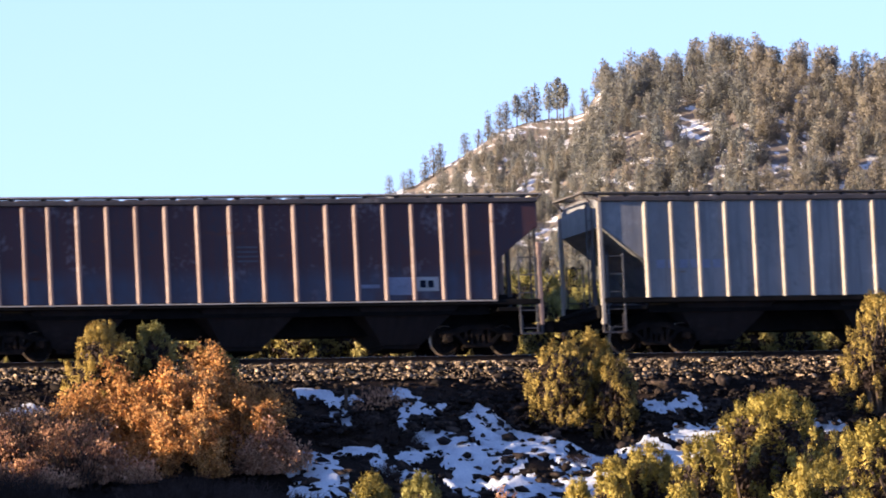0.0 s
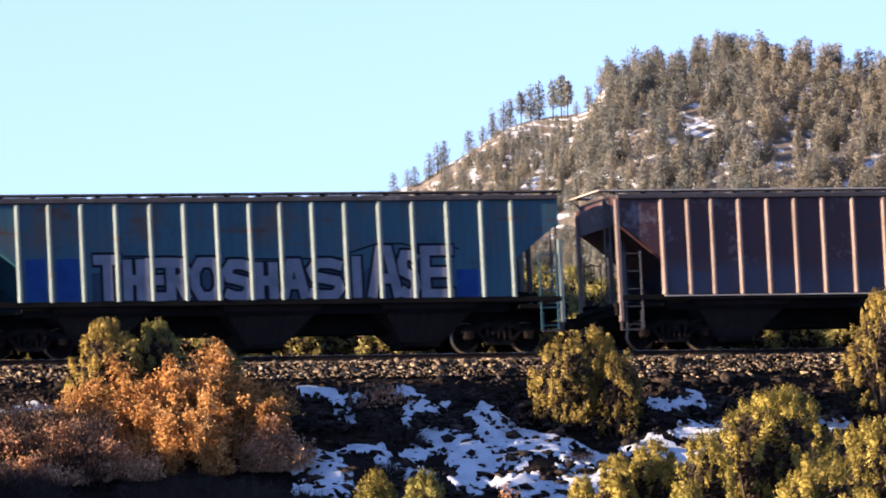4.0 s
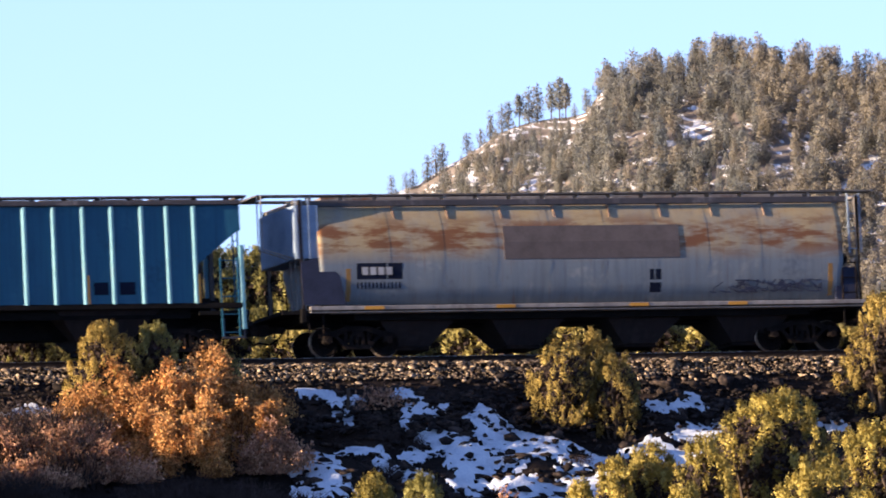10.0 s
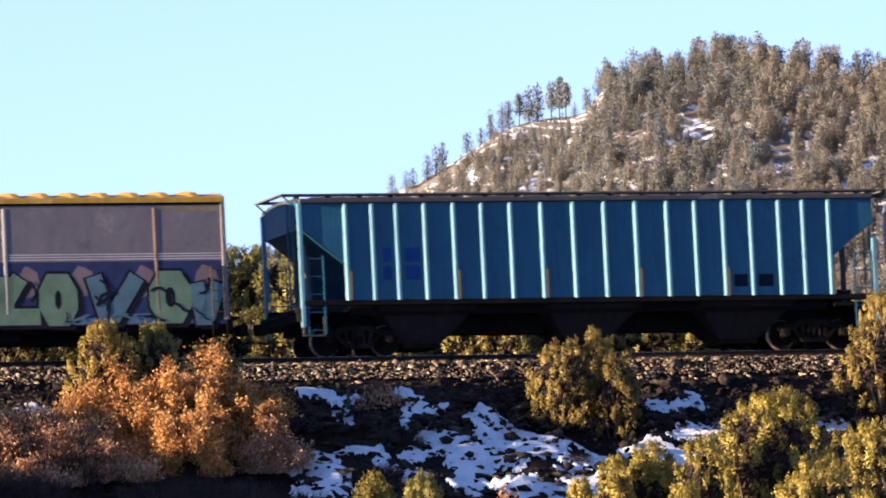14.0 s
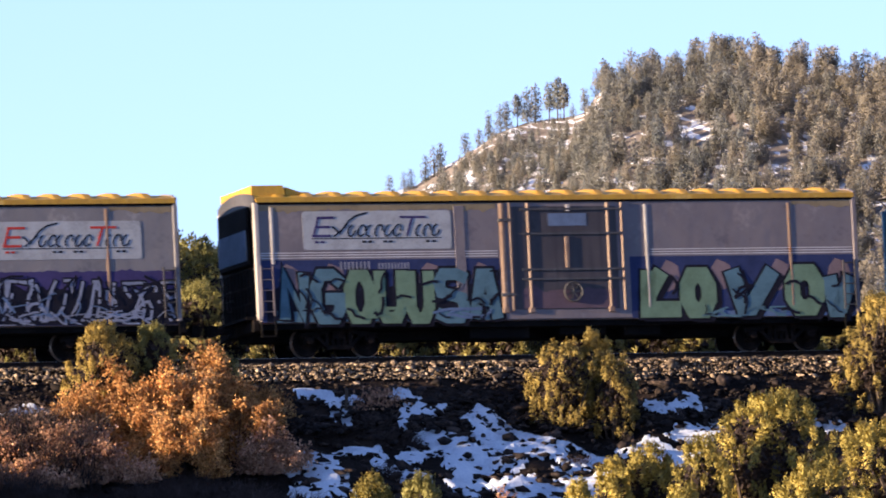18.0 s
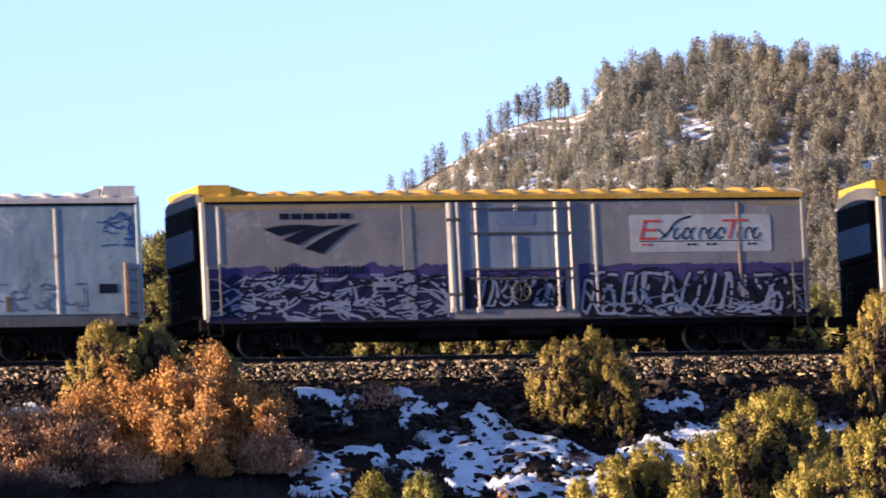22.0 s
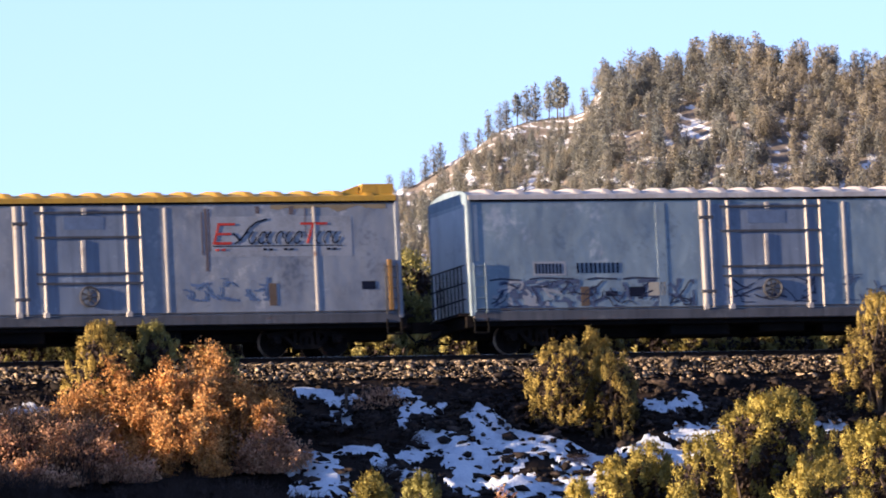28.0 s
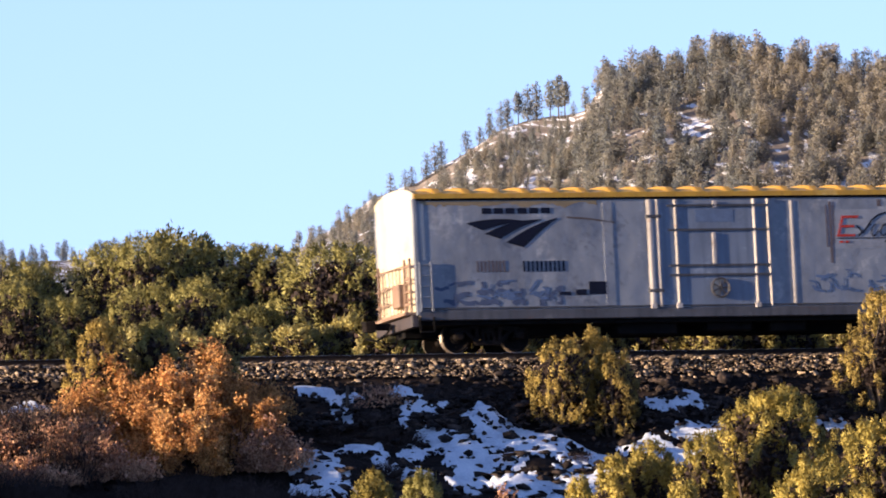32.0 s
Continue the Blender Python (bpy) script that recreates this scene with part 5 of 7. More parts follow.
# ---- covered hopper with smooth rounded sides ----
def round_hopper(name, label, middle, body_m, trim_m):
    thing = empty(name)
    tagged(thing, label, "hopper car", "cars of the train")
    cars.append((thing, middle))
    L = 7.75
    prof = [(-1.32, 1.4), (-1.5, 1.9), (-1.57, 2.5), (-1.56, 3.1), (-1.47, 3.65), (-1.28, 4.05), (-1.0, 4.3), (0, 4.42)]
    prof = prof + [(-y, z) for y, z in prof[-2::-1]]
    n = len(prof)
    # the tank: rings along the car; the ends slope inward below the shoulder
    xs = [-8.05, -7.9, -6.6, -5.0, -3.4, -1.8, -0.2, 1.5, 3.1, 4.7, 6.3, 7.55, 7.7]
    bm = bmesh.new()
    rings = []
    for x in xs:
        rings.append([bm.verts.new((x * (1 if z > 2.4 else 1 - 0.02 * (2.4 - z)), y, z)) for y, z in prof])
    for a, b in zip(rings, rings[1:]):
        for i in range(n):
            bm.faces.new((a[i], a[(i + 1) % n], b[(i + 1) % n], b[i]))
    bm.faces.new(rings[0][::-1])
    bm.faces.new(rings[-1])
    bmesh.ops.recalc_face_normals(bm, faces=bm.faces)
    for f in bm.faces:
        f.smooth = len(f.verts) == 4
    part("tank_body", bm, body_m, thing)
    for x in (-6.05, -4.45, -2.85, -1.25, 0.4, 1.95, 3.5, 5.1):
        s = bmesh.new()
        q = [(y * 1.004 - 0.004, z * 1.002) for y, z in prof[1:6]]
        for (ya, za), (yb, zb) in zip(q, q[1:]):
            v = [s.verts.new(p) for p in ((x - 0.018, ya - 0.004, za), (x + 0.018, ya - 0.004, za), (x + 0.018, yb - 0.004, zb), (x - 0.018, yb - 0.004, zb))]
            s.faces.new(v)
        part("weld_seam", s, body_m, thing)
        part("roof_bracket", prism(bmesh.new(), ((-1.0, 4.33), (-1.16, 4.24), (-1.32, 4.06), (-1.44, 3.8), (-1.41, 3.8), (-1.26, 4.08)), "x", x + 0.3, x + 0.33), M["rodbrown"], thing)
    for s in (-1, 1):
        part("side_sill", boxes((-8.4, 8.3, min(s * 1.3, s * 1.62), max(s * 1.3, s * 1.62), 1.16, 1.36, 0.02)), trim_m, thing, "pale steel side sill with yellow marks")
        part("sill_groove", boxes((-8.38, 8.28, min(s * 1.6, s * 1.626), max(s * 1.6, s * 1.626), 1.2, 1.25)), M["black"], thing)
        part("eave_rail", boxes((-8.2, 8.0, min(s * 1.28, s * 1.4), max(s * 1.28, s * 1.4), 4.16, 4.34, 0.02)), M["darkroof"], thing)
        for e in (-8.55, 8.2):
            part("corner_post", boxes((e - 0.03, e + 0.03, s * 1.5 - 0.03, s * 1.5 + 0.03, 1.2, 4.35)), M["bogie"], thing)
            ladder(thing, M["greyblue"], e * 0.99, s * 1.5, 2.7, 4.4, 0.36)
            ladder(thing, M["bogie"], e * 0.96, s * 1.52, 0.6, 2.5, 0.42)
    for x in (-6.5, -2.6, 1.4, 4.4):
        part("sill_mark", boxes((x - 0.28, x + 0.28, -1.634, -1.622, 1.25, 1.34)), M["yellowpaint"], thing, "yellow reflector on the sill")
    for e, x1 in ((-1, -8.5), (1, 8.2)):
        part("end_platform", boxes((x1 - 0.7, x1 + 0.7, -1.55, 1.55, 1.14, 1.24)), M["black"], thing)
        part("end_sill", boxes((min(x1, x1 + e * 0.16), max(x1, x1 + e * 0.16), -1.6, 1.6, 0.9, 1.3, 0.02)), M["black"], thing)
        ladder(thing, trim_m, x1 + e * 0.1, -0.9, 1.3, 4.4, 0.42, "y")
        part("end_frame", boxes((x1 - 0.04, x1 + 0.04, -1.5, -1.42, 1.3, 4.35), (x1 - 0.04, x1 + 0.04, 1.42, 1.5, 1.3, 4.35), (x1 - 0.04, x1 + 0.04, -1.5, 1.5, 4.28, 4.36)), trim_m, thing)
        slope = prism(bmesh.new(), ((x1 - e * 0.6, 2.55), (x1 - e * 2.0, 1.45), (x1 - e * 2.1, 1.45), (x1 - e * 0.7, 2.6)), "y", -1.25, 1.25)
        part("slope_sheet", slope, M["black"], thing)
        coupler(thing, x1 + e * 0.14)
        bogie(thing, x1 - e * 1.65)
    part("end_box", boxes((7.45, 8.2, -1.45, 1.2, 1.36, 2.3, 0.03)), M["darkblue"], thing, "dark machinery box at the end")
    tank = tube(bmesh.new(), (7.75, -1.2, 2.55), (7.75, 0.6, 2.55), 0.22, n=12)
    part("air_tank", tank, M["bogie"], thing)
    part("end_shield", flat(((-8.6, 2.6), (-7.95, 2.75), (-7.45, 2.2), (-7.3, 1.4), (-8.55, 1.4)), -1.53, 0.02), M["darkblue"], thing, "dark blue steel shield at the end")
    part("end_panel", boxes((-8.72, -8.0, -1.5, 1.5, 2.7, 4.2, 0.02)), M["greyblue"], thing, "grey blue end panel")
    brake_wheel(thing, M["black"], -8.75, 0.4, 2.2)
    part("running_board", boxes((-9.6, 9.0, -0.95, -0.5, 4.52, 4.56), (-9.6, 9.0, 0.5, 0.95, 4.52, 4.56), (-9.6, -9.2, -0.95, 0.95, 4.52, 4.56)), M["grate"], thing)
    for k in range(-8, 9):
        for y in (-0.9, 0.55):
            part("board_bracket", boxes((k - 0.03, k + 0.03, y, y + 0.35, 4.33, 4.52)), trim_m, thing)
    for y in (-1.3, -0.95):
        bm = tube(bmesh.new(), (-9.6, y, 4.5), (-9.6, y, 3.0), 0.02, n=5)
        tube(bm, (-9.6, y, 3.0), (-8.6, y, 2.7), 0.02, n=5)
        part("grab_rail", bm, trim_m, thing)
    part("roof_trough", boxes((-7.5, 7.3, -0.32, 0.32, 4.4, 4.55, 0.02)), trim_m, thing)
    part("centre_sill", boxes((-8.4, 8.2, -0.3, 0.3, 0.9, 1.2)), M["black"], thing)
    part("belly", boxes((-7.0, 6.7, -1.3, 1.3, 0.98, 1.4)), M["black"], thing)
    for x in (-5.05, -1.75, 1.75, 5.05):
        lo = bmesh.new()
        t, b = 1.4, 0.5
        vs = [lo.verts.new(p) for p in ((x - t, -1.3, 1.3), (x + t, -1.3, 1.3), (x + t, 1.3, 1.3), (x - t, 1.3, 1.3), (x - b, -0.6, 0.3), (x + b, -0.6, 0.3), (x + b, 0.6, 0.3), (x - b, 0.6, 0.3))]
        for q in ((0, 1, 5, 4), (1, 2, 6, 5), (2, 3, 7, 6), (3, 0, 4, 7), (4, 5, 6, 7), (3, 2, 1, 0)):
            lo.faces.new([vs[i] for i in q])
        bmesh.ops.recalc_face_normals(lo, faces=lo.faces)
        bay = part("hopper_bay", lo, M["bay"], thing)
        part("outlet_gate", boxes((x - 0.5, x + 0.5, -0.6, 0.6, 0.18, 0.3, 0.02)), M["bogie"], bay)
    return thing


TANK = ((1.4, -1.32), (1.9, -1.5), (2.5, -1.57), (3.1, -1.56), (3.65, -1.47), (4.05, -1.28), (4.3, -1.0))


def on_tank(x0, x1, z0, z1, lift=0.006):
    """A thin plate laid on the rounded side."""
    zs = [z0] + [z for z, _ in TANK if z0 + 0.03 < z < z1 - 0.03] + [z1]
    bm = bmesh.new()
    rows = []
    for z in zs:
        y = float(np.interp(z, [a for a, _ in TANK], [b for _, b in TANK]))
        rows.append([bm.verts.new(p) for p in ((x0, y - lift, z), (x1, y - lift, z), (x1, y, z), (x0, y, z))])
    for a, b in zip(rows, rows[1:]):
        for i in range(4):
            bm.faces.new((a[i], a[(i + 1) % 4], b[(i + 1) % 4], b[i]))
    bmesh.ops.recalc_face_normals(bm, faces=bm.faces)
    return bm


# ---- refrigerated box car ----
def reefer(name, label, middle, body_m, roof_m, unit_end, end_m, white_end=False, door_m=None, ends=(-9.1, 8.85), low_sill=True):
    thing = empty(name)
    tagged(thing, label, "box car", "cars of the train")
    cars.append((thing, middle))
    W, zb, zt = 1.55, 1.0 if low_sill else 0.9, 4.28
    xa, xb = ends
    at_end = {-1: xa, 1: xb}
    rod_m = M["rodbrown"] if door_m else M["palesteel"]
    part("body", boxes((xa, xb, -W, W, zb, zt, 0.04)), body_m, thing)
    # roof: crowned sheet with raised ribs across it
    crown = ((-W - 0.06, zt), (W + 0.06, zt), (W + 0.06, zt + 0.13), (W * 0.8, zt + 0.24), (W * 0.4, zt + 0.33), (0, zt + 0.36), (-W * 0.4, zt + 0.33), (-W * 0.8, zt + 0.24), (-W - 0.06, zt + 0.13))
    roof = part("roof", prism(bmesh.new(), crown, "x", xa, xb), roof_m, thing)
    line = [(-W - 0.03, zt + 0.12), (-W * 0.8, zt + 0.25), (-W * 0.4, zt + 0.34), (0, zt + 0.37), (W * 0.4, zt + 0.34), (W * 0.8, zt + 0.25), (W + 0.03, zt + 0.12)]
    rib_me = None
    for k in range(20):
        x = xa + 0.75 + k * (xb - xa - 1.5) / 19
        if rib_me is None:
            bm = bmesh.new()
            rows = []
            for j, (y, z) in enumerate(line):
                grow = 0.03 if j in (0, len(line) - 1) else 0.065
                rows.append([bm.verts.new((dx, y, z + (grow if abs(dx) < 0.15 else -0.01))) for dx in (-0.22, -0.09, 0.09, 0.2)])
            for a, b in zip(rows, rows[1:]):
                for i in range(3):
                    bm.faces.new((a[i], a[i + 1], b[i + 1], b[i]))
            for q in (0, -1):
                bm.faces.new(rows[q])
            bmesh.ops.recalc_face_normals(bm, faces=bm.faces)
            rib_me = bpy.data.meshes.new("roof_rib")
            bm.to_mesh(rib_me)
            bm.free()
        r = part_of("roof_rib", rib_me, roof_m, roof)
        r.matrix_local = pose(x, 0, 0)
    for e in (-1, 1):
        if e == unit_end:
            x0, x1 = sorted((at_end[e] + e * 0.02, at_end[e] - e * 1.0))
            part("roof_box", prism(bmesh.new(), ((x0, zt + 0.1), (x1, zt + 0.1), (x1 - (0.0 if e > 0 else 0.1), zt + 0.5), (x0 + (0.1 if e > 0 else 0.0), zt + 0.5)), "y", -1.35, 1.35), roof_m, thing)
            part("box_ramp", prism(bmesh.new(), ((at_end[e] - e * 1.0, zt + 0.12), (at_end[e] - e * 1.0, zt + 0.46), (at_end[e] - e * 1.95, zt + 0.14)), "y", -1.3, 1.3), roof_m, thing)
    for s in (-1, 1):
        y0, y1 = sorted((s * W, s * (W + 0.02)))
        if low_sill:
            part("side_sill", boxes((xa + 0.02, xb - 0.02, min(s * (W - 0.1), s * (W + 0.03)), max(s * (W - 0.1), s * (W + 0.03)), 0.86, 1.14, 0.015)), M["sillpale"], thing, "grimy pale side sill with rust runs")
            part("sill_line", boxes((xa + 0.1, xb - 0.1, min(s * W, s * (W + 0.035)), max(s * W, s * (W + 0.035)), 1.17, 1.21)), M["sillgrey"], thing)
        # black strip puts in the shadow line under the roof edge
        part("eave_shadow_strip", boxes((xa, xb, min(s * W, s * (W + 0.03)), max(s * W, s * (W + 0.03)), zt - 0.06, zt + 0.0)), M["black"], thing)
        # pale steel on the posts paints in their sunlit left faces
        for x in (-8.65, -3.1, 2.5, 6.86):
            wide = 0.1
            if x == -3.1:
                part("post", boxes((x - 0.15, x + 0.15, *sorted((s * W, s * (W + 0.012))), 1.22, 4.14, 0.006)), body_m, thing)
            else:
                part("post", prism(bmesh.new(), ((x - wide * 0.6, s * W), (x - wide * 0.15, s * (W + 0.018)), (x + wide * 0.2, s * (W + 0.018)), (x + wide * 0.6, s * W)), "z", 1.22 if x > -8 else 2.55, 4.14), M["rodbrown"] if x > 5 and roof_m is M["yellow"] and not white_end else M["palesteel"], thing)
        for e in (-1, 1):
            # pale left corner post: its sunlit edge put into the colour
            part("corner_post", boxes((at_end[e] - 0.07, at_end[e] + 0.07, min(s * (W - 0.1), s * (W + 0.035)), max(s * (W - 0.1), s * (W + 0.035)), 1.0, zt, 0.02)), M["palesteel"] if e < 0 and end_m is M["black"] else body_m, thing)
            ladder(thing, M["sillgrey"] if e > 0 else body_m, at_end[e] - e * 0.24, s * (W + 0.05), 1.1, 2.5, 0.34, rungs=5)
            part("stirrup", boxes((at_end[e] - 0.45 * (e > 0), at_end[e] + 0.45 * (e < 0), s * (W + 0.04) - 0.02, s * (W + 0.04) + 0.02, 0.52, 0.56), (at_end[e] - e * 0.02 - 0.02, at_end[e] - e * 0.02 + 0.02, s * (W + 0.04) - 0.02, s * (W + 0.04) + 0.02, 0.52, 0.95), (at_end[e] - e * 0.43 - 0.02, at_end[e] - e * 0.43 + 0.02, s * (W + 0.04) - 0.02, s * (W + 0.04) + 0.02, 0.52, 0.95)), M["black"], thing)
        door = part("plug_door", boxes((-1.55, 1.6, min(s * W, s * (W + 0.02)), max(s * W, s * (W + 0.02)), 1.2, 4.1, 0.006)), door_m or M["doorgrey"], thing)
        ya, yb = sorted((s * (W + 0.02), s * (W + 0.06)))
        for x, wide in ((-1.83, 0.16), (-1.6, 0.09), (-1.05, 0.085), (1.34, 0.085), (1.76, 0.06)):
            part("lock_rod", prism(bmesh.new(), ((x - wide * 0.6, s * (W + 0.015)), (x - wide * 0.15, s * (W + 0.055)), (x + wide * 0.2, s * (W + 0.055)), (x + wide * 0.6, s * (W + 0.015))), "z", 1.16, 4.2), rod_m, door)
        for z in (4.02, 3.33, 2.32, 2.05):
            part("door_rail", boxes((-1.3, 1.75, ya, yb - 0.02, z - 0.03, z + 0.03)), M["sillgrey"], door)
        part("lever_post", boxes((0.02, 0.14, ya, yb, 2.35, 3.25, 0.015)), rod_m, door)
        part("top_catch", boxes((0.08, 0.22, ya, yb, 3.95, 4.15, 0.015)), M["palesteel"], door)
        for k in (-1.83, -1.05, 1.34):
            part("rod_foot", boxes((k - 0.09, k + 0.09, ya, yb + 0.02, 1.1, 1.26, 0.02)), rod_m, door)
        for z in (1.62, 3.72):
            part("rod_guide", boxes((-1.95, -1.5, ya, yb + 0.03, z - 0.05, z + 0.05, 0.015)), M["sillgrey"], door)
        bm = bmesh.new()
        n, r, c = 14, 0.27, (0.2, 1.68)
        yy = s * (W + 0.07)
        ring = [Vector((c[0] + r * math.cos(k * math.tau / n), yy, c[1] + r * math.sin(k * math.tau / n))) for k in range(n)]
        for k in range(n):
            tube(bm, ring[k], ring[(k + 1) % n], 0.03, n=5)
        for k in range(0, n, 2):
            tube(bm, (c[0], yy, c[1]), ring[k], 0.02, n=5)
        part("hand_wheel", bm, M["sillgrey"], door)
        part("notice", boxes((-0.45, 0.7, *sorted((s * (W + 0.021), s * (W + 0.026))), 3.55, 3.9)), M["doordark"], door)
    for e in (-1, 1):
        x0, x1 = sorted((at_end[e], at_end[e] + e * 0.05))
        m = end_m if e == -1 or not white_end else body_m
        part("end_wall", boxes((x0, x1, -W + 0.08, W - 0.08, 1.1, zt - 0.05, 0.02)), m, thing)
        part("end_cap", prism(bmesh.new(), ((-W - 0.02, 4.1), (W + 0.02, 4.1), (W + 0.02, zt + 0.16), (W * 0.8, zt + 0.27), (W * 0.4, zt + 0.36), (0, zt + 0.39), (-W * 0.4, zt + 0.36), (-W * 0.8, zt + 0.27), (-W - 0.02, zt + 0.16)), "x", x0, x1 + 0.01), M["sillgrey"] if end_m is M["black"] and e < 0 else body_m if not white_end or e > 0 else end_m, thing)
        xr = x1 + 0.12 if e > 0 else x0 - 0.12
        # shade between cars, and sun on the rear end, put into these colours
        for k in range(9):
            y = -1.2 + k * 0.3
            part("railing_post", tube(bmesh.new(), (xr, y, 1.08), (xr, y, 2.45), 0.02, n=5), M["rodbrown"] if white_end and e < 0 else M["bogie"], thing)
        for z in (1.5, 1.95, 2.45):
            part("railing_bar", tube(bmesh.new(), (xr, -1.45, z), (xr, 1.45, z), 0.022, n=5), M["rodbrown"] if white_end and e < 0 else M["bogie"], thing)
        part("end_platform", boxes((min(at_end[e], at_end[e] + e * 0.4), max(at_end[e], at_end[e] + e * 0.4), -1.5, 1.5, 1.02, 1.1)), M["rodbrown"] if white_end and e < 0 else M["bogie"], thing)
        part("end_sill", boxes((min(at_end[e], at_end[e] + e * 0.2), max(at_end[e], at_end[e] + e * 0.2), -1.5, 1.5, 0.68, 1.02, 0.02)), M["doorbrown"] if white_end and e < 0 else M["bogie"], thing)
        if white_end and e < 0:
            part("brake_box", boxes((x0 - 0.3, x0, -0.9, -0.35, 1.3, 1.95, 0.03)), M["rodbrown"], thing, "rusty brake gear box")
            part("end_door", boxes((x0 - 0.05, x0, -0.2, 0.75, 1.2, 2.5, 0.02)), end_m, thing)
            for z in (1.35, 1.7, 2.05, 2.4):
                part("end_step", boxes((x0 - 0.16, x0 - 0.1, -1.5, -1.05, z - 0.025, z + 0.025)), M["rodbrown"], thing)
            for y in (-1.5, -1.05, 1.1):
                part("end_bar", boxes((x0 - 0.17, x0 - 0.11, y - 0.035, y + 0.035, 1.05, 2.62)), M["rodbrown"], thing)
        brake_wheel(thing, M["sillgrey"], at_end[e] + e * 0.12, 0.7, 1.75)
        coupler(thing, at_end[e] + e * 0.3)
        bogie(thing, e * 6.65)
    part("underframe", boxes((xa, xb, -1.4, 1.4, 0.74, 1.0)), M["black"], thing)
    part("centre_sill", boxes((xa, xb, -0.32, 0.32, 0.5, 0.95)), M["black"], thing)
    for x, w, z in ((-1.9, 0.9, 0.42), (0.6, 0.7, 0.5), (2.4, 0.55, 0.46)):
        part("underfloor_box", boxes((x - w, x + w, -1.15, -0.2, z, 0.9, 0.04)), M["black"], thing)
    if end_m is M["black"]:
        x = xa - 0.05
        part("cooling_unit", boxes((x - 0.14, x, -1.25, 1.25, 2.55, 4.2, 0.05)), M["black"], thing, "black cooling unit on the end")
        part("unit_panel", boxes((x - 0.17, x - 0.14, -1.2, 1.2, 2.7, 3.55, 0.01)), M["unitblue"], thing, "pale blue cover of the cooling unit")
    return thing


def word_board(thing, x0, x1, z0, z1, red, ink, board=None):
    """A wide sign: a pale board with rounded corners, slanted red strokes, a row of dark slanted rings, a line under them; no lettering."""
    y = -1.553
    w, h = x1 - x0, z1 - z0
    if board:
        r, edge = 0.09, []
        for cx, cz, a0 in ((x1 - r, z1 - r, 0), (x0 + r, z1 - r, 90), (x0 + r, z0 + r, 180), (x1 - r, z0 + r, 270)):
            edge += [(cx + r * math.cos(radians(a0 + k * 30)), cz + r * math.sin(radians(a0 + k * 30))) for k in range(4)]
        part("sign_board", flat(edge, y, 0.006), board, thing, "pale rounded sign board")
    y -= 0.008

    def at(u, v):
        return x0 + w * u, z0 + h * v
    bm = bmesh.new()
    for a, b in (((0.1, 0.83), (0.21, 0.83)), ((0.085, 0.59), (0.18, 0.59)), ((0.065, 0.36), (0.18, 0.36))):
        strip(bm, (at(*a), at(*b)), 0.07, y)
    strip(bm, (at(0.105, 0.83), at(0.07, 0.36)), 0.06, y)
    part("sign_stroke", bm, red, thing)
    bm = bmesh.new()
    for a, b in (((0.66, 0.83), (0.83, 0.83)), ((0.74, 0.83), (0.7, 0.36))):
        strip(bm, (at(*a), at(*b)), 0.065, y)
    part("sign_stroke", bm, red, thing)
    for k, u in enumerate((0.33, 0.395, 0.45, 0.51, 0.575, 0.635, 0.785, 0.835, 0.895)):      # a row of slanted rings and bars
        ring = [at(u + 0.024 * math.cos(a) + 0.012 * math.sin(a), 0.49 + 0.15 * math.sin(a)) for a in (j * math.tau / 10 for j in range(0 if k % 2 else 3, 11 - k % 4))]
        part("sign_ink", strip(bmesh.new(), ring, 0.038, y), ink, thing)
    part("sign_sweep", strip(bmesh.new(), (at(0.2, 0.6), at(0.245, 0.42), at(0.31, 0.75), at(0.36, 0.88), at(0.43, 0.95)), 0.045, y), ink, thing)
    part("sign_sweep", strip(bmesh.new(), (at(0.21, 0.35), at(0.3, 0.64)), 0.04, y), ink, thing)
    part("sign_line", strip(bmesh.new(), (at(0.06, 0.29), at(0.93, 0.29)), 0.022, y), ink, thing)
    for u in (0.08, 0.12, 0.4, 0.44, 0.54, 0.58, 0.83, 0.87):
        part("sign_dot", strip(bmesh.new(), (at(u, 0.2), at(u + 0.018, 0.2)), 0.055, y), red if u < 0.2 else ink, thing)


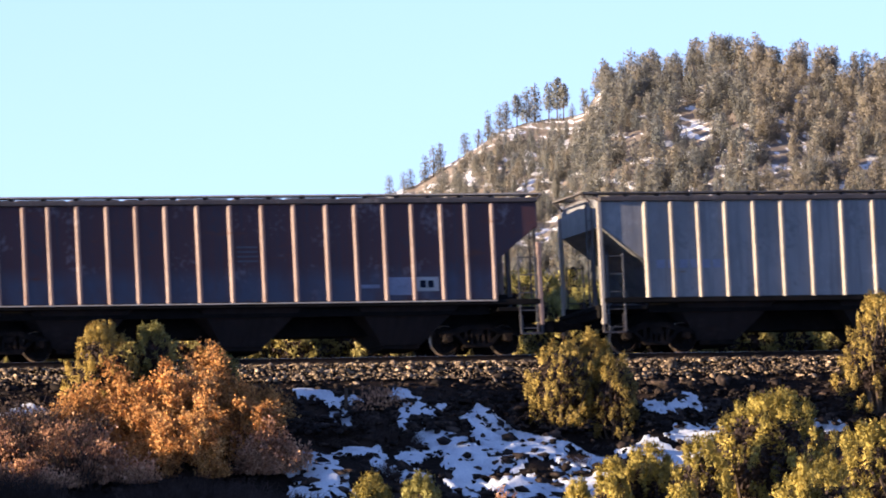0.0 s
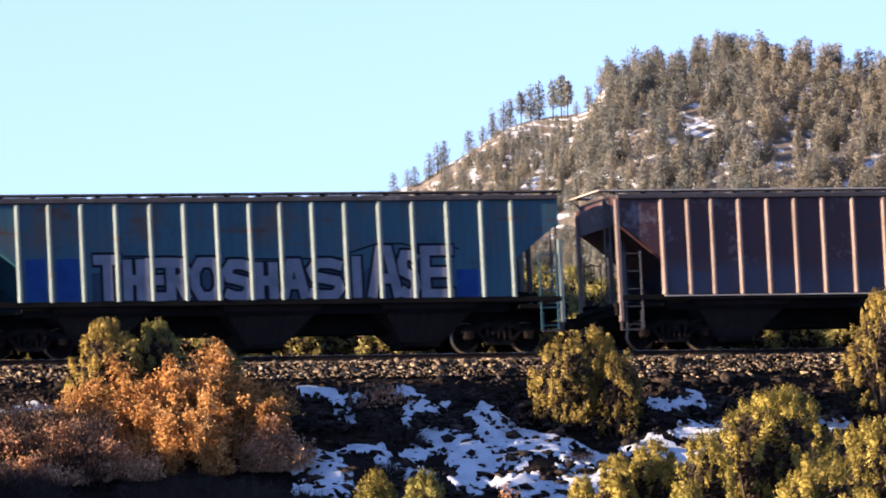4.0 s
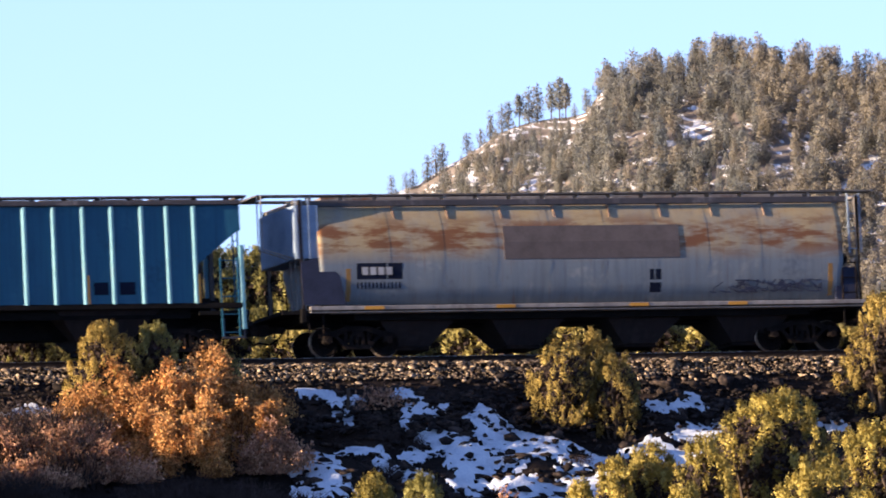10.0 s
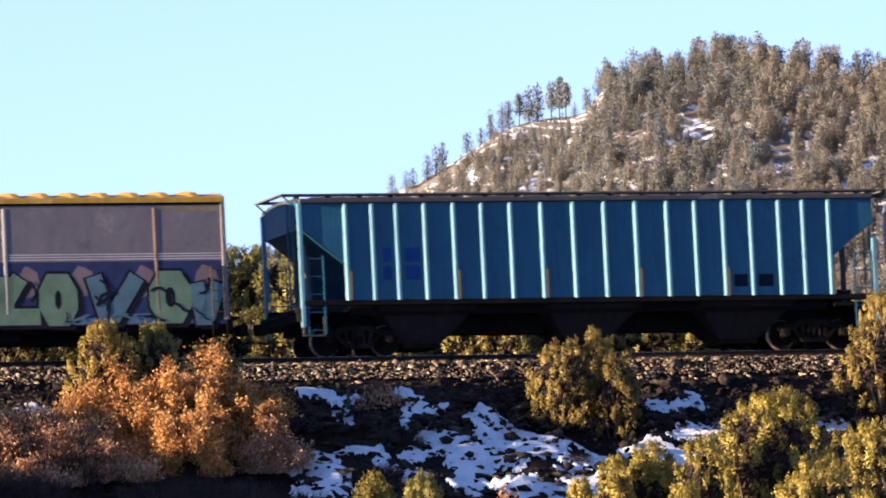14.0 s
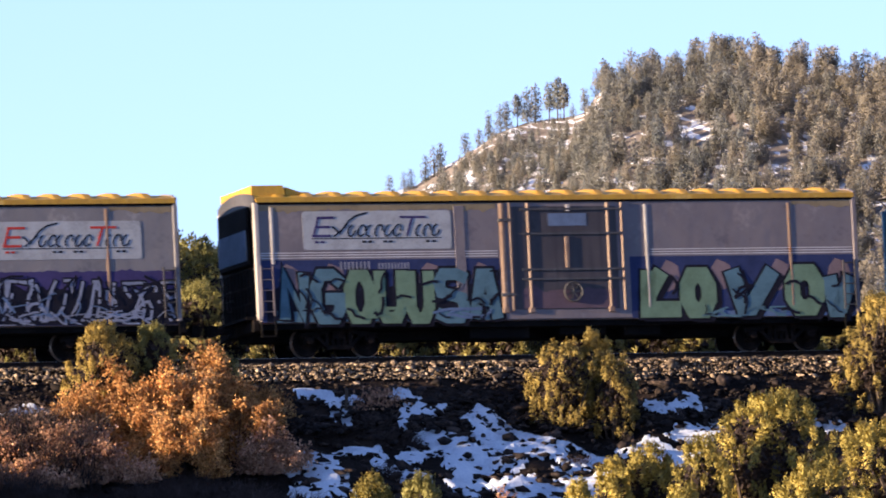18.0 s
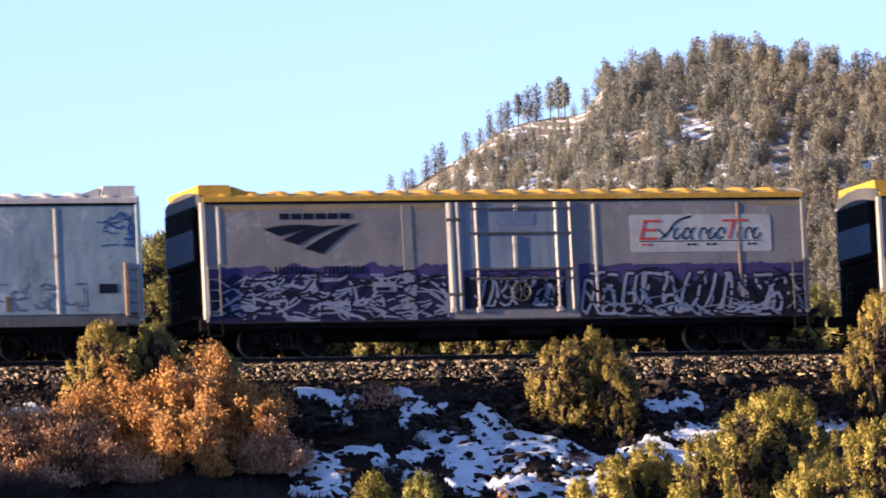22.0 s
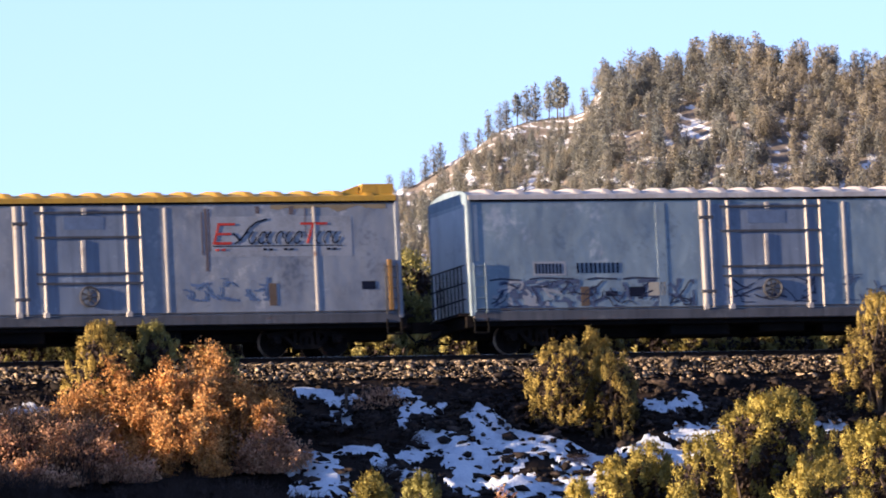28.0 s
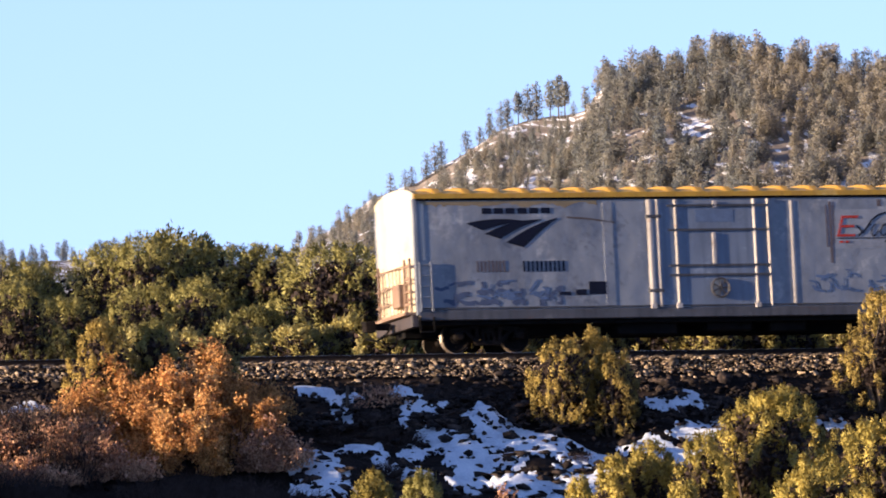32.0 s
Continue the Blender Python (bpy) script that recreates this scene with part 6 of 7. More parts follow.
# rounded block forms sprayed on the cars, each a set of strokes in a unit square
FORMS = {
    "h": (((0.1, 0), (0.1, 1)), ((0.9, 0), (0.9, 1)), ((0.1, 0.5), (0.9, 0.5))),
    "t": (((0.5, 0), (0.5, 1)), ((0, 1), (1, 1))),
    "i": (((0.5, 0), (0.5, 1)),),
    "e": (((1, 1), (0.1, 1), (0.1, 0), (1, 0)), ((0.1, 0.5), (0.8, 0.5))),
    "r": (((0.1, 0), (0.1, 1), (0.8, 0.98), (1, 0.75), (0.8, 0.52), (0.1, 0.5)), ((0.5, 0.5), (1, 0))),
    "o": (((0.25, 0), (0, 0.3), (0, 0.7), (0.25, 1), (0.75, 1), (1, 0.7), (1, 0.3), (0.75, 0), (0.25, 0)),),
    "s": (((1, 0.92), (0.7, 1), (0.2, 1), (0, 0.8), (0.1, 0.58), (0.9, 0.44), (1, 0.22), (0.8, 0), (0.3, 0), (0, 0.08)),),
    "a": (((0, 0), (0.35, 1), (0.65, 1), (1, 0)), ((0.2, 0.36), (0.8, 0.36))),
    "g": (((1, 0.85), (0.7, 1), (0.25, 1), (0, 0.7), (0, 0.3), (0.25, 0), (0.8, 0), (1, 0.2), (1, 0.45), (0.55, 0.45)),),
    "u": (((0, 1), (0, 0.25), (0.25, 0), (0.75, 0), (1, 0.25), (1, 1)),),
    "l": (((0.15, 1), (0.1, 0.05), (1, 0.05)), ((0.5, 1), (0.15, 0.5))),
    "v": (((0, 1), (0.25, 0.05), (0.45, 0.05), (1, 1)),),
    "n": (((0.05, 0), (0.1, 1), (0.85, 0.05), (0.95, 1)),),
    "k": (((0.05, 0), (0.05, 1)), ((0.95, 1), (0.1, 0.45), (1, 0))),
}


def block(thing, form, x0, x1, z0, z1, y, fill, edge, fat, lean=0.0, drop=0.0):
    """One fat sprayed form: dark rim, pale fill, and a dark shadow dropped to one side."""
    lines = [[(x0 + (x1 - x0) * u + lean * (v - 0.5), z0 + (z1 - z0) * v) for u, v in line] for line in FORMS[form]]
    rim = bmesh.new()
    for line in lines:
        strip(rim, line, fat + 0.15, y, 0.003)
        if drop:
            strip(rim, [(x + drop, z - drop * 0.6) for x, z in line], fat + 0.04, y, 0.003)
    rim = part("spray_rim", rim, edge, thing)
    body = bmesh.new()
    for line in lines:
        strip(body, line, fat, y - 0.004, 0.003)
    part("spray_fill", body, fill, rim)


def emblem(thing, x0, x1, z0, z1, ink):
    """Three swept bands that narrow to one point, and a row of bars above."""
    y = -1.556
    w, h = x1 - x0, z1 - z0
    for a, b, tip, bow in (((0.0, 0.83), (0.18, 0.59), (0.64, 0.9), 0.1), ((0.2, 0.47), (0.37, 0.3), (0.82, 0.94), 0.14), ((0.43, 0.18), (0.62, 0.0), (1.0, 1.0), 0.1)):
        top, low = [], []
        for k in range(9):
            t = k / 8
            up = bow * math.sin(t * math.pi)
            top.append((x0 + w * (a[0] + (tip[0] - a[0]) * t), z0 + h * (a[1] + (tip[1] - a[1]) * t + up)))
            low.append((x0 + w * (b[0] + (tip[0] - b[0]) * t), z0 + h * (b[1] + (tip[1] - 0.03 - b[1]) * t + up * 0.5)))
        part("emblem_band", prism(bmesh.new(), low + top[::-1], "y", y, y - 0.006), ink, thing)
    bars(thing, "emblem_bar", ink, x0 + w * 0.18, x0 + w * 0.95, z1 + 0.12, z1 + 0.28, y, 6, 0.2)


# ---- paint of the cars ----
M["oxide"] = painted("brown_oxide_paint", (0.07, 0.03, 0.033), (0.038, 0.034, 0.05), (0.1, 0.034, 0.022), 0.5, (0.2, 0.165, 0.175), run=(9, 1, 0.22), wash=((0.055, 0.066, 0.1), (1.2, 2.3), (0.3, 0.55)))
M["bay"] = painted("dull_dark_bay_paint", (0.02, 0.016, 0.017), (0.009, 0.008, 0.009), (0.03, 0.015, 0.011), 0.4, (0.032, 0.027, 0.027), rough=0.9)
# rib paints: sunlight on the ribs is put into colours paler than the sides
M["oxiderib"] = painted("worn_oxide_lit_pale", (0.25, 0.182, 0.16), (0.15, 0.095, 0.082), (0.14, 0.055, 0.03), 0.45, (0.38, 0.32, 0.29))
M["palegrey"] = painted("pale_grey_paint", (0.221, 0.221, 0.23), (0.128, 0.132, 0.14), (0.17, 0.102, 0.0595), 0.3, (0.289, 0.289, 0.289))
M["greyrib"] = painted("worn_sunlit_grey_rib", (0.33, 0.295, 0.25), (0.235, 0.2, 0.168), (0.23, 0.13, 0.065), 0.35, (0.42, 0.39, 0.35))
M["teal"] = painted("teal_paint", (0.036, 0.1, 0.135), (0.026, 0.066, 0.09), (0.1, 0.037, 0.02), 0.6, (0.05, 0.1, 0.12), band=(3.0, 4.4), wash=((0.1, 0.07, 0.055), (2.9, 4.4), (0.5, 0.68)))
# brighter teal for the ends: their sunlight put into the paint
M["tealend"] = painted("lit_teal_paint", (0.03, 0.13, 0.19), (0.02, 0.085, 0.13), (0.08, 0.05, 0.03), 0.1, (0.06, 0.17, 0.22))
M["tealrib"] = painted("sunlit_teal_rib", (0.16, 0.21, 0.215), (0.1, 0.14, 0.15), (0.19, 0.09, 0.042), 0.45, (0.32, 0.36, 0.34))
M["blue"] = painted("blue_paint", (0.015, 0.098, 0.16), (0.011, 0.066, 0.115), (0.04, 0.03, 0.03), 0.08, (0.025, 0.12, 0.18), dents=0.15, run=(7, 1, 0.25))
M["bluerib"] = painted("sunlit_blue_rib", (0.13, 0.31, 0.38), (0.08, 0.22, 0.29), (0.2, 0.13, 0.07), 0.1, (0.2, 0.3, 0.36))
# wash: warm sunlight on the upper bulge, painted in beside the real rust
M["tan"] = painted("chalky_tan_paint_lit_top", (0.175, 0.2, 0.215), (0.115, 0.13, 0.15), (0.17, 0.058, 0.016), 1.1, (0.29, 0.29, 0.27), band=(2.75, 3.75), wash=((0.42, 0.305, 0.145), (2.75, 4.4), (0.24, 0.62)))
M["tantrim"] = painted("grimy_pale_trim", (0.26, 0.235, 0.21), (0.12, 0.105, 0.098), (0.17, 0.075, 0.035), 0.6, (0.36, 0.33, 0.3))
M["darkroof"] = painted("dark_roof_paint", (0.07, 0.06, 0.06), (0.04, 0.038, 0.04), (0.15, 0.06, 0.03), 0.35, (0.18, 0.16, 0.15))
M["white"] = painted("dirty_white_paint", (0.23, 0.245, 0.27), (0.1, 0.112, 0.14), (0.18, 0.105, 0.06), 0.25, (0.42, 0.415, 0.41), dents=0.5, streak=0.6, run=(0.9, 1, 0.5))
# side out of the sun: skylight blue put into the pale paint
M["skylitwhite"] = painted("dirty_skylit_white_paint", (0.2, 0.26, 0.3), (0.115, 0.15, 0.185), (0.15, 0.1, 0.07), 0.2, (0.38, 0.41, 0.45), dents=0.5, streak=0.6, run=(0.9, 1, 0.5))
M["warmgrey"] = painted("warm_grey_paint", (0.2, 0.18, 0.175), (0.13, 0.12, 0.125), (0.3, 0.17, 0.08), 0.1, (0.3, 0.275, 0.26), dents=0.35, streak=0.5, run=(0.8, 1, 0.55))
M["purplegrey"] = painted("brown_grey_paint", (0.18, 0.15, 0.15), (0.12, 0.1, 0.11), (0.2, 0.09, 0.05), 0.15, (0.25, 0.21, 0.2), dents=0.35, streak=0.5, run=(0.8, 1, 0.55))
# end paints lifted above the sides: low sun put into the colour
M["whiteend"] = painted("cream_sunlit_end_paint", (0.6, 0.52, 0.37), (0.46, 0.38, 0.25), (0.34, 0.2, 0.1), 0.25, (0.72, 0.66, 0.54))
M["litend"] = painted("sunlit_white_end_paint", (0.52, 0.53, 0.53), (0.36, 0.37, 0.38), (0.3, 0.18, 0.1), 0.2, (0.62, 0.62, 0.6))
M["yellow"] = painted("yellow_roof_paint", (0.52, 0.29, 0.035), (0.36, 0.19, 0.035), (0.25, 0.11, 0.03), 0.25, (0.66, 0.42, 0.12))
M["greyroof"] = painted("pale_roof_paint", (0.5, 0.46, 0.42), (0.34, 0.3, 0.28), (0.3, 0.15, 0.08), 0.2, (0.6, 0.56, 0.52))
M["doorgrey"] = painted("blue_grey_door", (0.17, 0.2, 0.25), (0.11, 0.13, 0.17), (0.2, 0.1, 0.06), 0.1, (0.33, 0.37, 0.42))
M["doorbrown"] = painted("dark_brown_door", (0.06, 0.05, 0.052), (0.035, 0.03, 0.034), (0.1, 0.045, 0.025), 0.2, (0.09, 0.078, 0.078))
M["palesteel"] = painted("pale_and_sunlit_steel", (0.47, 0.42, 0.37), (0.27, 0.23, 0.2), (0.28, 0.13, 0.05), 0.45, (0.6, 0.55, 0.48))
M["rodbrown"] = painted("brown_tan_fittings", (0.26, 0.17, 0.115), (0.15, 0.095, 0.07), (0.2, 0.085, 0.035), 0.5, (0.4, 0.3, 0.22))
M["sillpale"] = painted("grimy_pale_sill", (0.085, 0.085, 0.092), (0.04, 0.04, 0.046), (0.11, 0.055, 0.034), 0.55, (0.15, 0.148, 0.15))
M["sillgrey"] = painted("grimy_sill", (0.075, 0.07, 0.07), (0.035, 0.034, 0.036), (0.1, 0.045, 0.028), 0.4, (0.13, 0.12, 0.115))


def plain(name, c, rough=0.8):
    return surface(name, (tuple(v * 0.8 for v in c), c, tuple(min(1, v * 1.15) for v in c)), 2.0, 14, rough, bump=0.05, spec=0.1)


M["yellowpaint"] = plain("yellow_mark", (0.5, 0.25, 0.05))
M["faded"] = plain("faded_pale_mark", (0.1, 0.1, 0.12))
M["ochre"] = plain("faded_ochre_mark", (0.27, 0.15, 0.055))
M["darkblue"] = plain("dark_blue_steel", (0.03, 0.035, 0.06))
M["greyblue"] = plain("grey_blue_steel", (0.22, 0.28, 0.36))
M["doordark"] = plain("notice_blue_grey", (0.12, 0.16, 0.24))
M["ink"] = plain("blue_black_ink", (0.008, 0.011, 0.024))
M["red"] = plain("sign_red", (0.45, 0.05, 0.04))
M["board"] = plain("sign_board_white", (0.36, 0.36, 0.36))
M["stripe"] = plain("white_stripe", (0.6, 0.55, 0.52))
M["logoblue"] = plain("strong_blue", (0.018, 0.055, 0.19))
M["bandblue"] = plain("dull_blue_band", (0.03, 0.04, 0.1))
M["spraywhite"] = plain("sprayed_grey_white", (0.2, 0.205, 0.25))
M["sprayblack"] = plain("sprayed_black", (0.012, 0.012, 0.02))
M["spraygreen"] = plain("sprayed_pale_green", (0.135, 0.205, 0.135))
M["sprayteal"] = plain("sprayed_teal", (0.085, 0.155, 0.19))
M["spraypink"] = plain("sprayed_pink", (0.19, 0.135, 0.14))
M["purple"] = plain("sprayed_purple", (0.05, 0.04, 0.115))
M["navy"] = plain("sprayed_navy", (0.018, 0.018, 0.05))
M["topdirt"] = plain("tan_grime", (0.24, 0.185, 0.115))
M["spraysilver"] = plain("sprayed_silver_blue", (0.2, 0.22, 0.29))
M["smear"] = plain("faint_blue_smear", (0.075, 0.095, 0.15))
M["steelpatch"] = plain("grey_brown_patch", (0.11, 0.09, 0.085))
M["grimerun"] = plain("brown_grime_run", (0.13, 0.105, 0.105))
M["unitblue"] = plain("dull_blue_cover", (0.12, 0.16, 0.21))
M["washblue"] = plain("faint_grey_blue_wash", (0.035, 0.055, 0.085))
M["paleblue"] = plain("pale_blue_white_film", (0.27, 0.28, 0.3))
M["cream"] = plain("cream_placard", (0.4, 0.35, 0.27))
M["rustmark"] = plain("orange_rust_mark", (0.12, 0.085, 0.062))
M["doorpurple"] = plain("dull_purple_film", (0.11, 0.075, 0.09))
M["sprayblue"] = plain("sprayed_mid_blue", (0.1, 0.145, 0.24))

R18 = (-7.27, -6.48, -5.76, -4.92, -4.06, -3.22, -2.36, -1.43, -0.48, 0.46, 1.4, 2.35, 3.2, 4.05, 4.88, 5.75, 6.48, 7.27)
R17 = (-7.24, -6.45, -5.64, -4.81, -3.94, -3.09, -2.21, -1.25, -0.28, 0.68, 1.6, 2.5, 3.34, 4.17, 4.97, 5.77, 6.5, 7.27)
R16 = (-7.27, -6.36, -5.42, -4.42, -3.42, -2.44, -1.48, -0.52, 0.38, 1.32, 2.28, 3.29, 4.28, 5.3, 6.32, 7.22)

# the pale grey hopper at the head
c0 = hopper("ribbed_hopper_car", "pale grey ribbed covered hopper car, rust stained", 13.83, R17, M["palegrey"], M["greyrib"], M["darkroof"], ladder_m=M["sillpale"])
bars(c0, "painted_bar", M["spraysilver"], -6.95, -4.9, 2.32, 2.56, -1.552, 6)
# the brown one
# pale steel on running board and sill lip paints in sunlit edges
c1 = hopper("ribbed_hopper_car", "brown oxide ribbed covered hopper car with pale sunlit ribs", -5.28, R18, M["oxide"], M["oxiderib"], M["darkroof"], ladder_m=M["sillpale"], board_m=M["palesteel"])
part("lit_sill_lip", boxes((-7.3, 7.3, -1.64, -1.6, 1.44, 1.475)), M["palesteel"], c1, "pale sill lip, painted as a sunlit edge")
part("stencil_panel", rect(4.95, 5.6, 1.75, 2.15, -1.552), M["board"], c1, "pale stencilled panel")
bars(c1, "stencil_mark", M["ink"], 5.05, 5.5, 1.85, 2.05, -1.559, 2)
part("pale_patch", rect(4.1, 4.8, 1.65, 2.15, -1.552), M["spraysilver"], c1)
part("pale_patch", rect(3.3, 3.85, 1.85, 1.95, -1.552), M["spraysilver"], c1)
bm = bmesh.new()
for k in range(4):
    box(bm, -0.3, 0.3, -1.558, -1.552, 2.62 + k * 0.13, 2.67 + k * 0.13)
part("faded_emblem", bm, M["faded"], c1)
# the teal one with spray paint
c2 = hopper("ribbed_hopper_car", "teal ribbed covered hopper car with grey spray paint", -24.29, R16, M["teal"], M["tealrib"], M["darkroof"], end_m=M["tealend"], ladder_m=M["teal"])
for x0, x1 in ((-7.09, -6.5), (-6.2, -5.55)):
    part("blue_patch", ragged(x0, x1, 1.52, 2.68, -1.551, 5, 0.05), M["logoblue"], c2)
part("blue_patch", rect(5.5, 6.2, 1.5, 2.28, -1.551), M["logoblue"], c2)
part("spray_wash", ragged(-5.2, 5.3, 1.5, 2.3, -1.5512, 9, 0.16), M["washblue"], c2)
for form, x0, x1, z1 in (("t", -5.05, -4.4, 2.66), ("h", -4.2, -3.72, 2.58), ("e", -3.55, -3.1, 2.56), ("r", -2.95, -2.45, 2.56), ("o", -2.2, -1.5, 2.56), ("s", -1.25, -0.62, 2.5), ("h", -0.38, 0.15, 2.46), ("a", 0.4, 1.0, 2.5), ("s", 1.22, 2.05, 2.5), ("i", 2.3, 2.8, 2.6), ("a", 3.0, 3.75, 2.84), ("s", 3.9, 4.3, 2.7), ("e", 4.5, 5.35, 2.82)):
    block(c2, form, x0, x1, 1.6, z1, -1.555, M["spraywhite"], M["sprayblack"], 0.27)
for pts in (((-5.2, 2.76), (-3.2, 2.74), (-2.4, 2.72)), ((-1.3, 2.66), (0.3, 2.62), (2.1, 2.64)), ((2.3, 2.76), (3.1, 3.0), (3.9, 3.03), (4.4, 2.9), (5.2, 2.98), (5.6, 2.86))):
    part("spray_line", strip(bmesh.new(), pts, 0.05, -1.5552), M["sprayblack"], c2)
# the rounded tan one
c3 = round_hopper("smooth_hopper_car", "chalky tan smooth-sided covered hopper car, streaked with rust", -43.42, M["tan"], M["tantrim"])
part("steel_patch", on_tank(-2.55, 2.73, 2.62, 3.56, 0.02), M["steelpatch"], c3, "grey brown blanked-out panel")
part("mark_panel", on_tank(-6.95, -5.6, 2.1, 2.55), M["ink"], c3, "black panel with pale bars")
bars(c3, "mark_bar", M["board"], -6.8, -5.85, 2.22, 2.44, -1.568, 4)
bars(c3, "number_bar", M["ink"], -6.95, -5.6, 1.84, 2.02, -1.512, 6)
part("stencil_panel", on_tank(1.8, 2.15, 2.0, 2.3), M["ink"], c3)
part("stencil_panel", on_tank(1.8, 2.15, 1.65, 1.92), M["ink"], c3)
for x in (-7.2, 7.3):
    part("yellow_stripe", on_tank(x - 0.07, x + 0.07, 1.5, 2.4), M["ochre"], c3)
squiggles(c3, "scrawl", M["darkblue"], 3.6, 7.0, 1.62, 1.95, -1.525, 60, 0.03, 3, 0.4)
# the blue one
c4 = hopper("ribbed_hopper_car", "blue ribbed covered hopper car with pale sunlit ribs", -62.37, R18, M["blue"], M["bluerib"], M["darkroof"], ladder_m=M["blue"])
for x0, x1 in ((-6.2, -5.95), (-5.55, -5.1)):
    part("logo_patch", boxes((x0, x1, -1.56, -1.552, 2.05, 2.45), (x0, x1, -1.56, -1.552, 2.55, 2.95)), M["logoblue"], c4)
for x0, x1 in ((4.3, 4.72), (5.05, 5.5)):
    part("stencil_panel", rect(x0, x1, 1.75, 2.1, -1.552), M["ink"], c4)
for x in (-7.27, -4.06, -1.43, 1.4, 4.05, 7.27):
    part("reflector", boxes((x + 0.03, x + 0.1, -1.63, -1.56, 1.5, 2.3)), M["yellowpaint"], c4)
# the four box cars
c5 = reefer("refrigerated_box_car", "brown grey box car with yellow roof and green spray paint", -82.08, M["purplegrey"], M["yellow"], -1, M["black"], door_m=M["doorbrown"], low_sill=False)
word_board(c5, -7.74, -3.35, 2.94, 4.02, M["purple"], M["ink"], M["board"])
for z in (2.72, 2.79, 2.86):
    for x0, x1 in ((-9.0, -2.0), (2.6, 8.75)):
        part("stripe", boxes((x0, x1, -1.558, -1.552, z - 0.012, z + 0.012)), M["stripe"], c5)
for x0, x1 in ((-9.05, -1.95), (1.95, 8.8)):
    part("blue_band", rect(x0, x1, 0.92, 2.66, -1.551, 0.003), M["bandblue"], c5)
part("spray_wash", ragged(-8.9, -2.0, 0.92, 1.9, -1.5528, 6, 0.3), M["sprayblack"], c5)
part("teal_ground", ragged(-8.6, -2.2, 0.92, 1.25, -1.5536, 33, 0.2), M["sprayteal"], c5)
part("teal_ground", ragged(2.2, 8.7, 0.92, 1.12, -1.5536, 34, 0.12), M["sprayblue"], c5)
for cx, w in ((-8.2, 0.3), (-6.9, 0.35), (-4.0, 0.4), (-2.5, 0.3), (3.15, 0.3), (4.7, 0.35), (6.5, 0.3), (8.3, 0.35)):      # pale pink clouds behind the forms
    part("pink_cloud", flat([(cx + w * math.cos(k * 0.628), 2.1 + 0.4 * math.sin(k * 0.628) * (1 + 0.2 * (k % 2))) for k in range(10)], -1.5542, 0.002), M["spraypink"], c5)
for k, (form, x0, x1, z0, z1, tone) in enumerate((("n", -8.4, -7.75, 1.1, 2.2, "sprayteal"), ("g", -7.45, -6.75, 1.02, 2.24, "sprayteal"), ("o", -6.45, -5.85, 1.02, 2.2, "spraygreen"), ("u", -5.55, -4.9, 1.02, 2.24, "spraygreen"), ("u", -4.65, -4.1, 1.0, 2.22, "spraygreen"), ("s", -3.8, -3.05, 1.0, 2.22, "sprayteal"), ("a", -2.75, -2.1, 1.05, 2.2, "sprayteal"))):
    block(c5, form, x0, x1, z0, z1, -1.557 - 0.0004 * (k % 2), M[tone], M["sprayblack"], 0.33, drop=0.1)
for k, (form, x0, x1, z0, z1, tone) in enumerate((("l", 2.35, 3.3, 1.1, 2.12, "spraygreen"), ("o", 3.65, 4.3, 1.12, 2.1, "spraygreen"), ("v", 5.05, 6.2, 1.12, 2.12, "sprayteal"), ("o", 6.85, 7.6, 1.15, 2.15, "spraygreen"), ("v", 8.0, 8.6, 1.05, 1.9, "sprayteal"))):
    block(c5, form, x0, x1, z0, z1, -1.557 - 0.0004 * (k % 2), M[tone], M["sprayblack"], 0.46, drop=0.15)
for x0, x1, z, m in ((-6.6, -4.9, 1.16, "spraygreen"), (-4.6, -2.3, 1.12, "sprayblue"), (3.9, 6.6, 1.06, "sprayteal")):
    squiggles(c5, "spray_line", M[m], x0, x1, z - 0.12, z + 0.12, -1.566, 9, 0.06, int(z * 100), 0.7, 0.3)
part("spray_wash", ragged(-1.3, 1.5, 1.22, 1.75, -1.572, 12, 0.25), M["doorpurple"], c5, "dull purple spray across the lower door")
squiggles(c5, "spray_line", M["sprayblack"], -8.5, -2.0, 1.0, 2.3, -1.5685, 22, 0.06, 81, 0.6)
squiggles(c5, "spray_line", M["sprayblack"], 2.3, 8.6, 1.0, 2.2, -1.5685, 12, 0.06, 82, 0.6)
bars(c5, "number_bar", M["spraywhite"], -6.69, -5.75, 2.38, 2.6, -1.556, 4)
bars(c5, "number_bar", M["spraywhite"], -5.55, -4.6, 2.38, 2.56, -1.556, 5)
c6 = reefer("refrigerated_box_car", "grey box car with yellow roof and purple spray paint", -102.39, M["warmgrey"], M["yellow"], -1, M["black"], low_sill=False)
word_board(c6, 3.57, 7.84, 2.75, 3.81, M["red"], M["ink"], M["board"])
emblem(c6, -7.36, -4.56, 2.8, 3.66, M["ink"])
part("spray_wash", ragged(-9.05, -1.95, 0.92, 2.45, -1.552, 8, 0.2), M["purple"], c6)
part("spray_wash", ragged(1.95, 8.8, 0.92, 2.42, -1.552, 18, 0.08), M["purple"], c6)
part("spray_wash", ragged(-1.5, 1.55, 1.21, 2.3, -1.572, 28, 0.1), M["purple"], c6)
part("navy_ground", ragged(-9.05, -1.95, 0.93, 2.1, -1.5555, 17, 0.25), M["navy"], c6)
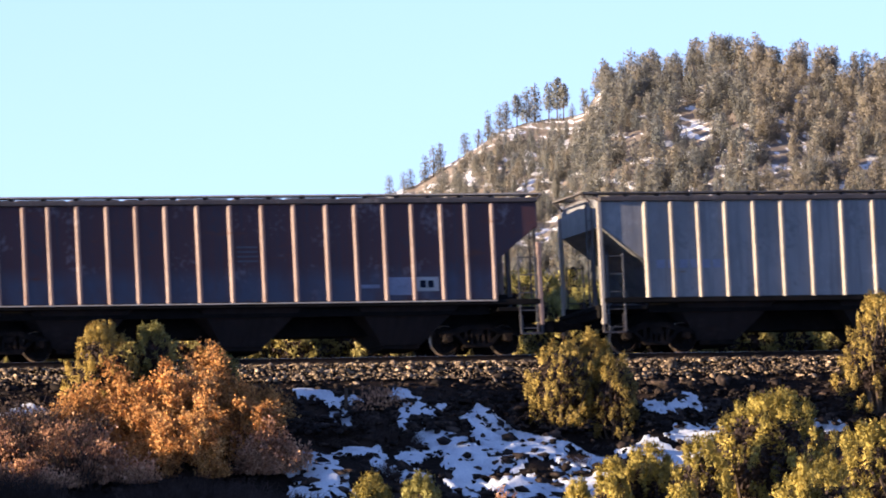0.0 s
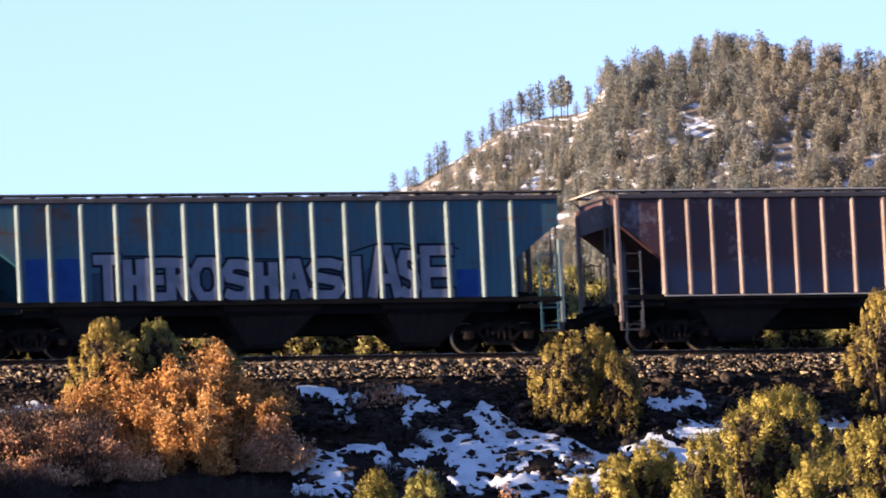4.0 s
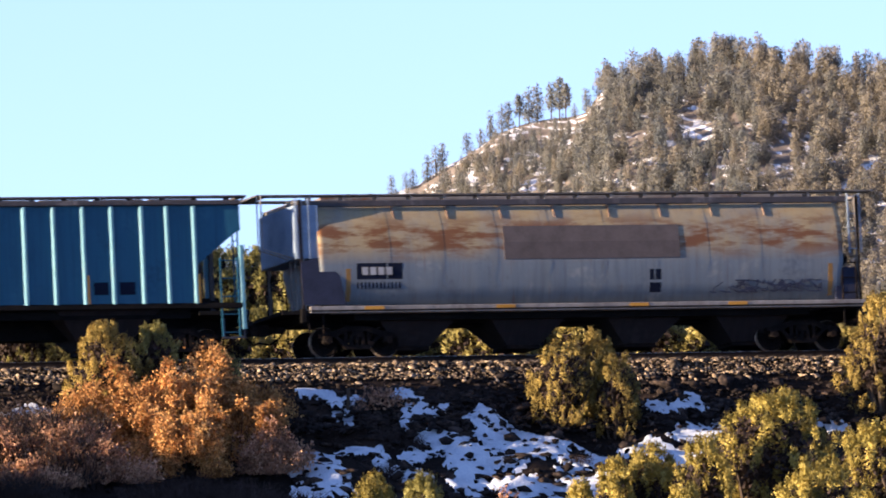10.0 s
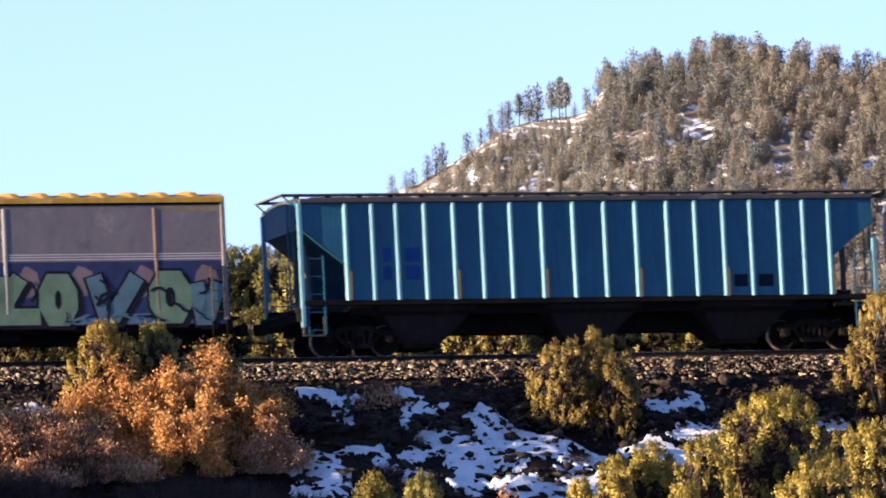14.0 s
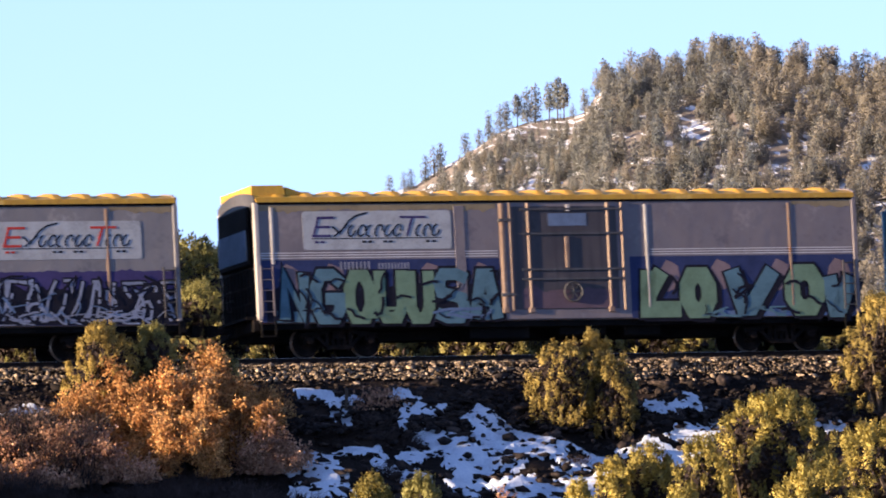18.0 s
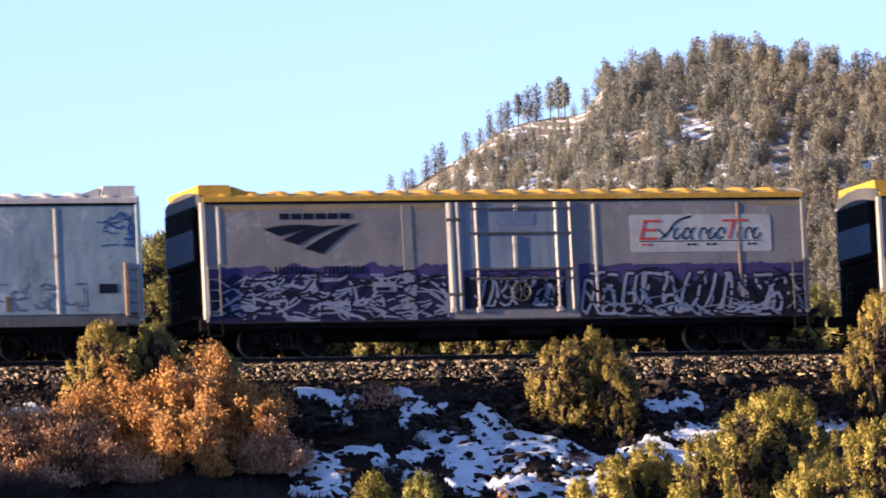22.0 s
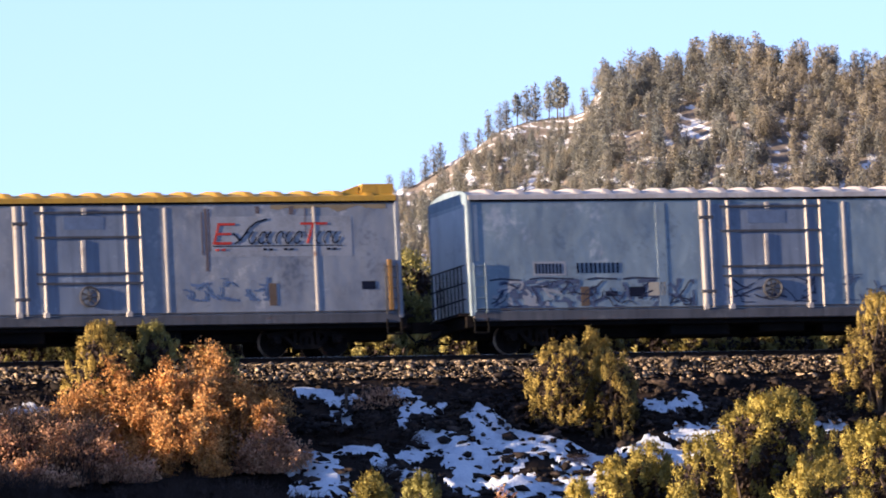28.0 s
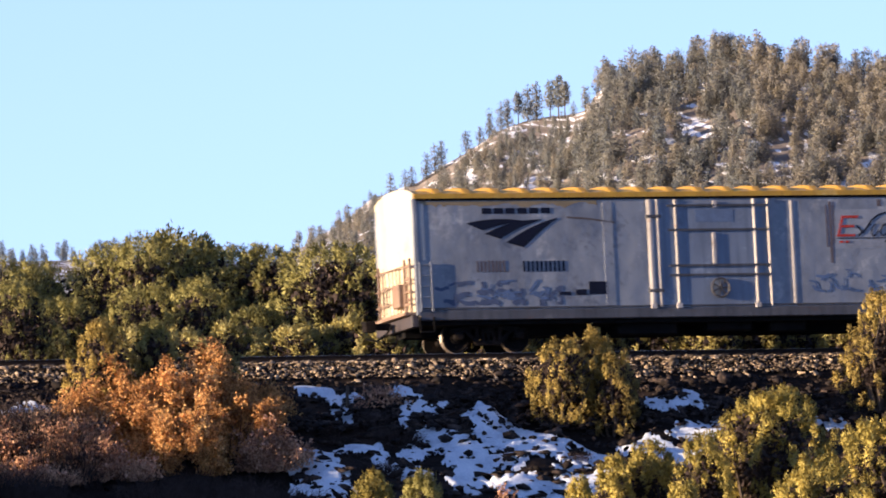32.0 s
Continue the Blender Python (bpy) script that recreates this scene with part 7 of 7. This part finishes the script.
for k in range(7):
    squiggles(c6, "spray_scrawl", M["spraysilver"], -9.0 + k * 0.95, -7.7 + k * 0.95, 0.95, 2.2, -1.559, 24, 0.05, 50 + k, 0.8, 0.38)
    squiggles(c6, "spray_scrawl", M["sprayblack"], -9.0 + k * 0.95, -7.7 + k * 0.95, 0.95, 2.3, -1.563, 10, 0.055, 90 + k, 0.7, 0.4)
part("pale_patch", rect(-4.2, -3.5, 1.72, 2.0, -1.565), M["spraywhite"], c6, "pale scrawled panel")
part("dark_patch", rect(-4.1, -3.7, 1.75, 1.85, -1.573), M["ink"], c6)
part("black_ground", ragged(2.0, 8.8, 0.93, 1.95, -1.5545, 14, 0.3), M["sprayblack"], c6)
part("black_ground", ragged(-1.5, 1.55, 1.22, 2.05, -1.5735, 24, 0.2), M["sprayblack"], c6)
spray(c6, 2.1, 8.7, 1.0, 2.2, -1.557, M["spraysilver"], M["sprayblack"], 11, 31, 0.13, slant=0.4)
spray(c6, -1.45, 1.5, 1.26, 2.1, -1.576, M["spraysilver"], M["sprayblack"], 6, 36, 0.13, slant=0.4)
squiggles(c6, "spray_scrawl", M["sprayblack"], 2.1, 8.7, 1.0, 2.3, -1.5665, 40, 0.055, 71, 0.7)
squiggles(c6, "spray_scrawl", M["sprayblack"], -1.45, 1.5, 1.25, 2.2, -1.587, 16, 0.05, 74, 0.6)
squiggles(c6, "spray_scrawl", M["sprayblue"], 2.1, 8.7, 1.0, 1.9, -1.5705, 14, 0.05, 73, 0.5)
squiggles(c6, "spray_scrawl", M["spraysilver"], 2.1, 8.7, 0.95, 1.3, -1.5735, 26, 0.04, 72, 0.6, 0.3)
bars(c6, "number_bar", M["ink"], -7.06, -6.1, 2.24, 2.46, -1.568, 4)
bars(c6, "number_bar", M["ink"], -5.6, -4.4, 2.24, 2.46, -1.568, 5)
for c in (c5, c6):
    part("grime_band", ragged(-9.0, -2.0, 4.2, 4.03, -1.5515, 3, 0.14), M["topdirt"], c)
    part("grime_band", ragged(6.95, 8.75, 4.2, 4.05, -1.5515, 5, 0.14), M["topdirt"], c)
c7 = reefer("refrigerated_box_car", "dirty pale grey box car tinted skylight blue, with pale roof", -122.63, M["skylitwhite"], M["greyroof"], 1, M["litend"], ends=(-8.85, 9.25))
bars(c7, "number_bar", M["ink"], -6.94, -6.1, 2.18, 2.46, -1.556, 4)
bars(c7, "number_bar", M["ink"], -5.69, -4.36, 2.18, 2.47, -1.556, 5)
part("pale_film", rect(-7.0, -6.0, 2.12, 2.52, -1.5512, 0.002), M["paleblue"], c7)
for x0, x1, z in ((-8.3, -7.4, 2.0), (-7.1, -5.8, 2.02), (-5.4, -4.5, 2.0), (-4.3, -3.2, 2.0)):      # flat tops of a faded scrawl
    part("scrawl", strip(bmesh.new(), ((x0, z), (x0 + 0.3, z + 0.04), (x1, z)), 0.045, -1.556), M["darkblue"], c7)
squiggles(c7, "scrawl", M["darkblue"], -8.4, -2.3, 1.25, 1.95, -1.5566, 34, 0.035, 15, 0.5)
squiggles(c7, "scrawl", M["smear"], -8.4, -2.2, 1.2, 1.95, -1.5525, 50, 0.09, 18, 0.5)
squiggles(c7, "scrawl", M["paleblue"], -8.3, -6.2, 1.3, 1.95, -1.5545, 22, 0.07, 19, 0.4)
squiggles(c7, "scrawl", M["smear"], 2.3, 7.6, 1.32, 2.05, -1.556, 44, 0.032, 16, 0.5)
squiggles(c7, "scrawl", M["logoblue"], 8.0, 9.1, 2.7, 4.0, -1.556, 20, 0.035, 17, 0.45)
squiggles(c7, "scrawl", M["darkblue"], -1.4, 1.5, 1.3, 2.05, -1.572, 22, 0.04, 20, 0.6, 0.3)
part("rust_mark", rect(-5.6, -5.35, 1.25, 1.8, -1.5555), M["rustmark"], c7)
part("rust_mark", rect(5.35, 5.5, 1.3, 1.7, -1.5555), M["rustmark"], c7)
part("pale_patch", rect(-3.55, -3.02, 1.52, 1.9, -1.556), M["cream"], c7, "cream placard plate")
part("dark_patch", rect(-4.15, -3.65, 1.5, 1.78, -1.556), M["ink"], c7)
part("dark_patch", rect(-4.85, -4.5, 1.52, 1.66, -1.556), M["ink"], c7)
part("stencil_panel", rect(8.04, 8.57, 1.78, 2.04, -1.556), M["ink"], c7)
part("corner_ladder", boxes((8.78, 8.9, -1.62, -1.551, 1.14, 2.62, 0.01)), M["rodbrown"], c7, "tan corner ladder post")
c8 = reefer("refrigerated_box_car", "dirty white box car with yellow roof, last of the train", -142.92, M["white"], M["yellow"], 1, M["whiteend"], True, ends=(-8.87, 9.3))
word_board(c8, 3.6, 7.95, 2.72, 3.85, M["red"], M["ink"])
part("sign_board", rect(3.79, 7.95, 2.75, 3.87, -1.5525, 0.002), M["paleblue"], c8, "pale film of an old sign board")
emblem(c8, -7.35, -4.6, 2.88, 3.72, M["ink"])
bars(c8, "number_bar", M["steelpatch"], -7.08, -6.18, 2.2, 2.52, -1.556, 4)
bars(c8, "number_bar", M["ink"], -5.7, -4.39, 2.2, 2.5, -1.556, 5)
squiggles(c8, "scrawl", M["sprayblue"], -7.2, -5.0, 1.45, 1.95, -1.556, 14, 0.07, 25, 0.4)
squiggles(c8, "scrawl", M["smear"], -8.4, -4.6, 1.3, 1.9, -1.5525, 26, 0.1, 28, 0.4)
squiggles(c8, "scrawl", M["sprayblue"], 2.8, 5.4, 1.55, 2.15, -1.556, 22, 0.055, 26, 0.4)
for x, z0, z1, wide in ((3.68, 2.35, 4.1, 0.045), (3.56, 2.8, 4.0, 0.025), (3.78, 2.9, 4.1, 0.02), (5.2, 3.95, 4.15, 0.06), (6.2, 3.92, 4.15, 0.07), (6.6, 3.3, 4.12, 0.02)):
    part("dark_run", rect(x - wide, x + wide, z0, z1, -1.5535, 0.002), M["grimerun"], c8, "dark run of grime")
part("rust_mark", rect(5.45, 5.66, 1.38, 2.0, -1.5555), M["rustmark"], c8)
part("scrape", strip(bmesh.new(), ((-4.3, 3.72), (-3.7, 3.68), (-2.9, 3.56)), 0.05, -1.556), M["steelpatch"], c8, "dark scraped line")
part("dark_patch", rect(-3.75, -3.17, 1.54, 1.9, -1.556), M["ink"], c8)
part("dark_patch", rect(-4.15, -3.82, 1.52, 1.68, -1.556), M["ink"], c8)
part("dark_patch", rect(-4.65, -4.3, 1.52, 1.62, -1.556), M["ink"], c8)
part("stencil_panel", rect(8.18, 8.58, 1.8, 2.03, -1.556), M["ink"], c8)
part("corner_ladder", boxes((8.96, 9.08, -1.62, -1.551, 1.2, 2.63, 0.01)), M["ochre"], c8, "ochre corner ladder post")
part("grime_band", ragged(-8.7, -3.4, 4.2, 4.08, -1.5515, 7, 0.12), M["topdirt"], c8)
part("grime_band", ragged(5.6, 9.0, 4.2, 4.08, -1.5515, 8, 0.12), M["topdirt"], c8)


def motions():
    """The train rolls along the track; its wheels turn."""
    times = [k * 0.5 for k in range(65)]
    for thing, middle in cars:
        walk(thing, [(t, pose(middle + run(t), 0, 0, CANT)) for t in times])
    beats = [k * 32 / 264 for k in range(265)]
    turns = [(t, math.degrees(run(t) / 0.42)) for t in beats]
    for w in wheelsets:
        x = w.location.x
        walk(w, [(t, pose(x, 0, 0.42, 0, a, 0)) for t, a in turns])


motions()
